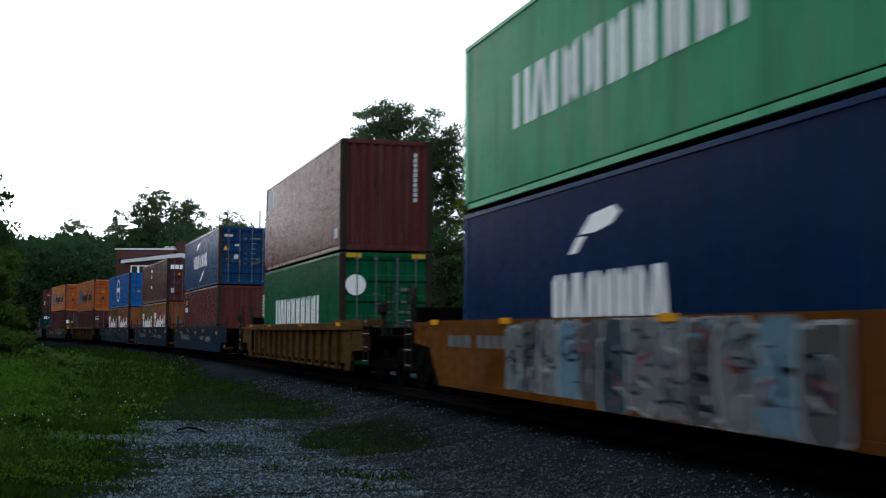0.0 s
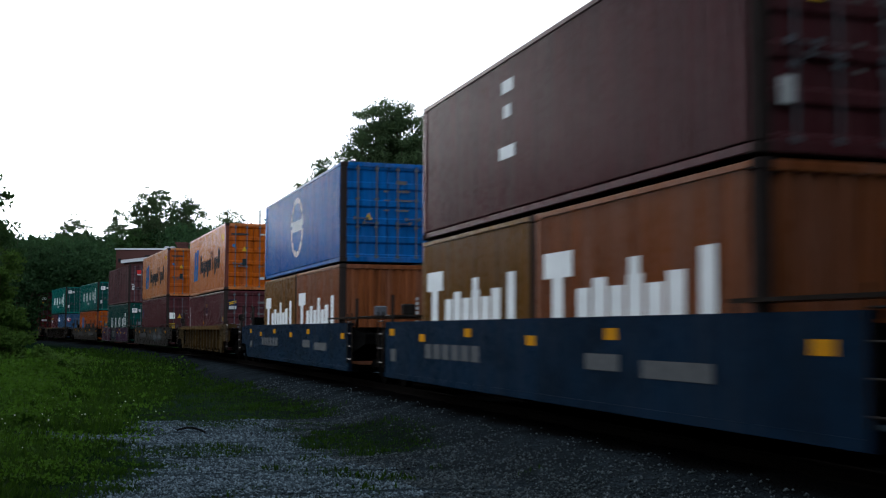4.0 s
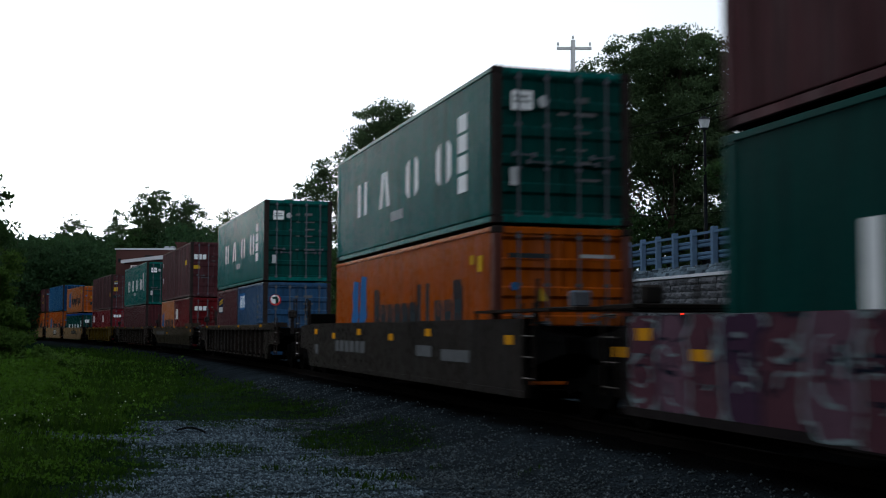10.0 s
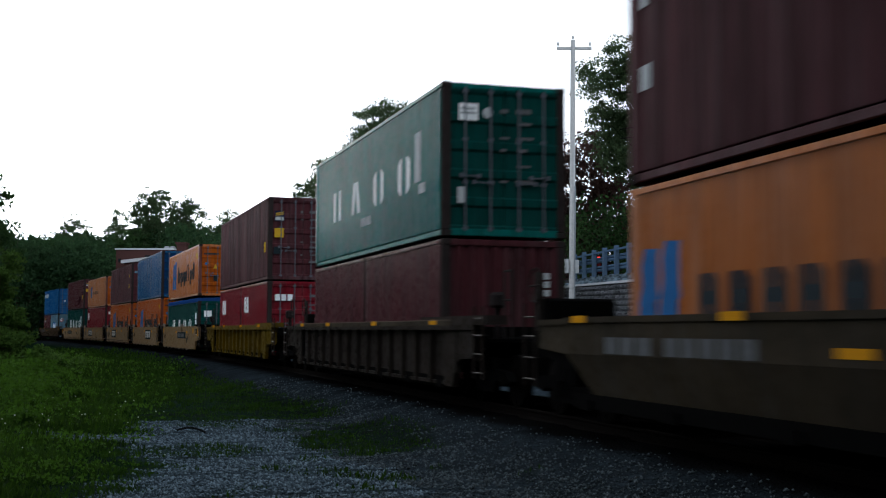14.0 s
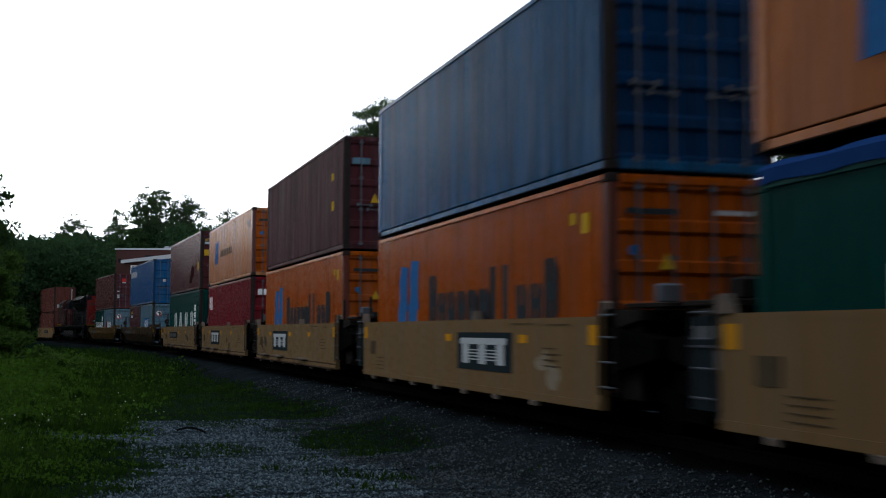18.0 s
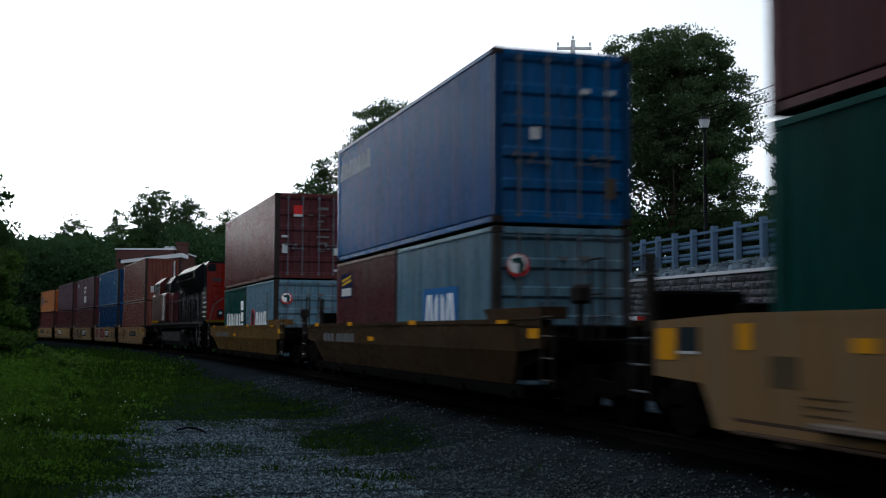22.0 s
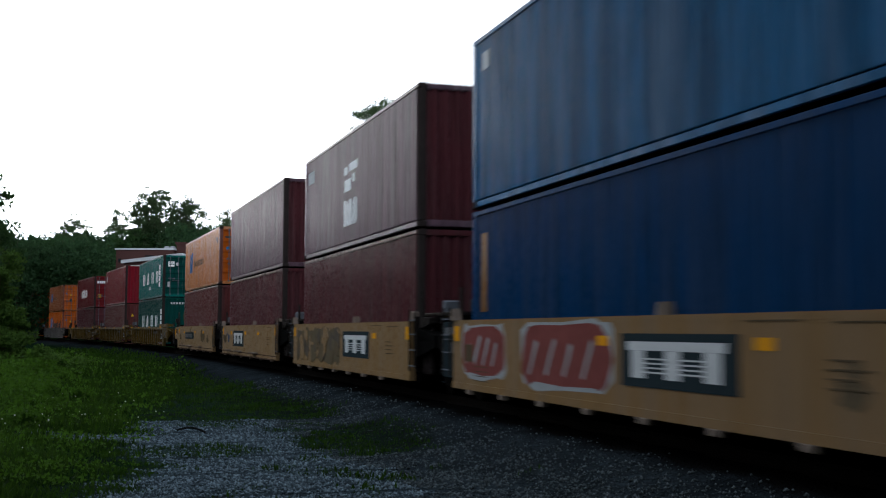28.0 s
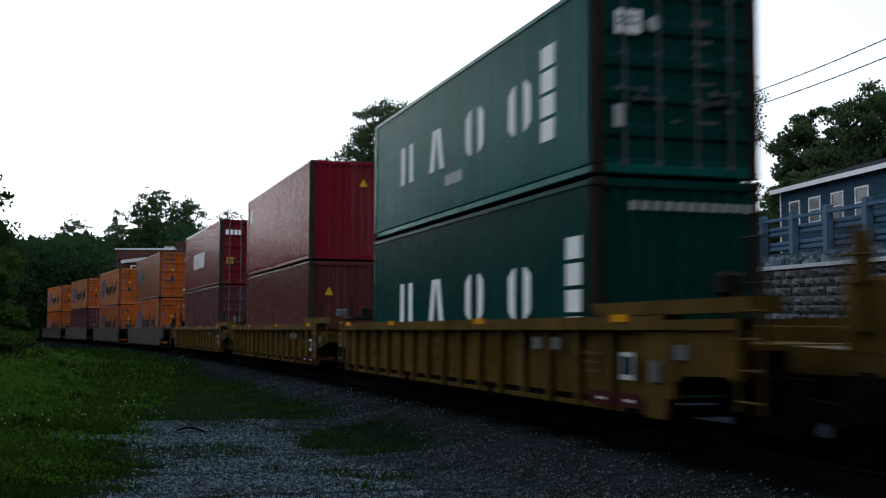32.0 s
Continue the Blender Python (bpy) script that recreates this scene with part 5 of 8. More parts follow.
def rucked_sheet():
    """A tarpaulin drawn over the box, its hem hanging unevenly."""
    v, f, n = [], [], 33
    for k in range(n):
        y, e = -6.02 + 12.04 * k / (n - 1), 0.02 * math.sin(k * 1.7) + 0.015 * math.sin(k * 0.6)
        v += [(HW + 0.015, y, -0.05 + e), (HW + 0.022 + 0.3 * e, y, 0.10), (HW - 0.05, y, 0.15 + e), (0, y, 0.20 + 0.6 * e), (-HW + 0.05, y, 0.16 - e), (-HW - 0.02, y, -0.1 - e), (-HW + 0.1, y, -0.02), (HW - 0.1, y, -0.02)]
    f = [(k * 8 + j, k * 8 + (j + 1) % 8, k * 8 + 8 + (j + 1) % 8, k * 8 + 8 + j) for k in range(n - 1) for j in range(8)] + [tuple(range(8))[::-1], tuple(range(8 * n - 8, 8 * n))]
    return v, f


part("tarpaulin", rucked_sheet(), "tarp", c, "bright blue tarpaulin, slightly rucked", m=pose(0, 0, STD - 0.25))
orange_shipper(13, "top", STD - 0.03, STD)
# units 14 to 17
orange_shipper(14, "low", colour="deep_orange")
c = load(14, "weathered steel-blue container streaked with pale rust", "weathered_blue", "top", z=HC, shaded_end="deep_blue")
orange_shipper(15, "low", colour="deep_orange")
c = load(15, "weathered plum container with a pale blue door label", "plum", "top", z=HC, shaded_end="maroon")
marks(c, [(0.20, HC - 0.72, 0.66, HC - 0.56)], "pale_blue", "door_label", "front")
slanted(c, [[(0.68, HC - 1.7), (0.90, HC - 1.7), (0.79, HC - 1.46)]], "mark_yellow", "warning_sticker", "front")
marks(c, [(10.6, 1.9, 10.8, 2.1), (10.6, 1.1, 10.85, 1.35)], "mark_yellow", "side_sticker")
data_block(c, 20, 6)
c = load(16, "crimson red container with a white letter block", "crimson", "low")
word(c, 0.28, 1.81, 2, 0.46, 0.6, 0.06, "white", "21")
door_lettering(c, 3, 47)
orange_shipper(16, "top", HC, STD, "faded_orange", big=False, label="faded orange container with a small emblem, patched")
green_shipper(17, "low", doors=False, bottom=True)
c = load(17, "patched brown container with yellow door labels", "maroon", "top", z=HC)
wave_logo(c, 0.18, HC - 0.70, 0.34, 0.36, "front")
marks(c, [(0.18, HC - 1.25, 0.50, HC - 0.95)], "mark_yellow", "door_label", "front")
slanted(c, [[(0.68, HC - 1.22), (0.90, HC - 1.22), (0.79, HC - 0.98)]], "mark_yellow", "warning_sticker", "front")
marks(c, [(11.1, 0.95, 11.45, 1.35)], "mark_yellow", "side_sticker")
data_block(c, 21, 7)
slanted(c, [[(8.15, 0.42), (9.05, 0.36), (9.3, 0.62), (9.75, 0.70), (9.9, 1.25), (9.55, 1.18), (9.25, 1.42), (8.9, 1.12), (8.75, 1.2), (8.6, 0.8), (8.4, 0.86)], [(5.6, 0.3), (6.0, 0.28), (6.1, 0.5), (5.8, 0.55)]], "patch_maroon", "repair_patch")
# unit 18
c = load(18, "dark maroon short container with a painted sign", "maroon", "low", STD, L20, -3.06)
wave_logo(c, 0.48, 1.69, 1.25, 0.6)
c = load(18, "pale blue short container with a dark blue and white emblem", "pale_blue", "low", STD, L20, 3.06, post="car_grey")
marks(c, [(1.9, 0.78, 4.1, 1.68)], "mark_blue", "sign")
word(c, 2.05, 0.9, 3, 0.56, 0.66, 0.1, "white", "121")
round_sticker(c)
data_block(c, 22, 4)
c = load(18, "blue container with a pale name panel at its rear", "blue", "top", z=STD, post="slate_navy")
bars(c, 7, 0.3, 2.05, 0.40, 0.42, 0.07, "grey_white", 23)
marks(c, [(1.5, HC - 0.7, 1.7, HC - 0.62), (1.95, HC - 0.7, 2.15, HC - 0.62), (0.62, HC - 1.5, 0.8, HC - 1.3)], "grey_white", "door_sticker", "front")
marks(c, [(1.95, 0.45, 2.15, 0.8)], "stencil_brown", "door_label", "front")
# unit 19
c = load(19, "dark green short container with large white lettering", "dark_green", "low", STD, L20, -3.06, doors=False)
word(c, 0.86, 0.88, 4, 0.80, 0.68, 0.14, "white", "0122")
marks(c, [(4.68, 0.78 + k * 0.44, 5.25, 1.14 + k * 0.44) for k in range(3)], "white", "striped_bar")
c = load(19, "pale blue short container with white lettering and a red emblem", "pale_blue", "low", STD, L20, 3.06)
slanted(c, [disc(1.5, 1.25, 0.43, 16)], "mark_red", "round_emblem")
o = slanted(c, [disc(1.5, 1.30, 0.30, 12)], "mark_slate", "emblem_field")
o.location = (0.004, 0, 0)
bars(c, 3, 2.12, 0.98, 0.66, 0.56, 0.16, "white", "121")
marks(c, [(4.4, 2.1 - 0.19 * k, 4.7, 2.2 - 0.19 * k) for k in range(7)], "stencil_dim", "side_stencil")
round_sticker(c)
data_block(c, 26, 4)
c = load(19, "faded brown-red container with a red door label", "oxide_red", "top", z=STD, shaded_end="maroon")
marks(c, [(0.62, HC - 0.72, 0.92, HC - 0.42)], "mark_red", "door_label", "front")
marks(c, [(0.62, HC - 0.80, 0.92, HC - 0.72), (0.22, 1.38, 0.46, 1.45), (0.24, 0.85, 0.42, 1.15), (1.98, 0.80, 2.16, 1.05), (2.0, 0.25, 2.2, 0.32)], "grey_white", "door_sticker", "front")
data_block(c, 27, 7)
# units 20 to 24
c = load(20, "rust-brown container with a plain front wall", "rust_brown", "low", doors=False)
c = load(20, "rust-brown container with stencilled columns", "rust_brown", "top", z=HC, doors=False)
marks(c, [(0.35, 0.95 + q * 0.2, 0.50, 1.1 + q * 0.2) for q in range(9)], "grey_white", "stencil_column")
marks(c, [(1.92, 1.2 + q * 0.14, 2.03, 1.31 + q * 0.14) for q in range(11)], "grey_white", "stencil_bar", "front")
marks(c, [(1.75, 0.32, 2.08, 0.70)], "mark_yellow", "door_label", "front")
c = load(21, "dark blue container, plain and clean", "deep_blue", "low", doors=False)
marks(c, [(0.45, 1.2, 0.75, 2.5)], "tan", "side_patch")
# side blue holds real weathering and the stronger sky light on an upper box
c = load(21, "weathered blue container with a plain front wall", "weathered_blue", "top", z=HC, doors=False, shaded_end="deep_blue")
marks(c, [(0.5, 2.3, 0.85, 2.6), (9.4, 1.75, 9.8, 1.92)], "grey_white", "side_plate")
marks(c, [(1.3 + 0.17 * k, HC - 0.5, 1.4 + 0.17 * k, HC - 0.35) for k in range(4)], "grey_white", "stencil_bar", "front")
for i, low_label in ((22, "dark maroon container, plain-sided"), (23, "dark maroon container with a plain front wall")):
    c = load(i, low_label, "maroon", "low", doors=False)
    if i == 22:
        marks(c, [(0.55, 0.9, 0.8, 1.3)], "mark_yellow", "door_label", "front")
    # faded paint, with a bluish lift in the colour for sky sheen
    c = load(i, "weathered grey-plum container with a plain front wall", "grey_plum", "top", z=HC, doors=False, shaded_end="maroon")
    if i == 22:
        word(c, 5.25, 0.55, 3, 0.42, 0.65, 0.08, "white", "312")
        marks(c, [(5.3, 1.42, 6.0, 1.72), (6.15, 1.6, 6.4, 1.8), (5.25, 1.85, 5.6, 2.05), (5.8, 1.9, 6.7, 2.1)], "white", "white_shape")
        bars(c, 3, 1.6, HC - 0.6, 0.2, 0.3, 0.05, "white", 48, "front", 0.36)
        marks(c, [(0.4, 2.15, 1.3, 2.5)], "grey_white", "side_plate")
c = load(24, "brown-maroon container with white stencilled columns", "oxide_red", "low", doors=False)
marks(c, [(0.58, 1.10 + q * 0.23, 0.86 - 0.05 * (q % 3), 1.21 + q * 0.23) for q in range(6)], "stencil_dim", "stencil_column")
slanted(c, [[(0.62, 1.9), (0.86, 1.9), (0.74, 2.14)]], "mark_yellow", "warning_sticker", "front")
orange_shipper(24, "top", HC, STD, "faded_orange", big=False, label="faded orange container with a small emblem")
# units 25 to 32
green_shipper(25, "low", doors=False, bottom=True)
green_shipper(25, "top", HC, STD)
c = load(26, "dark red container with yellow warning stickers", "oxide_red", "low", doors=False)
slanted(c, [[(0.45, 1.9), (0.7, 1.9), (0.58, 2.15)]], "mark_yellow", "warning_sticker", "front")
c = load(26, "bright crimson container with a plain front wall", "crimson", "top", z=HC, doors=False)
marks(c, [(0.45, 2.0, 1.0, 2.45)], "grey_white", "side_plate")
slanted(c, [[(1.45, 2.15), (1.7, 2.15), (1.58, 2.4)]], "mark_yellow", "warning_sticker", "front")
c = load(27, "dark maroon container below a red one", "maroon", "low")
c = load(27, "bright red container with white lettering", "bright_red", "top", z=HC)
bars(c, 5, 3.2, 1.0, 0.7, 0.75, 0.1, "white", 49)
door_lettering(c, 4, 50, w=0.14)
marks(c, [(0.3, 0.9, 0.6, 1.2)], "mark_yellow", "door_label", "front")
for i, low, top in ((28, "deep_orange", "terracotta"), (29, "deep_orange", "orange"), (30, "maroon", "faded_orange"), (31, "deep_orange", "orange")):
    if low == "maroon":
        load(i, "dark maroon container below an orange one", "maroon", "low")
    else:
        orange_shipper(i, "low", colour=low)
    orange_shipper(i, "top", HC, colour=top, big=i != 28)
load(32, "teal container in a grey well car", "teal", "low")
load(32, "dark maroon container on a teal one", "maroon", "top", z=HC)

# ---- marks on the well cars ----
for i in (13, 14, 15, 16, 17, 20, 21, 22, 23, 24):
    w = WELLS[i]
    number = i in (13, 17, 20, 24)
    y0 = {13: 0.17, 14: 0.6, 15: -3.1, 16: -3.2, 17: -3.75, 20: 0.2, 21: 0.4, 22: 0.35, 23: -3.25, 24: -3.5}[i]
    y1 = y0 + (3.25 if number else 2.65)
    za, zb = (0.77, 1.10) if number else (0.60, 1.20)
    side_marks(w, [(y0, za, y1, zb)], "mark_slate", "name_plate", "slate plate with white bars")
    if number:
        bb = [(y0 + 0.15, za + 0.07, y0 + 1.15, zb - 0.07)] + [(y0 + 1.35 + k * 0.27, za + 0.07, y0 + 1.55 + k * 0.27, zb - 0.07) for k in range(5)]
    else:
        bb = [(y0 + 0.18, zb - 0.19, y0 + 2.42, zb - 0.09)]
        bb += [(y0 + a, za + 0.10, y0 + a + 0.34, zb - 0.192) for a in (0.28, 1.12, 1.98)]
        bb += [(y0 + a, za + 0.16 + 0.05 * k, y0 + a + 0.48, za + 0.178 + 0.05 * k) for k in range(4) for a in (0.63, 1.48)]
    for b in bb:
        part("emblem_bar" if not number else "number_bar", boxes(plate(*b, SIDE_X + 0.009)), "number_grey" if number else "grey_white", w)
    if i != 22:
        side_marks(w, [(-5.72, 0.72, -5.28, 1.0)], "stencil_brown", "stencil_square", "faded brown stencil square")
        side_marks(w, [(-5.2, 0.42 + 0.075 * k, -4.55, 0.432 + 0.075 * k) for k in range(4)], "stencil_brown", "stencil_bar")
    side_marks(w, [(-6.3, 1.05, -6.05, 1.3), (6.05, 1.05, 6.3, 1.3)] + [(y, 1.05, y + 0.32, 1.17) for y in (y0 - 0.7, y1 + 0.3, y1 + 3.2) if y < 5.8], "mark_orange", "reflector", "amber reflector")
    side_marks(w, [(4.5, 0.74 + 0.08 * k, 5.1 - 0.15 * (k % 2), 0.757 + 0.08 * k) for k in range(4)] + [(3.2, 1.32, 4.1, 1.335), (4.6, 1.3, 5.4, 1.315)], "stencil_brown", "stencil_bar")
    deep = i in (15, 16, 17, 23, 24)
    if deep:
        part("bottom_flange", cached("flange", lambda: joined(soft_box(SIDE_X - 0.02, SIDE_X + 0.11, -6.3, 6.3, 0.25, 0.285, 0.008), boxes((SIDE_X, SIDE_X + 0.006, -6.4, 6.4, 0.285, 0.395)))), "flange_brown", w, "worn brown lower flange")
        for y in (-4.9, -2.2, 1.6):
            part("bottom_step", cached("bstep", lambda: soft_box(SIDE_X - 0.02, SIDE_X + 0.16, 0, 1.15, 0.40, 0.45, 0.008)), "pale_clip", w, m=pose(0, y, 0))
    for y in np.arange(-5.5, 5.6, 2.2 if deep else 1.6):
        part("bottom_bracket", cached("bbracket", lambda: soft_box(SIDE_X - 0.04, SIDE_X + 0.05, 0, 0.20, 0.19, 0.262, 0.008)), "pale_clip", w, m=pose(0, y, 0))
    part("top_clip", joined(*[prism([(y, 1.40), (y + 0.24, 1.40), (y + 0.18, 1.55), (y + 0.06, 1.55)], SIDE_X - 0.16, SIDE_X - 0.04, "x") for y in (1.2,)]), "pale_clip", w)
    if number:
        e = 1 if i in (13, 20) else -1
        part("slate_panel", boxes(plate(e * 7.12, 0.99, e * 7.56, 1.27)), "mark_slate", w)
        part("panel_bar", boxes(plate(e * 7.12, 0.99, e * 7.56, 1.02, SIDE_X + 0.008)), "grey_white", w)
        part("reflector", boxes(plate(e * 7.62, 0.92, e * 8.05, 1.26)), "mark_orange", w, "amber reflector")
for i in (2, 3, 4, 6, 7, 8):
    w = WELLS[i]
    side_marks(w, [(y, 1.12 - 0.1 * (k % 2), y + 0.35, 1.26 - 0.1 * (k % 2)) for k, y in enumerate((-7.7, -5.4, -2.6, 0.3, 3.0, 7.3))], "mark_orange", "reflector", "amber reflector")
    if i == 7:
        for y in (-8.35, -6.35, -2.75, 1.9, 3.9, 5.9):
            part("reflector", boxes(plate(y, 0.92, y + 0.36, 1.04, SIDE_X + 0.010)), "mark_orange", w, "amber reflector")
    if i != 7:
        side_marks(w, [(-5.0 + k * 0.55, 0.72, -4.6 + k * 0.55, 0.98) for k in range(6)] + [(2.4, 0.75, 3.4, 0.95), (4.0, 0.7, 5.6, 0.9), (-7.6, 0.6, -7.2, 0.85)], "number_grey", "number_bar")
    part("walkway", cached("walkway", lambda: walkway(3.2)), "car_black", w, m=pose(0, 7.6, 0))
for i in (0, 1, 5, 9, 10, 11, 12, 18, 19, 25, 26, 27):
    w, h = WELLS[i], WELLS[i]["hp"]
    low = CARS[i][0] == "low"
    x = SIDE_X + 0.044 if not low else SIDE_X + 0.034
    zt = 1.33
    for y in (-h + 0.3, -h * 0.45, h * 0.25, h - 0.8):
        part("reflector", boxes(plate(y, zt, y + 0.45, zt + 0.09, x)), "car_orange" if i == 5 else "mark_orange", w, "worn amber reflector" if i == 5 else "amber reflector")
    if low:
        side_marks(w, [(h + 0.45, 1.12, h + 0.85, 1.26), (-h * 0.2, 1.0, -h * 0.2 + 0.5, 1.09)], "mark_orange", "reflector", "amber reflector")
        side_marks(w, [(-h + 1.3 + k * 0.45, 0.95, -h + 1.65 + k * 0.45, 1.15) for k in range(3)] + [(-h + 2.9 + k * 0.4, 0.95, -h + 3.2 + k * 0.4, 1.15) for k in range(5)], "number_grey", "number_bar")
    part("walkway", cached("walkway3", lambda: walkway(2.4, 0.17)) if i in (0, 10, 18, 19) else cached("walkway2", lambda: walkway(3.6, 0.15)), CARS[i][1], w, m=pose(0, h - 0.1 if low else h + 0.5, 0 if low or i > 24 else -0.09))
    # a thin pale strip paints in the highlight on the chord's top edge
    if CARS[i][0] == "ribbed" and i < 12:
        part("top_lip", boxes((SIDE_X - 0.02, SIDE_X + 0.05, -h - 0.5, h + 0.5, SIDE_TOP + 0.002, SIDE_TOP + 0.014)), "pale_clip", w, "pale strip standing for the chord's lit top edge")
    if i == 5:
        for k, (z0, z1) in enumerate(((0.42, 1.05), (0.40, 1.08), (0.55, 0.92), (0.50, 0.98), (0.58, 0.95), (0.62, 0.88))):
            part("worn_patch", boxes(plate(-6.28 + k + 0.05 * (k % 2), z0, -5.78 + k + 0.12 * (k % 3), z1, SIDE_X - 0.118)), "car_blue", w, "dark worn patch")
        part("chord_edge", boxes((SIDE_X + 0.04, SIDE_X + 0.045, -h - 0.5, h + 0.5, SIDE_TOP - 0.155, SIDE_TOP - 0.005)), "car_amber", w, "dull yellow chord plate")
    if CARS[i][1] == "car_black":
        part("chord_edge", boxes((SIDE_X + 0.04, SIDE_X + 0.046, -h - 0.5, h + 0.5, SIDE_TOP - 0.09, SIDE_TOP)), "car_buff", w, "rusty worn top edge")


for i in (25, 26, 27):
    w, h = WELLS[i], WELLS[i]["hp"]
    side_marks(w, [(h - 0.62, 0.66, h - 0.28, 0.98)], "grey_white", "notice_plate", "small white notice plate")
    part("plate_field", boxes(plate(h - 0.59, 0.72, h - 0.31, 0.93, SIDE_X + 0.0065)), "mark_slate", w)
    side_marks(w, [(h - 3.5, 0.98, h - 3.15, 1.14), (h - 2.8, 0.98, h - 2.5, 1.14), (h + 0.12, 0.66, h + 0.36, 0.90), (h + 0.7, 0.92, h + 1.0, 1.08)], "stencil_dim", "stencil_plate", "pale worn stencil plate")
    side_marks(w, [(h - 1.55, 0.34, h - 0.85, 0.50), (h - 0.72, 0.34, h - 0.08, 0.50)], "mark_dullred", "tail_plate", "dull red plate with a pale bar")
    part("tail_plate_bar", boxes(plate(h - 1.30, 0.40, h - 1.05, 0.435, SIDE_X + 0.0065)), "grey_white", w)
    part("tail_plate_bar", boxes(plate(h - 0.52, 0.40, h - 0.28, 0.435, SIDE_X + 0.0065)), "grey_white", w)
    side_marks(w, [(h - 1.7, 0.72 + 0.11 * k, h - 1.2 - 0.1 * (k % 2), 0.75 + 0.11 * k) for k in range(3)], "stencil_brown", "stencil_bar")


# spray paint: overlapping plain shapes with no letters in them
def spray(i, y0, y1, z0, z1, base, colours, n, seed, bands=True):
    """A sprayed stretch: an uneven ground colour, soft blots and curving bands over it."""
    w, rs = WELLS[i], random.Random(seed)
    lift = [SIDE_X + 0.003]

    def layer(name, pts, col):
        lift[0] += 0.00035
        part(name, prism([(min(max(a, y0), y1), min(max(b, z0), z1)) for a, b in pts], SIDE_X + 0.002, lift[0], "x"), col, w, "worn spray paint in plain shapes")
    top = [(y0 + (y1 - y0) * q / 24, z1 - 0.16 * rs.random()) for q in range(25)]
    low = [(y0 + (y1 - y0) * q / 24, z0 + 0.20 * rs.random()) for q in range(25)][::-1]
    layer("spray_ground", top + low, base)
    for k in range(n):
        cy, cz, r = rs.uniform(y0 + 0.2, y1 - 0.2), rs.uniform(z0 + 0.25, z1 - 0.25), rs.uniform(0.16, 0.42)
        if k % 3 == 0 or not bands:
            r *= 1.0 if bands else 0.75
            layer("spray_blot", [(cy + r * 1.3 * rs.uniform(0.6, 1.1) * math.cos(a), cz + r * rs.uniform(0.6, 1.1) * math.sin(a)) for a in np.arange(11) * 0.5712], colours[k % len(colours)])
            continue
        a0, span, wd = rs.uniform(0, 6.28), rs.uniform(1.6, 4.2), rs.uniform(0.035, 0.085)
        arc = [a0 + span * q / 11 for q in range(12)]
        layer("spray_band", [(cy + (r + wd) * 1.2 * math.cos(a), cz + (r + wd) * math.sin(a)) for a in arc] + [(cy + r * 1.2 * math.cos(a), cz + r * math.sin(a)) for a in arc[::-1]], colours[k % len(colours)])


MAT["spray_white"] = plain("white_spray", (0.255, 0.27, 0.275), 0.7, vary=0.35)
MAT["spray_blue"] = plain("pale_blue_spray", (0.10, 0.17, 0.215), 0.7, vary=0.35)
MAT["spray_purple"] = plain("purple_spray", (0.068, 0.038, 0.058), 0.7, vary=0.35)
MAT["spray_slate"] = plain("dark_slate_spray", (0.036, 0.054, 0.0684), 0.7, vary=0.35)
MAT["spray_pale"] = plain("pale_lilac_spray", (0.22, 0.195, 0.22), 0.7, vary=0.3)
MAT["spray_pink"] = plain("dull_pink_spray", (0.105, 0.058, 0.078), 0.7, vary=0.3)
MAT["spray_smudge"] = plain("brown_smudged_spray", (0.0936, 0.0706, 0.0446), 0.7, vary=0.35)
MAT["spray_red"] = plain("red_spray", (0.1584, 0.0504, 0.0446), 0.7, vary=0.3)
MAT["spray_grey"] = plain("grey_spray", (0.072, 0.0684, 0.0684), 0.7, vary=0.35)
MAT["spray_dim"] = plain("dim_green_grey_spray", (0.0828, 0.1008, 0.1008), 0.7, vary=0.35)
MAT["spray_teal"] = plain("grey_teal_spray", (0.1152, 0.1656, 0.1728), 0.7, vary=0.35)


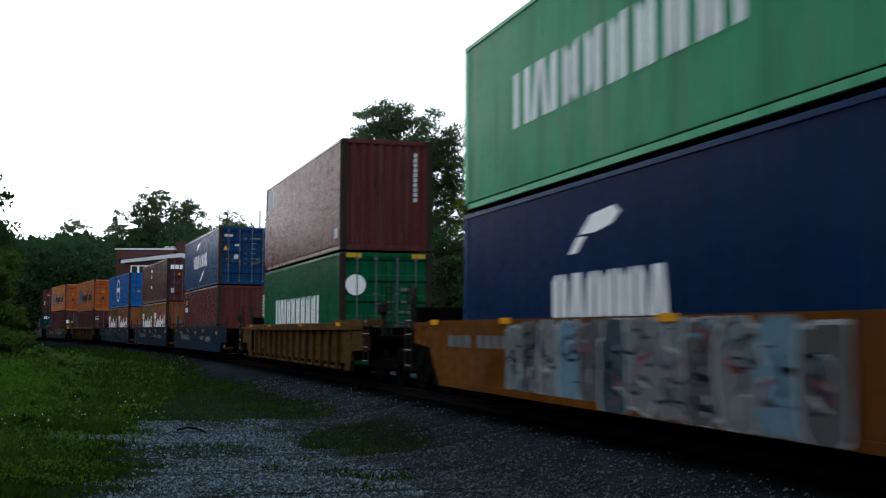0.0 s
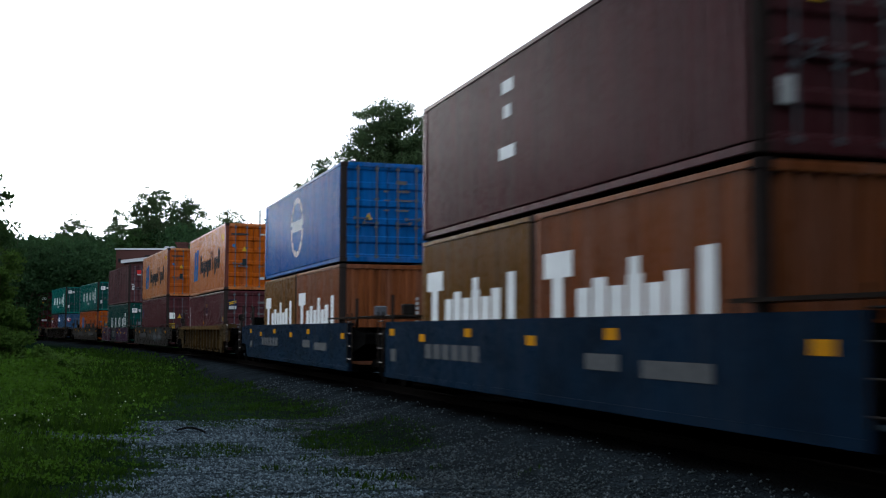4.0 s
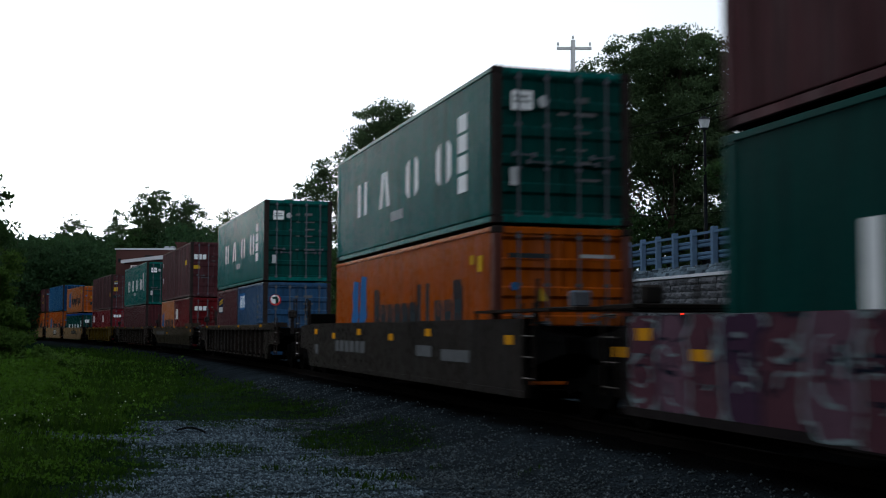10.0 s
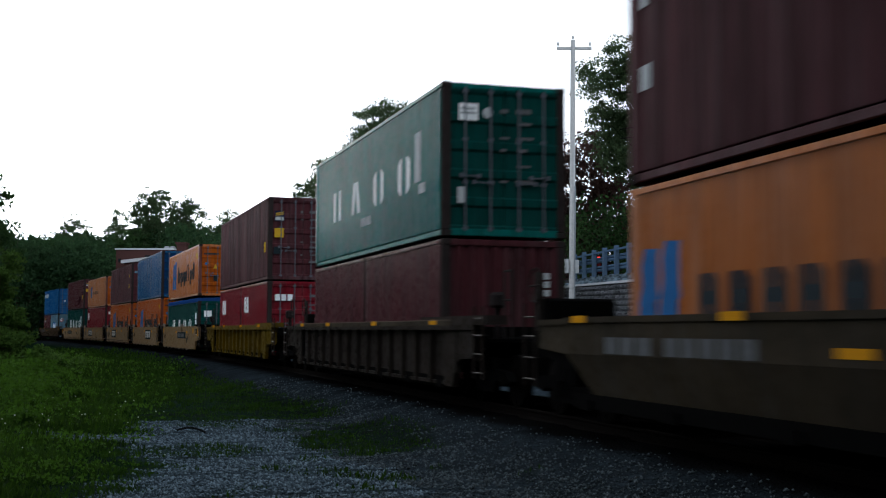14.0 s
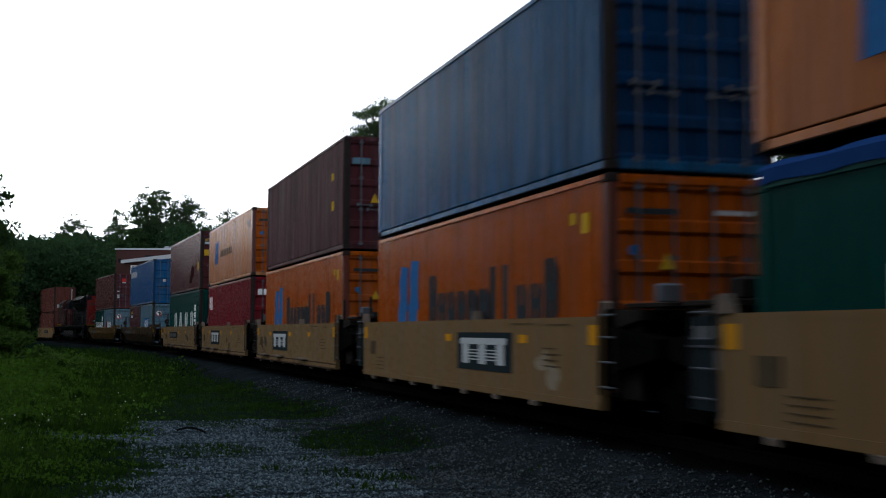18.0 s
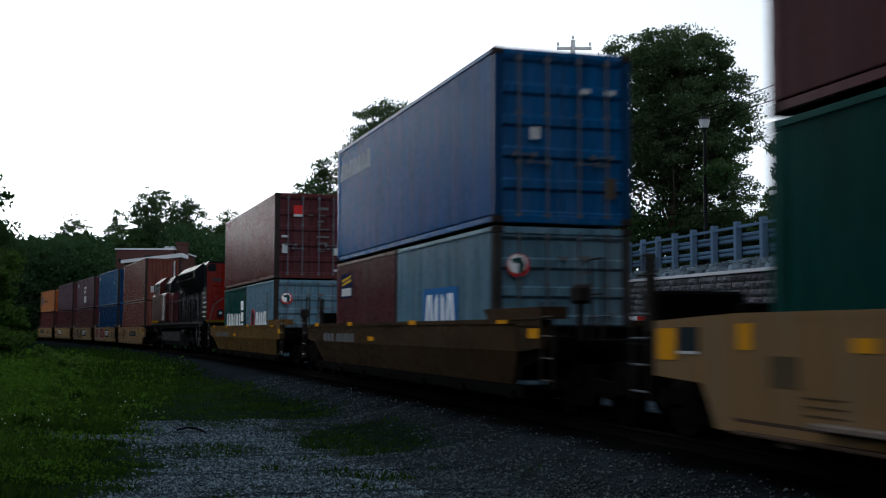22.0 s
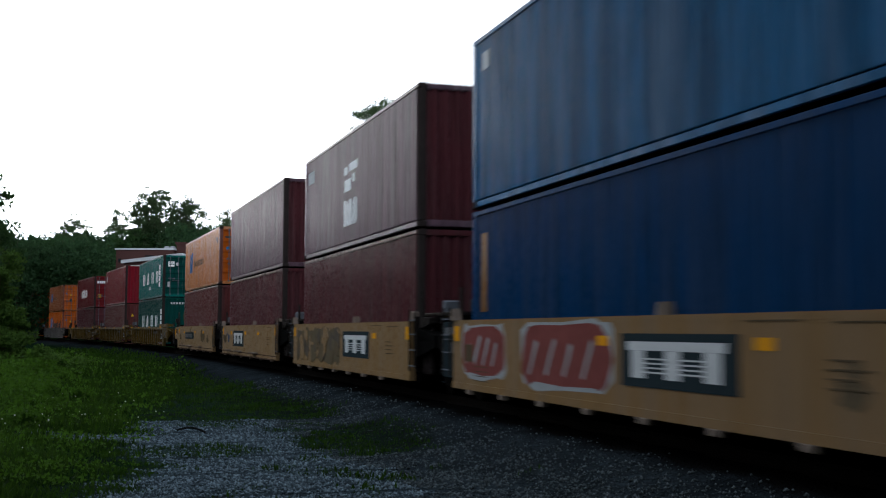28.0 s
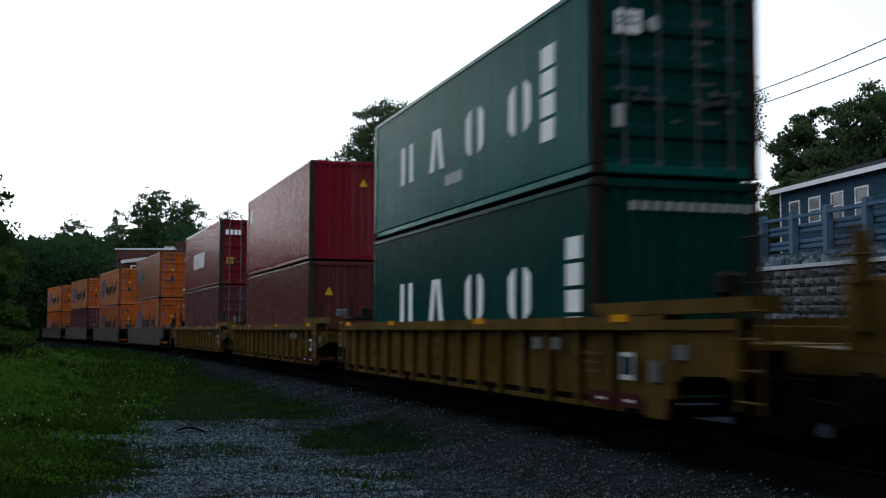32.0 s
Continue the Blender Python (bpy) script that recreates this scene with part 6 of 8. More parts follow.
def spray_row(i, y0, y1, z0, z1, rim, fills, inner, n, seed):
    """A row of fat overlapping sprayed shapes, each with a pale rim, a filled field and short inner strokes."""
    w, rs, lift = WELLS[i], random.Random(seed), [SIDE_X + 0.003]

    def lay(name, pts, col):
        lift[0] += 0.00022
        part(name, prism([(min(max(p, y0), y1), min(max(q, z0), z1)) for p, q in pts], SIDE_X + 0.001, lift[0], "x"), col, w, "worn spray paint in plain shapes")
    pitch = (y1 - y0) / n
    for k in range(n):
        cy, cz = y0 + (k + 0.5) * pitch, (z0 + z1) / 2 + rs.uniform(-0.06, 0.06)
        wob = [rs.uniform(0.82, 1.12) for _ in range(22)]

        def ring(g):
            pts = []
            for q in range(22):
                t = 6.2832 * q / 22
                u, v = math.copysign(abs(math.cos(t)) ** 0.6, math.cos(t)), math.copysign(abs(math.sin(t)) ** 0.5, math.sin(t))
                pts.append((cy + u * (pitch * 0.62 - g) * wob[q], cz + v * ((z1 - z0) * 0.56 - g) * wob[(q * 3) % 22]))
            return pts
        lay("spray_rim", ring(0.0), rim[k % len(rim)])
        lay("spray_field", ring(0.05), fills[k % len(fills)])
        for _ in range(11):
            a0, b0, r, t0 = cy + rs.uniform(-0.34, 0.34) * pitch, cz + rs.uniform(-0.32, 0.32) * (z1 - z0), rs.uniform(0.06, 0.22), rs.uniform(0, 6.28)
            arc, wd = [t0 + rs.uniform(1.2, 3.0) * q / 7 for q in range(8)], rs.uniform(0.02, 0.055)
            lay("spray_stroke", [(a0 + (r + wd) * 1.3 * math.cos(t), b0 + (r + wd) * math.sin(t)) for t in arc] + [(a0 + r * 1.3 * math.cos(t), b0 + r * math.sin(t)) for t in arc[::-1]], inner[(k + _) % len(inner)])


MAT["spray_mist"] = plain("pale_grey_spray", (0.125, 0.132, 0.137), 0.7, vary=0.45)
MAT["spray_rose"] = plain("faded_rose_spray", (0.080, 0.034, 0.044), 0.7, vary=0.35)
MAT["spray_ink"] = plain("dark_navy_spray", (0.012, 0.014, 0.022), 0.7, vary=0.35)
MAT["spray_mint"] = plain("pale_mint_rim_spray", (0.17, 0.21, 0.22), 0.7, vary=0.3)
MAT["spray_plum"] = plain("dull_plum_spray", (0.050, 0.026, 0.046), 0.7, vary=0.4)
spray_row(0, -3.2, 5.3, 0.27, 1.38, ["spray_white", "spray_mist", "spray_white"], ["spray_mist", "spray_grey", "spray_mist", "spray_blue", "spray_grey", "spray_slate", "spray_mist"], ["spray_ink", "spray_ink", "spray_white", "spray_ink", "spray_slate", "spray_red", "spray_ink", "spray_slate", "spray_blue"], 12, 1)
spray_row(7, -7.9, -2.0, 0.28, 1.40, ["spray_mint", "spray_ink", "spray_mint"], ["spray_rose", "spray_pink", "spray_rose", "spray_plum"], ["spray_mint", "spray_ink", "spray_rose", "spray_mint", "spray_ink"], 8, 2)
spray_row(7, 1.2, 8.0, 0.28, 1.40, ["spray_dim", "spray_plum", "spray_pale"], ["spray_plum", "spray_purple", "spray_plum"], ["spray_ink", "spray_pink", "spray_plum", "spray_mint"], 5, 12)
side_marks(WELLS[7], [(-1.55, 0.50, 1.05, 1.22)], "mark_slate", "name_plate", "dark plate with pale bars, half sprayed over")
for b in [(-1.3, 1.02, 0.9, 1.14)] + [(a, 0.62, a + 0.34, 1.02) for a in (-1.2, -0.36, 0.5)] + [(a, 0.70 + 0.08 * k, a + 0.46, 0.725 + 0.08 * k) for k in range(4) for a in (-0.85, 0.0)]:
    part("emblem_bar", boxes(plate(*b, SIDE_X + 0.009)), "number_grey", WELLS[7])
spray(6, 0.5, 6.5, 0.5, 1.3, "car_dark", ["spray_grey", "spray_slate", "spray_teal"], 18, 3)


def spray_panel(i, y0, y1, z0, z1, seed):
    """A red sprayed panel with a pale outline and a few pale strokes."""
    w, rs = WELLS[i], random.Random(seed)

    def rim(g):
        pts = []
        for q in range(20):
            a = 6.2832 * q / 20
            u, v = math.copysign(abs(math.cos(a)) ** 0.4, math.cos(a)), math.copysign(abs(math.sin(a)) ** 0.4, math.sin(a))
            pts.append(((y0 + y1) / 2 + u * ((y1 - y0) / 2 - g) + 0.13 * rs.random(), (z0 + z1) / 2 + v * ((z1 - z0) / 2 - g) + 0.10 * rs.random()))
        return pts
    part("spray_outline", prism(rim(0.0), SIDE_X + 0.002, SIDE_X + 0.0035, "x"), "spray_white", w, "pale outline of worn spray paint")
    part("spray_field", prism(rim(0.06), SIDE_X + 0.002, SIDE_X + 0.0047, "x"), "spray_red", w, "worn red spray paint")
    for k in range(4):
        a, b, h = y0 + (y1 - y0) * (0.12 + 0.2 * k), rs.uniform(0.25, 0.4), rs.uniform(0.05, 0.09)
        part("spray_stroke", prism([(a, z0 + 0.25 + 0.1 * rs.random()), (a + 0.06, z0 + 0.25), (a + b, z0 + 0.25 + b * 1.2), (a + b - h, z0 + 0.3 + b * 1.2)], SIDE_X + 0.002, SIDE_X + 0.006, "x"), "spray_white", w)


spray_panel(21, -5.95, -3.75, 0.42, 1.30, 4)
spray_panel(21, -3.1, 0.1, 0.36, 1.33, 5)
MAT["smear_blue"] = plain("faint_blue_smear", (0.055, 0.072, 0.115), 0.7, vary=0.4)
MAT["pale_smudge"] = plain("pale_scuffed_paint", (0.26, 0.21, 0.15), 0.7, vary=0.3)
MAT["spray_olive"] = plain("dull_olive_spray", (0.0936, 0.0756, 0.049), 0.7, vary=0.4)
MAT["spray_dusk"] = plain("grey_brown_spray", (0.0756, 0.0619, 0.049), 0.7, vary=0.4)
spray(22, -5.8, 0.0, 0.34, 1.34, "spray_olive", ["spray_dusk", "car_tan", "spray_olive", "spray_smudge", "car_tan", "spray_dusk", "spray_smudge"], 64, 5, False)
spray(20, -4.4, -1.2, 0.4, 1.34, "car_tan", ["spray_smudge", "spray_olive", "car_tan"], 16, 6, False)
for i, y, z, col in ((13, 3.9, 0.75, "spray_dusk"), (13, 1.8, 1.15, "spray_smudge"), (14, 4.6, 0.7, "pale_smudge"), (15, -4.9, 0.85, "spray_dusk"), (16, 2.0, 0.7, "spray_smudge"), (17, 3.4, 0.8, "spray_dusk"), (21, 5.2, 0.8, "spray_smudge"), (23, -4.75, 0.95, "smear_blue"), (23, -5.6, 0.8, "spray_dusk"), (24, -1.2, 1.0, "spray_smudge")):
    rs_ = random.Random(i * 7 + int(y * 3))
    for k in range(4):
        cy_, cz_, r_ = y + rs_.uniform(-0.4, 0.4), z + rs_.uniform(-0.14, 0.14), rs_.uniform(0.07, 0.20)
        part("paint_smudge", prism([(cy_ + r_ * 1.5 * rs_.uniform(0.5, 1.2) * math.cos(t), cz_ + r_ * rs_.uniform(0.5, 1.2) * math.sin(t)) for t in np.arange(10) * 0.6283], SIDE_X + 0.001, SIDE_X + 0.0025 + 0.0004 * k, "x"), col, WELLS[i], "faint smudge of old paint")
spray(24, 2.2, 4.8, 0.5, 1.3, "car_tan", ["spray_smudge", "spray_olive", "car_tan"], 10, 7, False)
# ---- the locomotive in the middle of the train, long hood first ----
# slat colour is the hood end's red with the grille's shadow mixed in
MAT["loco_slat"] = plain("shaded_red_slat", (0.035, 0.008, 0.007), 0.7, vary=0.3)
MAT["mark_sill"] = plain("worn_yellow_sill", (0.32, 0.15, 0.012), 0.6, vary=0.3)
MAT["lamp_amber"] = plain("small_marker_lamp", (0.9, 0.6, 0.2), 0.4, glow=0.5, glow_colour=(1.0, 0.65, 0.25))
MAT["headlamp"] = plain("headlamp_glass", (0.2448, 0.252, 0.2664), 0.35, vary=0.2)
MAT["pane"] = plain("dark_window_glass", (0.0144, 0.0166, 0.0194), 0.2, vary=0.1)
MAT["pane"].node_tree.nodes["Principled BSDF"].inputs["Specular IOR Level"].default_value = 0.12


def louvre(w, h):
    """One slanting slat: outer edge low, 0.07 m proud."""
    return prism([(0.0, h), (0.07, h * 0.25), (0.07, 0.0), (0.0, h * 0.7)], 0.0, w, "y")


def locomotive():
    ob = thing("locomotive", "dirty black diesel locomotive with a red hood end", "locomotive")
    F, R, H = 10.85, -11.6, 8.86                                  # the deck's ends, the hood's end face
    part("frame", boxes((-1.5, 1.5, R, F, 1.34, 1.66)), "steel", ob)
    part("centre_beam", boxes((-0.5, 0.5, R - 0.3, F + 0.3, 0.75, 1.34)), "steel", ob)
    part("deck_edge", boxes((1.5, 1.508, R, F, 1.52, 1.64)), "loco_grey", ob, "dusty pale deck edge")
    part("deck_stripe", boxes((-1.35, 1.35, F, F + 0.008, 1.58, 1.70)), "car_yellow", ob, "yellow deck edge stripe")
    # long hood, from the cab to the red end
    part("hood", boxes((-0.95, 0.95, -4.0, 7.6, 1.66, 3.95)), "loco_black", ob)
    part("hood_roof", prism([(-0.95, 3.95), (0.95, 3.95), (0.78, 4.36), (-0.78, 4.36)], -4.0, 1.4, "y"), "loco_black", ob)
    flare = [(-0.96, 3.12), (0.96, 3.12), (1.50, 3.80), (1.50, 4.20), (1.12, 4.52), (-1.12, 4.52), (-1.50, 4.20), (-1.50, 3.80)]
    part("radiator_housing", prism(flare, 1.3, 7.75, "y"), "loco_black", ob, "flared black radiator housing")
    for k in range(19):
        part("radiator_slat", cached("rslat", lambda: boxes((1.495, 1.512, 0, 0.18, 3.86, 4.14))), "steel", ob, m=pose(0, 1.5 + k * 0.3, 0))
    section = [(-1.03, 1.66), (1.03, 1.66), (1.05, 3.4), (1.05, 4.44), (0.95, 4.60), (-0.95, 4.60), (-1.05, 4.44), (-1.05, 3.4)]
    part("end_hood", prism(section, 7.2, H - 0.05, "y"), "loco_black", ob)
    end = part("end_face", prism([(x * 0.99, z if z < 4 else z - 0.10) for x, z in section], H - 0.05, H, "y"), "loco_red", ob, "grimy red painted hood end")
    part("end_brow", soft_box(-0.62, 0.10, H, H + 0.03, 4.22, 4.50, 0.01), "loco_black", end, "sooty top of the hood end")
    part("end_corner", prism([(0.62, 4.10), (1.02, 4.10), (1.02, 4.40), (0.80, 4.50), (0.62, 4.44)], H, H + 0.012, "y"), "loco_black", end, "sooty corner of the hood end")
    part("end_corner", prism([(-0.70, 4.44), (-0.80, 4.50), (-1.02, 4.40), (-1.02, 4.10), (-0.86, 4.10)], H, H + 0.012, "y"), "loco_black", end, "sooty corner of the hood end")
    for k in range(6):
        for z0 in (1.98, 2.82):
            part("grille_slat", cached("gslat", lambda: prism([(0.0, 0.05), (0.05, 0.0), (0.05, -0.03), (0.0, 0.0)], -0.45, -0.06, "x")), "loco_slat", end, m=pose(0, H, z0 + k * 0.125))
    part("grille_field", boxes((-0.48, -0.03, H, H + 0.006, 1.92, 3.60)), "loco_red", end)
    part("headlight_housing", soft_box(-0.52, -0.02, H, H + 0.07, 3.86, 4.14, 0.02), "loco_black", end)
    for x in (-0.385, -0.155):
        part("headlight", tube((x, H + 0.06, 4.0), (x, H + 0.10, 4.0), 0.09, n=16), "headlamp", end, "unlit round headlight")
    part("number_bar", boxes((0.32, 0.78, H, H + 0.012, 3.62, 3.76)), "loco_grey", end)
    for z in (2.55, 3.0, 3.35):
        part("hinge_plate", cached("hinge_plate", lambda: soft_box(0.30, 0.70, 0, 0.025, 0, 0.07, 0.008)), "loco_red", end, m=pose(0, H, z))
    part("door_edge", joined(boxes((0.02, 0.05, H, H + 0.02, 1.7, 3.7), (-0.62, -0.59, H, H + 0.02, 1.7, 3.8))), "loco_red", end)
    part("lamp_bracket", soft_box(0.24, 0.50, H, H + 0.10, 1.86, 2.22, 0.03), "loco_black", end)
    part("marker_lamp", tube((0.37, H + 0.10, 2.06), (0.37, H + 0.13, 2.06), 0.07, n=12), "headlamp", end, "small clear lamp, unlit")
    part("marker_lamp", tube((-0.74, H, 2.03), (-0.74, H + 0.05, 2.03), 0.06, n=10), "lamp_amber", end, "small lit amber lamp")
    for k in range(7):
        part("side_louvre", cached("slouvre", lambda: louvre(1.15, 0.22)), "loco_grey", ob, "grey slanted louvre", m=pose(0.99, 7.62, 1.80 + k * 0.235))
    part("louvre_frame", joined(boxes((0.98, 1.03, 7.5, 7.6, 1.7, 3.5), (0.98, 1.03, 8.78, 8.84, 1.7, 3.5), (0.98, 1.03, 7.5, 8.84, 3.46, 3.54))), "loco_grey", ob)
    for k in range(11):
        y = -3.9 + k * 1.0
        part("hood_door", cached("hood_door", lambda: joined(soft_box(0.95, 0.975, 0, 0.90, 1.74, 3.0, 0.012), boxes((0.975, 0.99, 0.76, 0.80, 2.2, 2.4)), boxes((0.975, 0.985, 0.02, 0.05, 1.78, 2.96)))), "loco_black", ob, m=pose(0, y, 0))
    for q in ([(-1.6, 2.3), (-1.3, 2.3), (-1.3, 3.6), (-1.6, 3.6)], [(-1.3, 3.25), (-0.4, 3.25), (-0.4, 3.55), (-1.3, 3.55)], [(-0.1, 2.3), (0.15, 2.3), (0.55, 3.5), (0.3, 3.5)], [(0.7, 2.3), (0.92, 2.3), (0.92, 3.55), (0.7, 3.55)]):
        part("side_emblem", prism(q, 0.95, 0.992, "x"), "loco_grey", ob, "pale worn emblem stroke")
    for k in range(2):
        part("roof_box", soft_box(-0.5, 0.5, -3.2 + k * 2.2, -1.8 + k * 2.2, 4.36, 4.50, 0.03), "loco_black", ob)
    part("exhaust_stack", soft_box(-0.3, 0.3, 0.5, 1.2, 4.36, 4.62, 0.03), "steel", ob)
    part("air_horn", joined(tube((0.3, -4.2, 4.4), (0.3, -4.2, 4.62), 0.02, n=6), tube((0.3, -4.4, 4.62), (0.3, -3.9, 4.62), 0.05, 0.09, n=8)), "galv", ob)
    # cab and equipment cabinets
    for sx in (1, -1):
        part("cabinet", cached(("loco_cabinet", sx), lambda: soft_box(*sorted((sx * 0.95, sx * 1.48)), -11.25, -4.0, 1.68, 3.42, 0.09)), "loco_nose", ob, "dusty dark red cab side")
    part("locker", soft_box(0.95, 1.30, -4.0, -2.1, 1.66, 3.35, 0.02), "maroon", ob, "dull dark red locker")
    for k in range(12):
        part("cabinet_louvre", cached("clouvre", lambda: louvre(0.85, 0.11)), "loco_black", ob, m=pose(1.475, -5.1, 1.78 + k * 0.125))
    for k in range(5):
        part("cabinet_louvre", cached("clouvre2", lambda: louvre(0.5, 0.06)), "loco_black", ob, m=pose(1.475, -9.4, 1.80 + k * 0.11))
    cab = part("cab", prism([(-1.48, 3.40), (1.48, 3.40), (1.48, 4.08), (1.05, 4.45), (-1.05, 4.45), (-1.48, 4.08)], -10.1, -7.0, "y"), "loco_nose", ob)
    part("cab_rear_body", prism([(-1.2, 3.35), (1.2, 3.35), (1.2, 4.0), (0.9, 4.40), (-0.9, 4.40), (-1.2, 4.0)], -7.0, -4.0, "y"), "loco_black", ob)
    for y, w in ((-9.95, 1.1), (-8.6, 1.2)):
        g = part("cab_window", boxes((1.48, 1.492, y, y + w, 3.62, 4.02)), "pane", cab)
        part("window_frame", boxes((1.48, 1.505, y - 0.05, y, 3.57, 4.07), (1.48, 1.505, y + w, y + w + 0.05, 3.57, 4.07), (1.48, 1.505, y, y + w, 4.02, 4.07), (1.48, 1.505, y, y + w, 3.57, 3.62)), "rail_grey", g)
    part("cab_mirror", soft_box(1.52, 1.72, -10.05, -10.0, 3.60, 4.0, 0.01), "grey_white", cab)
    part("short_hood", soft_box(-0.95, 0.95, -11.24, -9.0, 1.66, 3.44, 0.10), "loco_nose", ob, "dull red wide nose")
    part("nose_headlight", joined(soft_box(-0.32, 0.32, -11.30, -11.22, 2.9, 3.2, 0.02)), "loco_black", ob)
    for sx in (1, -1):
        part("sill_stripe", cached(("sill_stripe", sx), lambda: boxes((*sorted((sx * 1.49, sx * 1.512)), -11.25, -7.4, 1.67, 1.79))), "mark_sill", ob, "worn yellow sill stripe")
    # handrails
    for x in (1.46, -1.46):
        part("handrail", joined(tube((x, -4.0, 2.80), (x, 8.3, 2.80), 0.024, n=6), tube((x, 8.3, 2.80), (x, 8.75, 2.68), 0.024, n=6), tube((x, 8.75, 2.68), (x, 8.85, 1.95), 0.024, n=6), tube((x, 8.85, 1.95), (x, 8.6, 1.7), 0.024, n=6), tube((x, 8.6, 1.7), (x, 8.6, 0.6), 0.024, n=6)), "rail_grey", ob, "grey tubular handrail")
        for y in np.arange(-3.6, 8.2, 1.65):
            part("handrail_post", cached("hrpost", lambda: tube((0, 0, 1.64), (0, 0, 2.80), 0.018, n=6)), "loco_black", ob, m=pose(x, float(y), 0))
    for sx in (1, -1):
        part("end_rail", joined(tube((sx * 1.2, F - 0.05, 1.66), (sx * 1.0, F - 0.05, 2.4), 0.022, n=6), tube((sx * 1.0, F - 0.05, 2.4), (sx * 0.62, F - 0.05, 2.72), 0.022, n=6), tube((sx * 0.62, F - 0.05, 2.72), (sx * 0.12, F - 0.05, 2.72), 0.022, n=6), tube((sx * 0.12, F - 0.05, 2.72), (sx * 0.12, F - 0.05, 1.66), 0.02, n=6)), "rail_grey", ob)
        for k in range(4):
            part("step", cached("loco_step", lambda: soft_box(-0.22, 0.22, 0, 0.62, 0, 0.045, 0.008)), "loco_grey", ob, m=pose(sx * 1.3, 9.75, 0.42 + k * 0.33))
        part("step_plate", cached("loco_step_plate", lambda: boxes((-0.22, 0.22, 0, 0.03, 0.40, 1.40))), "steel", ob, m=pose(sx * 1.3, 10.40, 0))
        part("step_edge", cached("loco_step_edge", lambda: tube((0, 0, 0.45), (0, 0, 1.6), 0.022, n=6)), "rail_grey", ob, m=pose(sx * 1.5, 9.72, 0))
    part("pilot_plate", soft_box(-1.45, 1.45, F, F + 0.05, 0.35, 1.50, 0.01), "steel", ob)
    part("coupler", cached("coupler", coupler), "steel", ob, m=pose(0, F + 0.3, 0))
    part("fuel_tank", prism([(-1.40, 0.62), (-1.15, 0.34), (1.15, 0.34), (1.40, 0.62), (1.40, 1.12), (-1.40, 1.12)], -6.2, 1.7, "y"), "loco_grey", ob, "dusty dark fuel tank")
    part("air_tank", tube((1.2, 1.9, 1.1), (1.2, 3.4, 1.1), 0.16, n=12), "loco_black", ob)
    side = [(-2.5, 0.40), (-2.5, 0.75), (-1.2, 0.92), (1.2, 0.92), (2.5, 0.75), (2.5, 0.40), (1.9, 0.50), (1.3, 0.62), (0.5, 0.40), (-0.5, 0.40), (-1.3, 0.62), (-1.9, 0.50)]
    for yc in (6.3, -8.6):
        t = part("truck", joined(*[prism(side, x - 0.08, x + 0.08, "x") for x in (1.06, -1.06)], boxes((-1.1, 1.1, -0.4, 0.4, 0.7, 1.2))), "loco_black", ob, "dark three-axle truck frame", m=pose(0, yc, 0))
        for y in (-1.8, 0, 1.8):
            part("axle_box", cached("axle_box", lambda: tube((1.10, 0, 0.52), (1.26, 0, 0.52), 0.17, n=10)), "steel", t, m=pose(0, y, 0))
        for y in (-0.9, 0.9):
            part("brake_cylinder", cached("brake_cyl", lambda: soft_box(1.12, 1.3, -0.16, 0.16, 0.85, 1.2, 0.03)), "loco_black", t, m=pose(0, y, 0))
        for k, dy in enumerate((-1.8, 0.0, 1.8)):
            WHEELS.append((part("wheelset", cached("big_wheelset", lambda: ([(x, y * 1.2, z * 1.2) for x, y, z in wheel_pair()[0]], wheel_pair()[1])), "wheel", t, m=pose(0, dy, 0.505)), 2 + k))
    return ob


LOCO_PLACE = 398.7
MOVERS.append((locomotive(), LOCO_PLACE, 7.0, 0.0, 0.0))
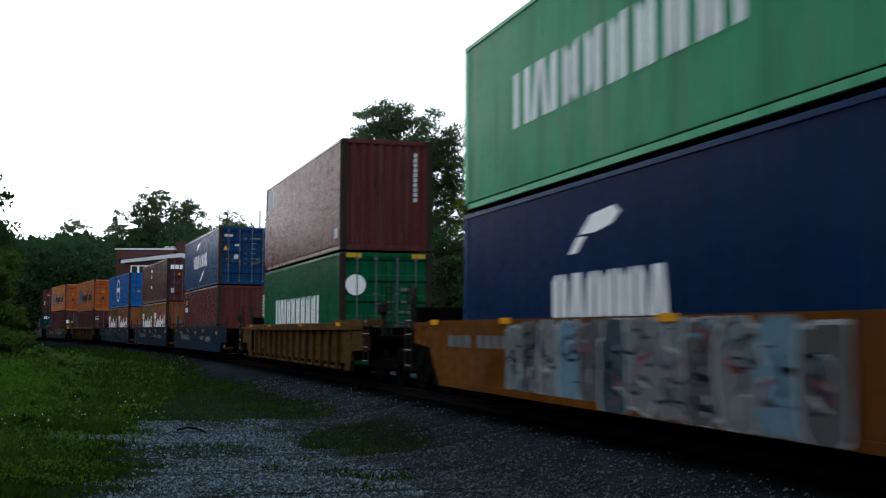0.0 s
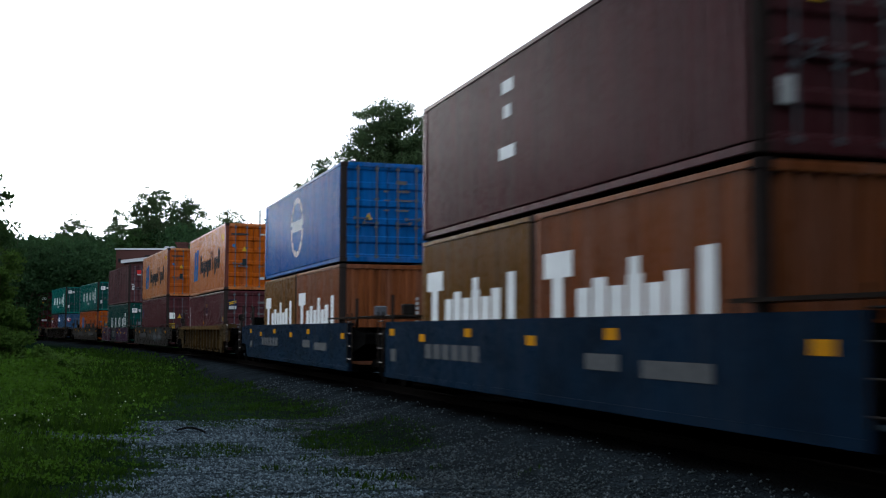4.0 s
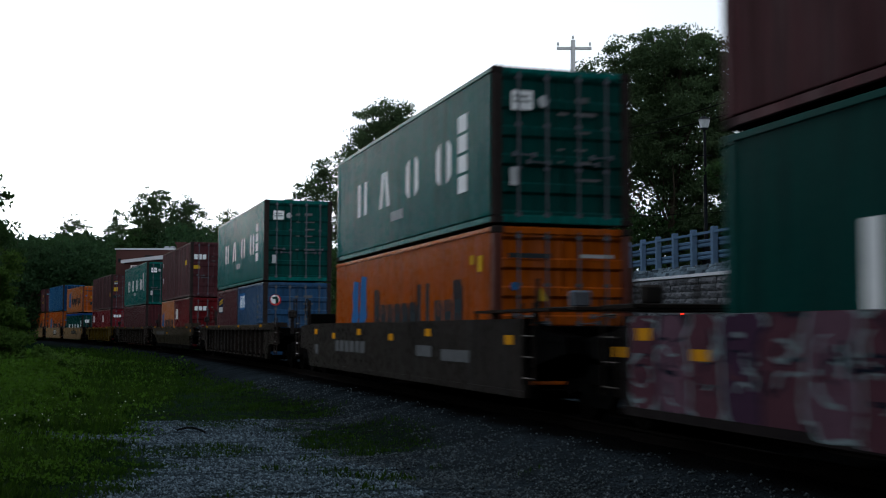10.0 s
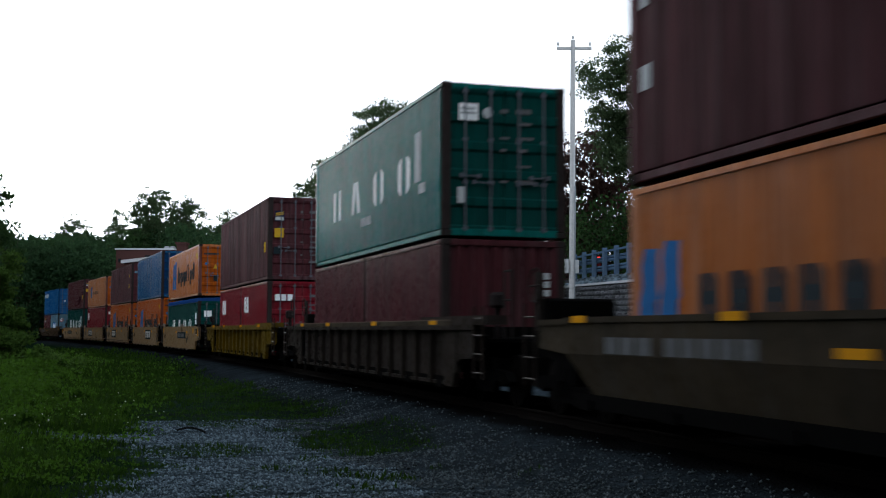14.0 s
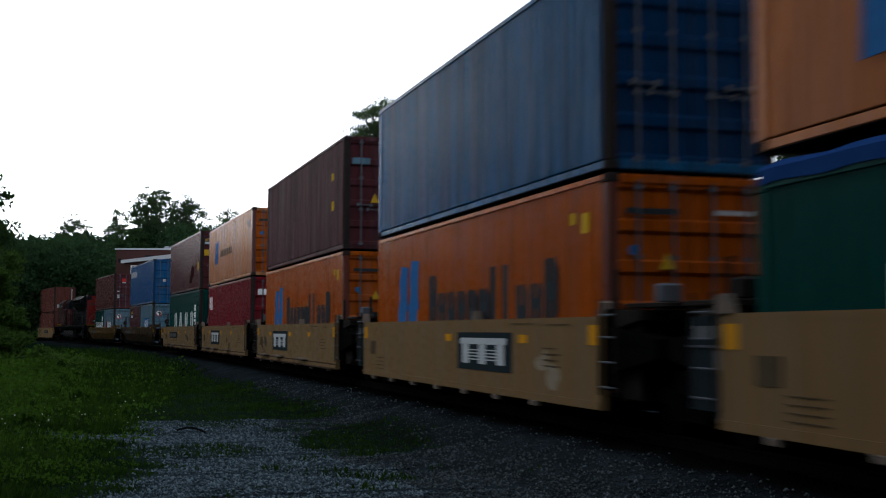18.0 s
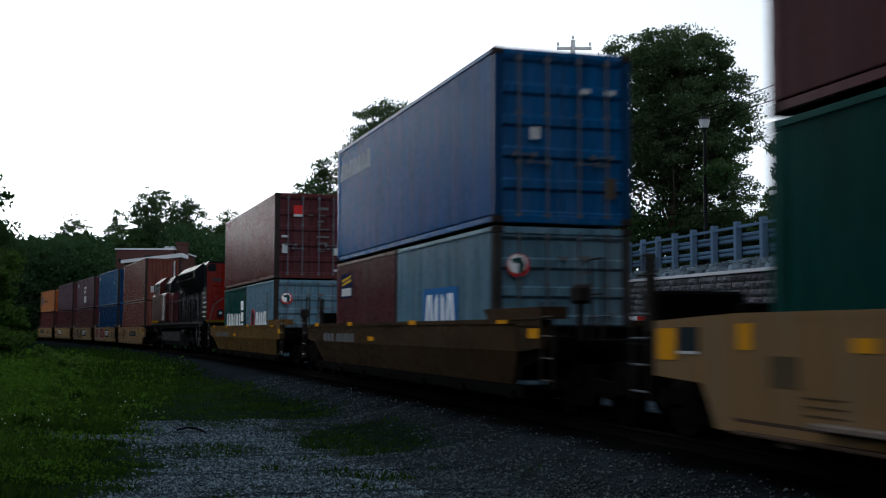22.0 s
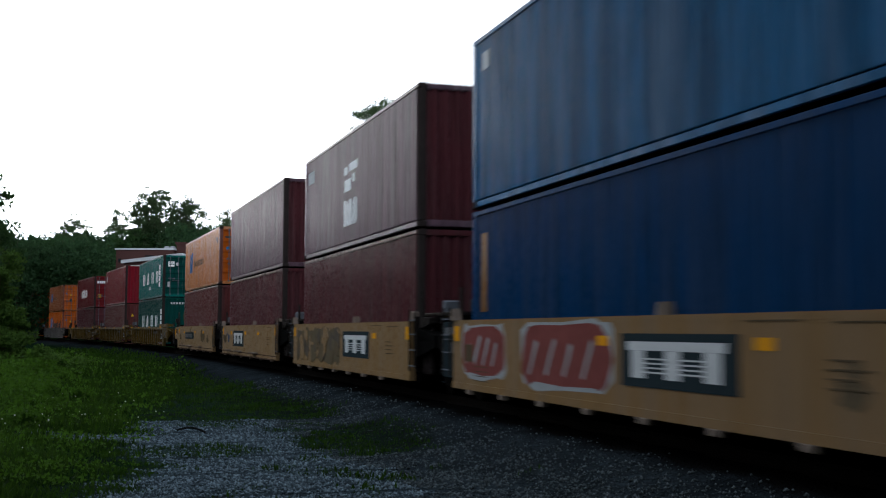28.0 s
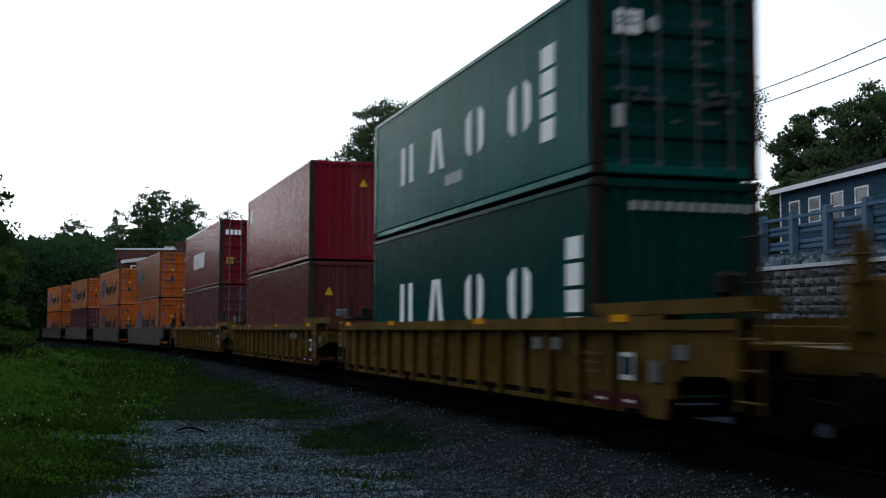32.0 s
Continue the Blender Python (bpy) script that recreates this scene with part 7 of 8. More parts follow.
# ---- trees ----


def tree(name, label, x, y, z0, lobes, leaf, leaves, seed, trunk=0.28, leaf_size=0.12, clump=0.75, gaps=0.25, group="trees beside the line", flat=0.6):
    """A tapered trunk with forking limbs, and a crown of small leaves in clumps that fill the lobes (dx, dz, half width, half height)."""
    rs = np.random.RandomState(seed)
    ob = thing(name, label, "tree", group, m=Matrix.Translation((x, y, z0)))
    size = np.array([w * w * h for _, _, w, h in lobes])
    count = max(12, int(3.2 * size.sum() / clump ** 3 * 0.55))
    which = rs.choice(len(lobes), count, p=size / size.sum())
    d = rs.randn(count, 3)
    d /= np.linalg.norm(d, axis=1)[:, None]
    d *= (rs.rand(count) ** 0.42)[:, None]
    lb = np.array(lobes)[which]
    centres = np.stack([lb[:, 0] + d[:, 0] * lb[:, 2], d[:, 1] * lb[:, 2], lb[:, 1] + d[:, 2] * lb[:, 3]], 1)
    open_air = soft_noise(centres[:, 0] + centres[:, 1], centres[:, 2], 1.1 / clump, seed)
    centres = centres[(open_air > gaps) & (centres[:, 2] > min(0.25, 0.2 * lobes[0][1]))]
    top = max(dz + 0.7 * h for _, dz, _, h in lobes)
    lean = lobes[0][0] * 0.7
    spine = [Vector((lean * (k / 6) ** 2 + 0.1 * rs.randn() * (k > 0), 0.1 * rs.randn() * (k > 0), -0.3 + (top + 0.3) * k / 6)) for k in range(7)]
    limbs = [tube(spine[k], spine[k + 1], trunk * (1 - k / 6.6), trunk * (1 - (k + 1) / 6.6), 8) for k in range(6)]
    twigs = centres[rs.permutation(len(centres))[:70]]
    for c in twigs:
        c = Vector(c)
        low = max(0.15 * top, c.z - 0.75 * math.hypot(c.x, c.y) - 0.1 * top)
        k = min(5, max(0, int(low / top * 6)))
        base = spine[k].lerp(spine[k + 1], 0.5)
        mid = base.lerp(c, 0.55) + Vector((0.2 * rs.randn(), 0.2 * rs.randn(), 0.06 * (c - base).length))
        r = trunk * (0.10 + 0.16 * rs.rand())
        limbs += [tube(base, mid, r, r * 0.6, 5), tube(mid, c, r * 0.6, r * 0.12, 4)]
    part("trunk", joined(*limbs), "bark", ob)
    pick = rs.randint(0, len(centres), leaves)
    off = rs.randn(leaves, 3)
    off /= np.linalg.norm(off, axis=1)[:, None]
    off *= (rs.rand(leaves) ** 0.5 * clump * (0.55 + 0.9 * rs.rand(len(centres)))[pick])[:, None]
    off[:, 2] *= flat
    q = centres[pick] + off
    part("crown", leaf_cards("crown", q[q[:, 2] > 0.05], leaf_size, seed + 1), leaf, ob)
    return ob


def at_bearing(px, d):
    """World x of a bearing (tenths of the view's half-width) at distance d."""
    return (px - 784) / 2118.0 * d


# beyond the line; lobes are (sideways, height, half width, half height) in metres
tree("broadleaf_tree", "tall airy broadleaf tree with thin outer twigs", at_bearing(715, 60), 60, 0.3, [(-0.2, 9.2, 3.2, 3.4), (-1.1, 12.0, 1.7, 1.7), (0.9, 11.4, 2.0, 1.6), (2.4, 10.0, 1.8, 1.9), (3.3, 8.9, 1.2, 1.7), (-2.6, 9.9, 1.9, 1.7), (-4.2, 9.0, 1.5, 1.1), (-5.2, 8.5, 0.9, 0.6), (-2.5, 7.6, 2.4, 1.5), (0.6, 4.8, 3.2, 3.0)], "leaf_airy", 150000, 41, 0.30, 0.062, 0.52, 0.30)
tree("broadleaf_tree", "low bushy tree under the airy one", at_bearing(640, 66), 66, 0.3, [(0, 4.2, 3.2, 3.2)], "leaf_dark", 9000, 42, 0.2, 0.13, 0.7, 0.2)
tree("purple_leaved_tree", "dark purple-leaved tree behind the road", at_bearing(1000, 72), 72, 2.0, [(-0.5, 8.0, 2.1, 3.8), (1.2, 8.8, 2.2, 3.6), (3.0, 6.2, 2.4, 3.6), (0, 3.0, 3.0, 2.6)], "leaf_red", 24000, 43, 0.3, 0.12, 0.7, 0.25)
tree("maple_tree", "large dense maple rising over the road", at_bearing(1195, 66), 66, 3.5, [(0.4, 10.4, 3.8, 5.0), (-3.2, 12.3, 2.1, 2.2), (2.6, 10.4, 2.2, 4.0), (0.2, 13.4, 3.0, 2.2), (-1.6, 13.8, 2.2, 1.5), (-1.6, 8.8, 2.6, 2.6), (-3.4, 9.6, 1.6, 1.5), (1.8, 4.6, 3.4, 3.4)], "leaf_airy", 150000, 44, 0.42, 0.08, 0.60, 0.28)
tree("maple_tree", "broad leafy tree behind the blue house", at_bearing(1530, 76), 76, 4.5, [(0, 8.6, 3.0, 4.4), (0.2, 11.5, 1.9, 2.2), (2.6, 9.0, 2.6, 4.6), (-2.4, 6.2, 2.4, 3.2)], "leaf_airy", 30000, 45, 0.35, 0.14, 0.75, 0.22)
tree("maple_tree", "broad leafy tree behind the blue house", at_bearing(1425, 84), 84, 4.5, [(0.4, 6.6, 2.8, 3.6), (-1.5, 6.6, 1.6, 3.6), (1.8, 9.6, 1.8, 3.2), (-0.6, 10.2, 1.6, 2.4), (0.9, 12.0, 1.6, 1.8)], "leaf_airy", 38000, 46, 0.3, 0.14, 0.75, 0.33)
tree("maple_tree", "broad leafy tree behind the blue house", at_bearing(1680, 74), 74, 4.5, [(0, 8, 5, 5)], "leaf_airy", 9000, 47, 0.35, 0.2, 0.9, 0.2)
tree("broadleaf_tree", "yellow-green tree by the crossing", at_bearing(880, 56), 56, 0.5, [(-0.4, 6.2, 1.6, 2.4), (0.5, 4.0, 1.7, 2.8)], "leaf_light", 15000, 48, 0.2, 0.09, 0.5, 0.25)
tree("broadleaf_tree", "small dark tree below the road", at_bearing(790, 52), 52, 0.5, [(0, 4.2, 1.5, 2.6), (0.5, 2.0, 2.0, 1.8)], "leaf_dark", 10000, 49, 0.18, 0.09, 0.5, 0.2)
# far woods behind the building: bearing, distance, top, half width
WOODS = "woods on the far hill"
for k, (px, d, top, cr, lv) in enumerate([(268, 165, 332, 3.6, 9000), (326, 167, 344, 3.1, 7500), (203, 172, 370, 2.0, 3500), (125, 178, 378, 3.0, 4000), (400, 170, 370, 3.2, 5500), (355, 172, 400, 3.4, 4500), (75, 168, 414, 4.0, 4500), (30, 152, 412, 4.0, 4500),
                                          (160, 165, 414, 4.2, 5000), (235, 162, 408, 4.0, 5000), (300, 164, 402, 4.2, 4500), (440, 185, 398, 4.4, 4500), (500, 190, 372, 4.0, 5000), (550, 180, 400, 4.4, 4500), (110, 155, 422, 4.4, 4500), (-20, 160, 400, 5, 4000), (470, 160, 410, 4.0, 4000), (640, 175, 420, 6, 3500), (720, 150, 430, 6, 3500)]):
    h = (604.6 - top) / 2118 * d * 1.07
    tree("far_tree", "dark leafy tree in the far woods", at_bearing(px, d), d, 1.5, [(0, h * 0.70, cr, h * 0.24), (0.2 * cr, h * 0.84, cr * 0.6, h * 0.10), (-0.45 * cr, h * 0.78, cr * 0.5, h * 0.11), (0.3, h * 0.42, cr * 1.25, h * 0.36)], "leaf_airy" if k < 5 else "leaf_mid" if k % 3 else "leaf_dark", int(lv * (4.6 if k < 5 else 2.2)), 60 + k, 0.35, 0.13 if k < 5 else 0.19, 0.80, 0.06, group=WOODS)


def thicket(name, label, x0, x1, y0, y1, ztop, zlow, count, leaf, seed, size=0.25):
    """A dense undergrowth bank with an uneven top."""
    rs = np.random.RandomState(seed)
    x, y = x0 + (x1 - x0) * rs.rand(count), y0 + (y1 - y0) * rs.rand(count)
    top = zlow + (ztop - zlow) * (0.55 + 0.55 * soft_noise(x, y, 0.35, seed))
    z = zlow + (top - zlow) * rs.rand(count) ** 0.6
    return tagged(part(name, leaf_cards(name, np.stack([x, y, z], 1), size, seed), leaf), label, "undergrowth", kind="stuff")


thicket("undergrowth", "dark undergrowth filling the edge of the far woods", -95, -18, 150, 162, 15.5, -0.5, 60000, "leaf_mid", 91, 0.26)
thicket("undergrowth", "dark shrubs along the far side of the line", -18, 4, 100, 130, 9.0, -0.5, 12000, "leaf_dark", 92, 0.3)
thicket("undergrowth", "dark shrubs below the big trees", -6, 6, 58, 70, 6.0, -0.4, 9000, "leaf_dark", 93, 0.2)
thicket("undergrowth", "dark foliage under the maples behind the railing", 7, 24, 64, 76, 9.5, 3.5, 16000, "leaf_dark", 94, 0.22)
thicket("undergrowth", "dark foliage behind the blue house", 19, 60, 78, 92, 12.0, 3.5, 12000, "leaf_dark", 95, 0.3)


def ridge():
    """The far wooded slope: a dense lumpy face of foliage with an uneven top."""
    d, v, f = 205.0, [], []
    px = np.linspace(-160, 760, 231)
    top = 413 + 6 * np.sin(px * 0.045) + 5 * np.sin(px * 0.13 + 1) + 4 * np.sin(px * 0.31 + 2) + 0.05 * np.clip(px - 330, 0, 500) - 22 * np.exp(-((px - 400) / 38) ** 2)
    rows_ = 24
    for j in range(rows_ + 1):
        k = j / rows_
        z = -1.0 + (1.5 + (604.6 - top) / 2118 * d + 1.0) * k
        bulge = 3.0 * soft_noise(px * 0.5, np.full_like(px, j * 3.0), 0.45, 8) + 6.0 * k
        v += [((p - 784) / 2118 * d, d + b, q) for p, b, q in zip(px, bulge, z)]
    n = len(px)
    f = [(j * n + i, j * n + i + 1, (j + 1) * n + i + 1, (j + 1) * n + i) for j in range(rows_) for i in range(n - 1)]
    return v, f


def canopy_material():
    m, n, l, b = nodes_of("dense_far_canopy")
    v = stretched(n, l, (1, 1, 1))
    c, g2 = noise_node(n, l, v, 0.5, 6, 0.75), noise_node(n, l, v, 3.0, 5, 0.7)
    l.new(mix(n, l, ramp(n, l, c, 0.35, 0.65), mix(n, l, g2, (0.0058, 0.0144, 0.0072), (0.0144, 0.0324, 0.0144)), mix(n, l, g2, (0.0144, 0.0302, 0.013), (0.0324, 0.0648, 0.0245))), b.inputs["Base Color"])
    b.inputs["Roughness"].default_value = 0.95
    b.inputs["Specular IOR Level"].default_value = 0.0
    relief(n, l, b, c, 1.0, 0.8)
    return m


MAT["canopy"] = canopy_material()
tagged(part("far_woods", ridge(), "canopy"), "dense dark green woods on the far slope", "woods", kind="stuff")
# the bush beside the line, and unseen trees added behind the eye and past the yard's edge to shade it
tree("bush", "dense green bush at the edge of the grass", at_bearing(-14, 42), 42, 0.6, [(0, 2.6, 1.0, 2.0), (0.1, 1.0, 1.2, 1.2)], "leaf_bush", 20000, 50, 0.1, 0.06, 0.35, 0.1)
tree("bush", "low green bush spilling over the bank", at_bearing(10, 41), 41, 0.5, [(0, 0.7, 0.75, 0.75), (1.1, 0.35, 0.9, 0.45), (2.0, 0.25, 0.7, 0.3)], "leaf_bush", 9000, 55, 0.06, 0.05, 0.3, 0.15)
for k, (px, d, w, h) in enumerate([(30, 24, 0.7, 0.32), (95, 27, 0.8, 0.34), (10, 31, 0.9, 0.6), (70, 36, 0.9, 0.7), (40, 20, 0.5, 0.25)]):
    x = at_bearing(px, d)
    z = float(ground_height(np.array([x]), np.array([d]), *near_track([x], [d]))[0])
    tree("weed_clump", "bushy clump of bright green weeds", x, float(d), z, [(0, h * 0.55, w, h * 0.55), (w * 0.6, h * 0.4, w * 0.6, h * 0.4)], "weed", 4500, 140 + k, 0.02, 0.035, 0.22, 0.05, group="weeds on the bank")
tree("slender_tree", "thin tree with a few leafy twigs above the bush", at_bearing(-8, 43), 43, 0.6, [(0.1, 5.0, 0.75, 0.5), (-0.2, 6.2, 0.6, 0.7), (0.3, 4.2, 0.7, 0.5)], "leaf_dark", 2200, 52, 0.07, 0.07, 0.4, 0.3)
# never in view: placed only to block sky light
for k, (x, y, h) in enumerate([(-9.5, 1, 15), (-11, -6, 17), (-7, -11, 18), (-1, -12, 18), (-4, -17, 20), (-15, 5, 12), (-24, 3, 8), (-26, 12, 6.5), (-29, 20, 6), (-32, 29, 6), (-35, 38, 7.5), (5, -12, 18), (11, -12, 17), (17, -10, 16), (23, -7, 15), (8, -18, 20), (-38, 48, 11), (-38, 57, 13), (-40, 66, 14), (-40, 75, 17), (-41, 84, 19), (-44, 93, 20), (-47, 102, 20), (-51, 111, 20), (-56, 122, 20), (-34, 64, 13), (13, 1, 18), (14.5, 9, 17), (17, 17, 16), (12, -6, 18), (20, 24, 15)]):
    tree("unseen_shade_tree", "unseen tree added to shade the yard and train", x, y, 0, [(0, h * 0.62, 3.6, h * 0.36), (0, h * 0.3, 4.6, h * 0.3)], "leaf_mid", 3500, 110 + k, 0.3, 0.52, 0.9, 0.06)

# ---- embankment, retaining wall, railing, road ----


def wall_x(y):
    return 8.6 - 0.0935 * (y - 26)


def wall_top(y):
    return 3.30 + 0.0285 * (y - 26)


emb_y = [2, 14, 26, 40, 58, 70, 92, 140]
v, f = [], []
for yy in emb_y:
    wx, wt = wall_x(yy), wall_top(yy)
    prof = [(wx + 0.10, -0.5), (wx + 0.10, wt - 0.12), (wx + 0.95, wt + 0.22), (wx + 1.1, wt + 0.35), (wx + 9.0, wt + 0.5), (wx + 80, wt + 1.0), (wx + 400, -0.2 if yy > 100 else wt)]
    v += [(a, yy, b) for a, b in prof]
k = 7
f = [(j * k + i, j * k + i + 1, (j + 1) * k + i + 1, (j + 1) * k + i) for j in range(len(emb_y) - 1) for i in range(k - 1)]
MAT["asphalt"] = plain("grey_asphalt", (0.0432, 0.0432, 0.0468), 0.9, vary=0.25, scale=30)
tagged(part("embankment", mesh_of("embankment", v, f), "asphalt"), "raised roadway and bank behind the stone wall", "road", kind="structure")

retaining = thing("wall_retaining", "grey rock-faced block retaining wall beside the line", "wall", kind="structure")
part("wall_core", ([(wall_x(y) + dx, y, z) for y in (14, 60) for dx, z in ((0, -0.5), (0.3, -0.5), (0.3, wall_top(y) - 0.16), (0, wall_top(y) - 0.16))], [(0, 1, 5, 4), (1, 2, 6, 5), (2, 3, 7, 6), (3, 0, 4, 7), (0, 3, 2, 1), (4, 5, 6, 7)]), "mark_slate", retaining)


def split_face(w, h, seed):
    """A rock-faced block: its outer face bulges in a few broken planes."""
    rs = random.Random(seed)
    nx, nz = 4, 3
    v = [(-(0.02 + 0.09 * rs.random()) * (0 < i < nx and 0 < j < nz) - 0.01 * rs.random(), w * i / nx, h * j / nz) for j in range(nz + 1) for i in range(nx + 1)]
    f = [(j * (nx + 1) + i, (j + 1) * (nx + 1) + i, (j + 1) * (nx + 1) + i + 1, j * (nx + 1) + i + 1) for j in range(nz) for i in range(nx)]
    b = len(v)
    v += [(0.12, 0, 0), (0.12, w, 0), (0.12, w, h), (0.12, 0, h)]
    f += [(0, nx, b + 1, b), (nz * (nx + 1), b + 3, b + 2, nz * (nx + 1) + nx)]
    return v, f


def block_material(joined_up=False):
    m, n, l, b = nodes_of("rock_faced_block")
    o = n.new("ShaderNodeNewGeometry" if joined_up else "ShaderNodeObjectInfo")
    c = noise_node(n, l, stretched(n, l, (1, 1, 1)), 7, 6, 0.7)
    base = ramp(n, l, o.outputs["Random Per Island" if joined_up else "Random"], 0, 1, (0.0168, 0.0185, 0.0224, 1), (0.0952, 0.098, 0.1064, 1))
    l.new(mix(n, l, ramp(n, l, c, 0.35, 0.75), base, (0.0672, 0.07, 0.0784)), b.inputs["Base Color"])
    b.inputs["Roughness"].default_value = 0.9
    relief(n, l, b, c, 0.6, 0.03)
    return m


MAT["block"], MAT["block_far"] = block_material(), block_material(True)
BW = (0.24, 0.36, 0.50, 0.30, 0.66)
SHAPES = [split_face(w, 0.195, 7 + k) for k, w in enumerate(BW * 2)]
BLOCKS = [mesh_of("block", *q) for q in SHAPES]
rsb = random.Random(5)
slope = Matrix.Rotation(math.atan(0.0935), 4, "Z")
far_v, far_f = [], []
for row in range(16):
    y = 17.5 + rsb.random() * 0.6
    while y < 58:
        k = rsb.randrange(10)
        z = wall_top(y) - 0.135 - 0.21 * (row + 1)
        m = Matrix.Translation((wall_x(y) - 0.005 - 0.03 * rsb.random(), y, z)) @ slope @ Matrix.Rotation(math.atan(0.0285), 4, "X")
        if z > 0.2 and 24.6 < y < 31.5:
            part("stone_block", BLOCKS[k], "block", retaining, m=m)
        elif z > 0.2:
            b = len(far_v)
            far_v += [tuple(m @ Vector(q)) for q in SHAPES[k][0]]
            far_f += [tuple(b + t for t in q) for q in SHAPES[k][1]]
        y += BW[k % 5] + 0.02
tagged(part("far_stonework", mesh_of("far_stonework", far_v, far_f), "block_far"), "rock-faced blocks of the wall farther along", "stonework", kind="stuff")
MAT["concrete"] = plain("pale_concrete", (0.5, 0.51, 0.53), 0.85, vary=0.2, scale=10)
for y in np.arange(17.5, 58, 1.5):
    e = y + 1.49
    v = [(wall_x(q) + dx, q, wall_top(q) - 0.125 + dz) for q in (y, e) for dx, dz in ((-0.10, 0), (0.36, 0), (0.36, 0.09), (-0.10, 0.09))]
    part("cap_stone", (v, [(0, 3, 2, 1), (4, 5, 6, 7), (0, 1, 5, 4), (1, 2, 6, 5), (2, 3, 7, 6), (3, 0, 4, 7)]), "concrete", retaining)
# rubble between the wall and the railing


def rubble():
    rs, vf = np.random.RandomState(3), []
    for _ in range(900):
        y = 20 + 38 * rs.rand()
        u = rs.rand()
        x, z = wall_x(y) + 0.35 + 0.8 * u, wall_top(y) - 0.02 + 0.32 * u
        r = 0.08 + 0.10 * rs.rand()
        q = rs.rand(8, 3) * 0.5 + 0.75
        base = [(-1, -1, -0.7), (1, -1, -0.7), (1, 1, -0.7), (-1, 1, -0.7), (-0.7, -0.7, 0.8), (0.7, -0.7, 0.8), (0.7, 0.7, 0.8), (-0.7, 0.7, 0.8)]
        vf.append(([(x + b[0] * r * q[i][0], y + b[1] * r * q[i][1], z + b[2] * r * 0.7 * q[i][2]) for i, b in enumerate(base)], [(3, 2, 1, 0), (4, 5, 6, 7), (0, 1, 5, 4), (1, 2, 6, 5), (2, 3, 7, 6), (3, 0, 4, 7)]))
    return joined(*vf)


tagged(part("rubble", rubble(), "stone"), "blue-grey broken stone between wall and railing", "rubble", kind="stuff")

MAT["rail_blue"] = plain("blue_grey_painted_steel", (0.072, 0.1224, 0.1872), 0.6, 0.0, 0.2)
railing = thing("railing", "blue-grey steel guard railing along the raised road", "railing")


def rail_at(y):
    return wall_x(y) + 1.1, wall_top(y) + 0.40 - 0.11 * min(1.4, max(0, (46 - y) / 16))


POSTS = [18.28 + 2.17 * k for k in range(20)]
MAT["rail_post"] = plain("pale_blue_painted_post", (0.0864, 0.1368, 0.2016), 0.6, 0.0, 0.2)
for y in POSTS:
    rx, rz = rail_at(y)
    part("post", cached("railpost", lambda: soft_box(-0.09, 0.09, -0.12, 0.12, -0.25, 1.18, 0.012)), "rail_post", railing, m=Matrix.Translation((rx, y, rz)) @ slope)
beam = [(0, 0), (0.05, 0.03), (0.05, 0.09), (0.0, 0.13), (0.05, 0.17), (0.05, 0.23), (0, 0.26), (-0.02, 0.26), (-0.02, 0)]
for a, b in zip(POSTS, POSTS[1:]):
    (xa, za), (xb, zb) = rail_at(a), rail_at(b)
    for z0, z1, kind in ((0.17, 0.43, "beam"), (0.58, 0.80, "beam"), (0.98, 1.06, "top")):
        if kind == "beam":
            prof = [(0.16 - p, z0 + q) for p, q in beam]
        else:
            prof = [(-0.06, z0), (0.06, z0), (0.06, z1), (-0.06, z1)]
        vv = [(xa + p, a, za + q) for p, q in prof] + [(xb + p, b, zb + q) for p, q in prof]
        n = len(prof)
        part("guard_beam" if kind == "beam" else "top_rail", (vv, [(i, (i + 1) % n, n + (i + 1) % n, n + i) for i in range(n)] + [tuple(range(n))[::-1], tuple(range(n, 2 * n))]), "rail_blue", railing)

# ---- utility pole, wires, street lamp ----
PX, PY = at_bearing(1011, 50), 50
pole = thing("utility_pole", "grey weathered wooden utility pole with one crossarm", "pole", m=Matrix.Translation((PX, PY, 2.0)))
TOPZ = (604.6 - 64) / 2118 * 50 + 1.5 - 2.0
part("post", tube((0, 0, -1.5), (0.14, 0, TOPZ), 0.145, 0.10, 10), "pole_wood", pole)
part("crossarm", soft_box(-0.55, 0.92, -0.06, 0.06, TOPZ - 0.40, TOPZ - 0.29, 0.01), "pole_wood", pole)
for x in (-0.5, 0.14, 0.86):
    z = TOPZ - 0.29 if x != 0.14 else TOPZ
    part("insulator", joined(tube((x, 0, z), (x, 0, z + 0.10), 0.02, n=6), tube((x, 0, z + 0.08), (x, 0, z + 0.2), 0.055, 0.035, n=8)), "grey_white", pole)
part("meter_box", boxes((-0.28, -0.12, -0.2, 0.0, 2.35, 2.95)), "grey_white", pole)
part("meter_box", boxes((0.16, 0.30, -0.2, 0.0, 2.35, 2.90)), "grey_white", pole)
part("conduit", tube((0.10, -0.15, 0), (0.18, -0.13, 6.0), 0.03, n=6), "galv", pole)


def wire(name, a, b, sag, r=0.012):
    a, b = Vector(a), Vector(b)
    pts = [a.lerp(b, t / 16) - Vector((0, 0, sag * 4 * (t / 16) * (1 - t / 16))) for t in range(17)]
    ob = part(name, joined(*[tube(p, q, r, n=5) for p, q in zip(pts, pts[1:])]), "rubber")
    return tagged(ob, "thin black overhead wire", "wire", "overhead wires")


def ray_point(px, py, d):
    return ((px - 784) / 2118 * d, d, 1.5 + (604.6 - py) / 2118 * d)


wire("overhead_wire", ray_point(1100, 226, 52), ray_point(1640, 33, 30), 0.35, 0.016)
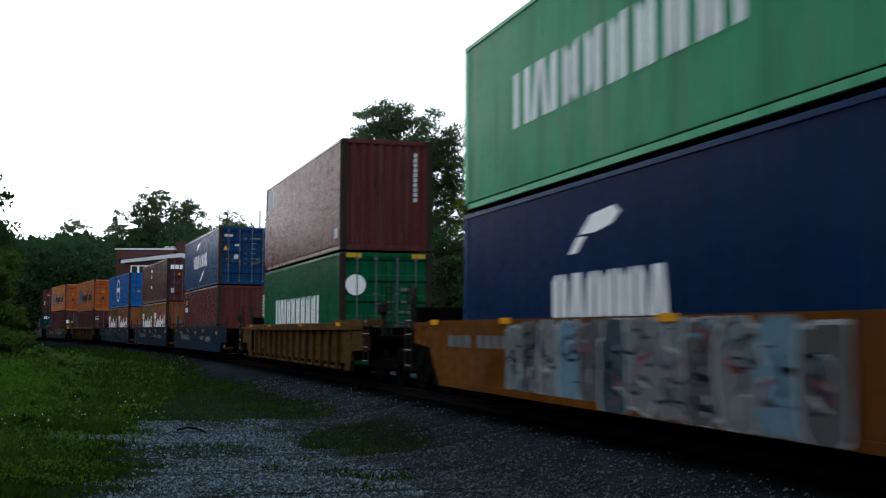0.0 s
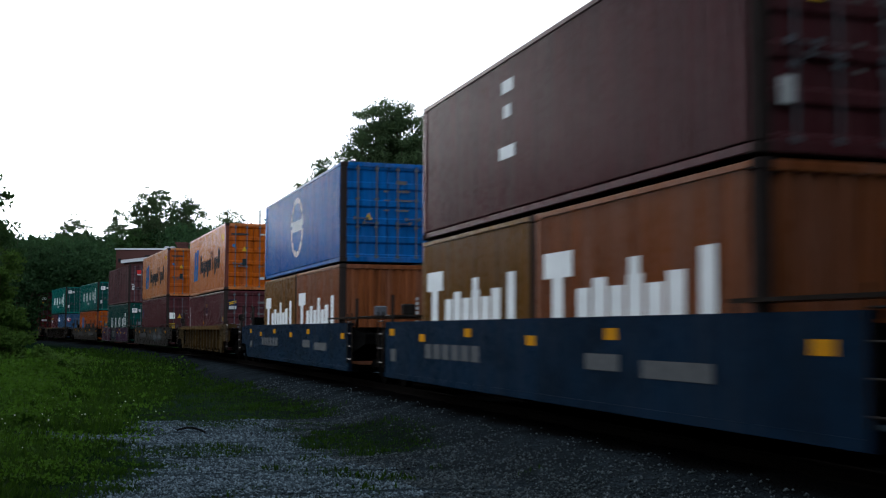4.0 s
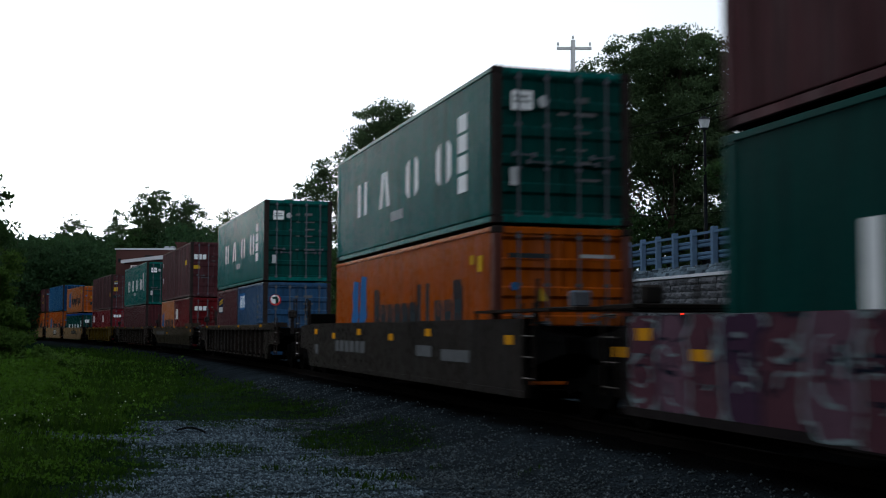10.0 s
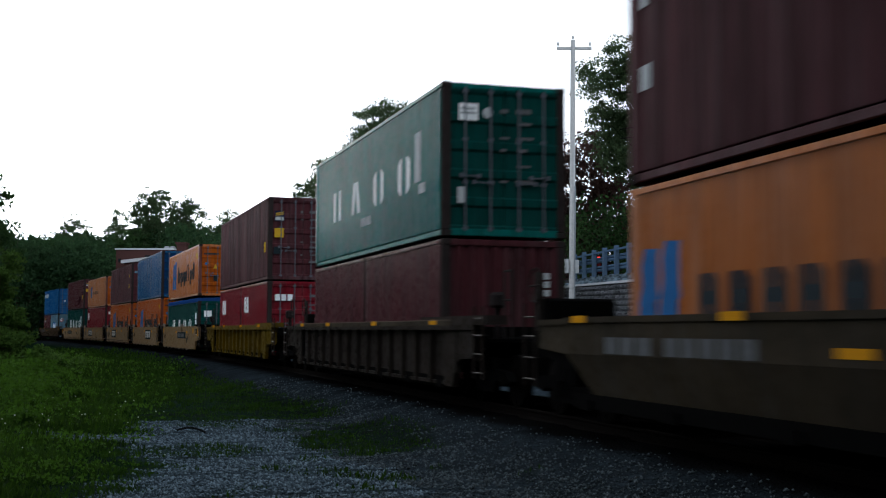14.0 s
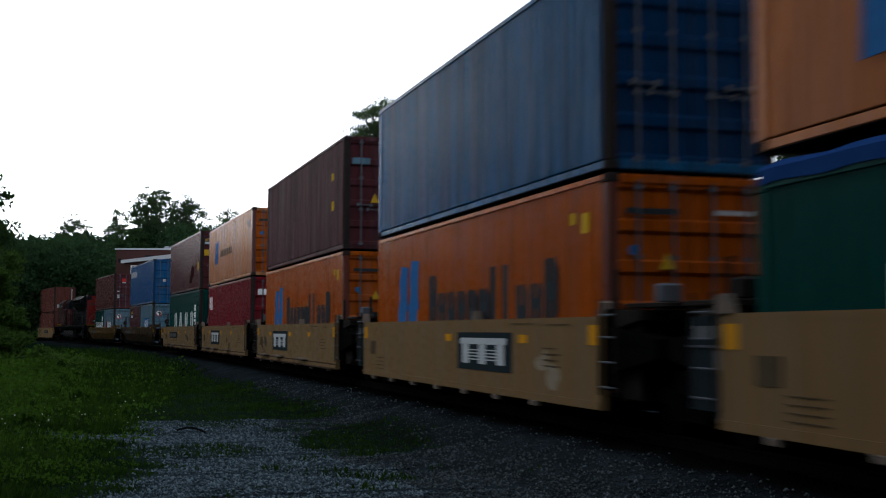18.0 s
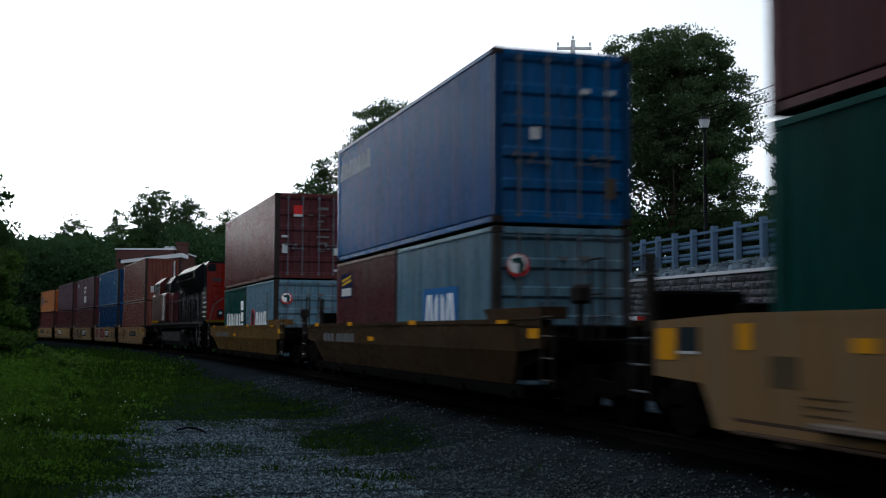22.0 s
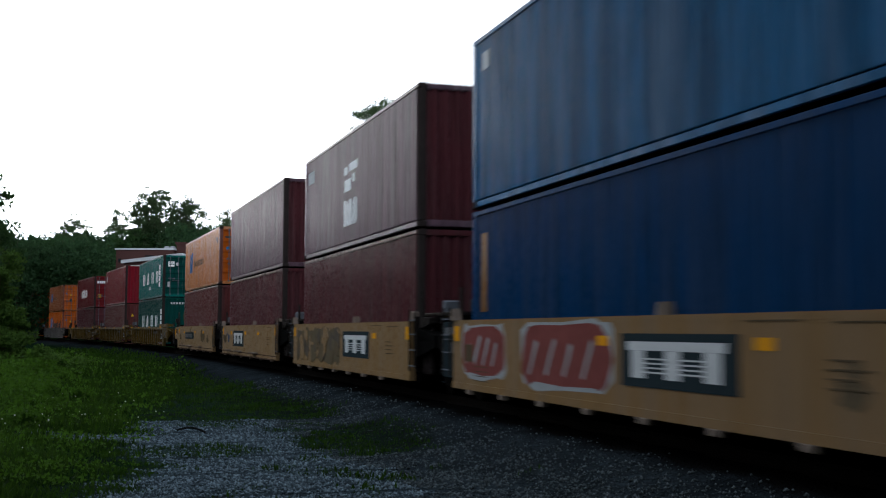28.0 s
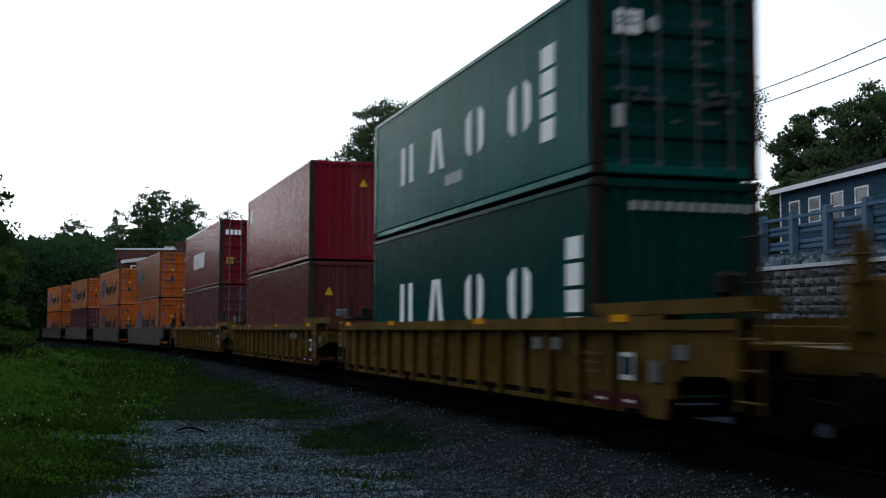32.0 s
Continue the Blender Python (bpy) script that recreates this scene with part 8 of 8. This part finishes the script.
wire("overhead_wire", ray_point(1100, 243, 52), ray_point(1640, 68, 30), 0.35, 0.016)
wire("overhead_wire", ray_point(1020, 385, 52), ray_point(1420, 362, 56), 0.1, 0.012)
wire("overhead_wire", ray_point(1018, 128, 50), ray_point(1120, 255, 62), 0.2, 0.010)

LX, LY = at_bearing(1251, 40), 40
lz = wall_top(40) + 0.3
lamp = thing("street_lamp", "dark street lamp with a lantern head, unlit", "street lamp", m=Matrix.Translation((LX, LY, lz)))
LH = (604.6 - 225) / 2118 * 40 + 1.5 - lz
part("post", joined(tube((0, 0, -0.3), (0, 0, 0.9), 0.16, 0.12, 12), tube((0, 0, 0.9), (0, 0, LH), 0.065, 0.045, 10)), "loco_black", lamp)
part("arm_ring", joined(tube((-0.25, 0, LH - 0.9), (0.25, 0, LH - 0.9), 0.02, n=6), tube((0, 0, LH - 0.02), (0, 0, LH + 0.04), 0.12, n=10)), "loco_black", lamp)
part("lantern", tube((0, 0, LH + 0.04), (0, 0, LH + 0.32), 0.13, 0.20, 8), "grey_white", lamp)
part("lantern_cap", joined(tube((0, 0, LH + 0.32), (0, 0, LH + 0.42), 0.23, 0.08, 8), tube((0, 0, LH + 0.42), (0, 0, LH + 0.52), 0.03, 0.01, 6)), "loco_black", lamp)
hang = thing("hanging_basket", "leafy hanging basket on the lamp post", "plant", m=Matrix.Translation((LX + 0.55, LY, lz + LH - 1.5)))
part("bowl", tube((0, 0, -0.2), (0, 0, 0.0), 0.12, 0.28, 10), "bark", hang)
_r = np.random.RandomState(4)
part("leaves", leaf_cards("basket", _r.randn(700, 3) * np.array([0.28, 0.28, 0.2]), 0.07, 5), "leaf_dark", hang)

# ---- level crossing signal and gate ----
CX, CY = at_bearing(928, 32), 32
cz = 0.50
sig = thing("crossing_signal", "grey railway crossing signal with a crossbuck and one lit red lamp", "crossing signal", m=Matrix.Translation((CX, CY, cz)))
CH = (604.6 - 358) / 2118 * 32 + 1.5 - cz
part("mast", joined(tube((0, 0, 0), (0, 0, CH), 0.055, n=10), tube((0, 0, -0.1), (0, 0, 0.15), 0.16, n=10), tube((0, 0, CH), (0, 0, CH + 0.08), 0.07, 0.02, 8)), "galv", sig)
zb = (604.6 - 389) / 2118 * 32 + 1.5 - cz
for a in (45, -45):
    part("crossbuck_blade", soft_box(-0.60, 0.60, -0.085 if a > 0 else -0.105, -0.068 if a > 0 else -0.088, -0.115, 0.115, 0.004), "grey_white", sig, "weathered crossbuck blade", m=pose(0, 0, zb, 0, a, 0))
zl = (604.6 - 451) / 2118 * 32 + 1.5 - cz
part("lamp_arm", tube((-0.42, 0, zl + 0.16), (0.48, 0, zl + 0.16), 0.03, n=8), "galv", sig)
MAT["lamp_red"] = plain("lit_red_lens", (1.0, 0.05, 0.02), 0.3, vary=0.05, glow=1.6, glow_colour=(1.0, 0.03, 0.012))
MAT["lamp_core"] = plain("lit_red_lamp_core", (1.0, 0.3, 0.15), 0.3, vary=0.05, glow=2.6, glow_colour=(1.0, 0.30, 0.12))
MAT["lens_dark"] = plain("unlit_red_lens", (0.0648, 0.0072, 0.0086), 0.15, vary=0.1)
for x, lit in ((-0.37, True), (0.40, False)):
    head = part("lamp_backing", tube((x, -0.10, zl), (x, -0.06, zl), 0.30, n=24), "loco_black", sig, "black round lamp backing")
    part("lens", tube((x, -0.14, zl), (x, -0.10, zl), 0.20, 0.21, n=20), "lamp_red" if lit else "lens_dark", head, "glowing red lens" if lit else "unlit dark red lens")
    if lit:
        part("lamp_core", tube((x, -0.15, zl), (x, -0.14, zl), 0.12, n=16), "lamp_core", head)
    hood = []
    for q in range(12):
        a0, a1 = math.pi * q / 12, math.pi * (q + 1) / 12
        hood.append(([(x + 0.23 * math.cos(t), yy, zl + 0.23 * math.sin(t)) for t in (a0, a1) for yy in (-0.10, -0.36)], [(0, 1, 3, 2)]))
    part("hood", joined(*hood), "loco_black", head)
part("gate_mechanism", joined(soft_box(-0.25, 0.25, -0.18, 0.18, 0.85, 1.45, 0.04), prism([(-0.75, 1.20), (-0.62, 1.42), (-0.1, 1.42), (0.2, 1.0), (0.1, 0.75), (-0.2, 0.85), (-0.3, 1.12)], -0.24, -0.18, "y")), "galv", sig, "grey gate mechanism and counterweight")
gz = (604.6 - 556) / 2118 * 32 + 1.5 - cz
gate = part("gate_arm", soft_box(0.1, 5.6, -0.03, 0.03, gz - 0.16, gz - 0.06, 0.008), "white", sig, "white gate arm with red stripes, lowered")
part("gate_stripe", boxes(*[(0.6 + k * 0.8, 1.0 + k * 0.8, -0.034, 0.034, gz - 0.163, gz - 0.057) for k in range(6)]), "mark_red", gate)
for px in (1025, 1207):
    gx_ = at_bearing(px, 32) - CX
    part("gate_lamp", tube((gx_, -0.05, gz), (gx_, 0.05, gz), 0.045, n=12), "lamp_red", gate, "small lit red gate lamp")

# ---- houses and the brick building ----


MAT["blue_siding"] = plain("blue_painted_siding", (0.036, 0.0684, 0.1008), 0.7, vary=0.12, scale=2)
MAT["trim"] = plain("white_painted_trim", (0.8, 0.8, 0.8), 0.6, vary=0.08)
MAT["shingle"] = plain("dark_roof_shingles", (0.036, 0.036, 0.0396), 0.9, vary=0.35, scale=18)
MAT["glass"] = plain("reflecting_window_glass", (0.03, 0.036, 0.042), 0.06, vary=0.1)
MAT["brick"] = plain("red_brown_brick", (0.072, 0.0346, 0.031), 0.9, vary=0.3, scale=25)


def house(name, label, origin, turn, wx, wd, h, siding, windows, roof_rise=1.6, eave=0.4, board=0.16):
    """A clapboard house: local x along the front wall, y back, front at y = 0; windows as (x, z, w, h)."""
    ob = thing(name, label, "house", m=Matrix.Translation(origin) @ Matrix.Rotation(turn, 4, "Z"))
    part("wall", boxes((0, wx, 0.02, wd, -1.5, h)), siding, ob)
    n = int(h / board)
    part("cladding", joined(*[prism([(0.02, z), (-0.012, z), (0.015, z + board)], 0.0, wx, "x") for z in np.arange(n) * board]), siding, ob, "horizontal boards")
    part("roof", joined(prism([(-eave, h - 0.02), (-eave, h + 0.10), (wd / 2, h + roof_rise + 0.1), (wd + eave, h + 0.10), (wd + eave, h - 0.02), (wd / 2, h + roof_rise - 0.05)], -0.3, wx + 0.3, "x")), "shingle", ob)
    part("fascia", boxes((-0.3, wx + 0.3, -eave - 0.03, -eave, h - 0.10, h + 0.12)), "trim", ob, "white eave board")
    part("corner_board", boxes((-0.02, 0.10, -0.025, 0.0, 0, h)), "trim", ob)
    for x, z, w, hh in windows:
        wn_ = part("window", boxes((x, x + w, -0.02, 0.0, z, z + hh)), "glass", ob)
        t = 0.075
        part("window_frame", boxes((x - t, x, -0.05, 0, z - t, z + hh + t), (x + w, x + w + t, -0.05, 0, z - t, z + hh + t), (x, x + w, -0.05, 0, z + hh, z + hh + t), (x, x + w, -0.05, 0, z - t, z), (x, x + w, -0.045, 0, z + hh * 0.48, z + hh * 0.52)), "trim", wn_)
    return ob


A, B = Vector(ray_point(1384, 336, 60)), Vector(ray_point(1568, 290, 51.4))
way_h = math.atan2(B.y - A.y, B.x - A.x)
z_base = 4.6
wins = []
for px0, px1, py0, py1 in ((1402, 1418, 357, 396), (1437, 1455, 349, 390), (1477, 1496, 340, 385), (1520, 1541, 330, 380)):
    # meet the bearings with the front wall
    def along(px):
        k = (px - 784) / 2118
        n = Vector((math.cos(way_h), math.sin(way_h)))
        # A + t n has x = k y
        return (k * A.y - A.x) / (n.x - k * n.y)
    t0, t1 = along(px0), along(px1)
    yy = A.y + math.sin(way_h) * (t0 + t1) / 2
    wins.append((t0, 1.5 + (604.6 - py1) / 2118 * yy - z_base, t1 - t0, (py1 - py0) / 2118 * yy))
house("house", "blue clapboard house with white-framed windows", (A.x, A.y, z_base), way_h, 16, 9, A.z - z_base - 0.1, "blue_siding", wins, 1.5)
house("house", "pale blue house with white trim behind the crossing", (at_bearing(945, 88), 88, 3.0), -0.1, 5.5, 6, (604.6 - 430) / 2118 * 88 - 1.5, "blue_siding", [(0.5, 1.6, 0.5, 1.0), (1.4, 1.6, 0.5, 1.0), (2.3, 1.6, 0.5, 1.0), (0.5, 3.4, 0.5, 1.0), (1.4, 3.4, 0.5, 1.0)], 1.6)

bd = 134
bx0, bx1 = at_bearing(195, bd), at_bearing(325, bd)
brick_b = thing("brick_building", "red-brown brick building with pale roof edges and a chimney", "building", m=Matrix.Translation((0, bd, 0)))
zt, zm = 1.5 + (604.6 - 441) / 2118 * bd, 1.5 + (604.6 - 462) / 2118 * bd
zl_, zr_ = 1.5 + (604.6 - 464) / 2118 * bd, 1.5 + (604.6 - 453) / 2118 * bd
xa_, xb_ = at_bearing(218, bd), at_bearing(322, bd)
part("wall", boxes((bx0, at_bearing(298, bd), 2, 14, 0, zt)), "brick", brick_b)
part("wing_wall", prism([(xa_ + 0.3, 0), (xb_, 0), (xb_, zr_ - 0.1), (xa_ + 0.3, zl_ - 0.1)], -1.0, 2.0, "y"), "brick", brick_b)
part("wing_eave", prism([(xa_, zl_ - 0.30), (xb_ + 0.2, zr_ - 0.30), (xb_ + 0.2, zr_ + 0.16), (xa_, zl_ + 0.04)], -1.4, 2.0, "y"), "concrete", brick_b, "pale sloping eave")
part("roof_edge", boxes((bx0 - 0.15, at_bearing(298, bd) + 0.15, 1.85, 14, zt, zt + 0.16)), "concrete", brick_b, "pale flat roof edge")
for p, q, r_ in ((247, 262, 455), (199, 204, 461)):
    part("window", boxes((at_bearing(p, bd), at_bearing(q, bd), 1.96, 2.0, 1.5 + (604.6 - r_ - 3) / 2118 * bd, 1.5 + (604.6 - r_ + 4) / 2118 * bd)), "pane", brick_b)
part("chimney", joined(boxes((at_bearing(300, bd), at_bearing(317, bd), 3, 4.3, zr_, 1.5 + (604.6 - 430) / 2118 * bd)), boxes((at_bearing(298, bd), at_bearing(319, bd), 2.9, 4.4, 1.5 + (604.6 - 430) / 2118 * bd, 1.5 + (604.6 - 426) / 2118 * bd))), "brick", brick_b)
part("roof_vent", joined(*[tube((at_bearing(p, bd), 4, zt), (at_bearing(p, bd), 4, zt + 0.55), 0.5, 0.25, 8) for p in (279, 290)]), "galv", brick_b)
for k in range(6):
    x = at_bearing(236 + k * 13.5, bd)
    w = part("window", boxes((x, x + 0.62, -1.02, -1.0, zm - 2.0, zm - 0.75)), "glass", brick_b)
    part("window_frame", boxes((x - 0.12, x, -1.06, -1.0, zm - 2.1, zm - 0.65), (x + 0.62, x + 0.74, -1.06, -1.0, zm - 2.1, zm - 0.65), (x, x + 0.62, -1.06, -1.0, zm - 0.75, zm - 0.65), (x, x + 0.62, -1.06, -1.0, zm - 2.1, zm - 2.0)), "trim", w)
far_pole = thing("utility_pole", "distant grey pole above the trees", "pole", m=Matrix.Translation((at_bearing(458, 140), 140, 1.5)))
part("post", tube((0, 0, 0), (0, 0, (604.6 - 372) / 2118 * 140), 0.16, 0.12, 8), "pole_wood", far_pole)

# a bent piece of dark scrap on the gravel, and the old timbers beside the near rail
sx, sy = at_bearing(343, 19.4), 19.4
scrap = []
for k in range(8):
    a0, a1 = k / 8, (k + 1) / 8
    scrap.append(tube((sx - 0.23 + 0.46 * a0, sy, 0.04 + 0.07 * math.sin(math.pi * (0.15 + 0.85 * a0))), (sx - 0.23 + 0.46 * a1, sy - 0.03, 0.04 + 0.07 * math.sin(math.pi * (0.15 + 0.85 * a1))), 0.018, n=6))
tagged(part("bent_strap", joined(*scrap), "rubber"), "bent black strap lying on the gravel", "scrap")


# signals of the road crossing beyond
tx, ty = at_bearing(1060, 64), 64
tz = 1.5 + (604.6 - 458) / 2118 * ty
sig2 = thing("traffic_signal", "dark traffic signal showing red beyond the crossing", "traffic light", m=Matrix.Translation((tx, ty, 2.6)))
part("post", tube((0, 0.12, 0), (0, 0.12, tz - 2.6 + 0.4), 0.05, 0.04, 8), "galv", sig2)
part("housing", soft_box(-0.18, 0.18, -0.1, 0.1, tz - 2.6 - 0.85, tz - 2.6 + 0.22, 0.03), "loco_black", sig2)
part("lens", tube((0, -0.12, tz - 2.6), (0, -0.09, tz - 2.6), 0.11, n=14), "lamp_red", sig2, "lit red lens")
for dz in (-0.33, -0.66):
    part("lens", tube((0, -0.12, tz - 2.6 + dz), (0, -0.09, tz - 2.6 + dz), 0.11, n=14), "lens_dark", sig2, "unlit lens")


# ---- movement: the whole train runs down the line ----
def motions():
    times = [float(t) for t in range(33)]
    for row in MOVERS:
        ob, s, half, across, up = row[:5]
        ahead = row[5] if len(row) > 5 else 0.0
        walk(ob, [(t, track_pose(s - travelled(t), across, up, half) @ Matrix.Translation((0, ahead, 0))) for t in times])
    # wheels roll: the same turning for every axle at the same seat in its truck
    for seat in range(5):
        axles = [o for o, k in WHEELS if k == seat]
        if not axles:
            continue
        first, radius = axles[0], 0.42 if seat < 2 else 0.505
        seat_at = first.matrix_basis.translation.copy()
        rows = []
        for i in range(int(32 * 30) + 1):
            t = i / 30
            rows.append((t, Matrix.Translation(seat_at) @ Matrix.Rotation(-travelled(t) / radius, 4, "X")))
        walk(first, rows)
        for o in axles[1:]:
            o.rotation_mode = "QUATERNION"
            data = o.animation_data_create()
            data.action, data.action_slot = first.animation_data.action, first.animation_data.action_slot


motions()
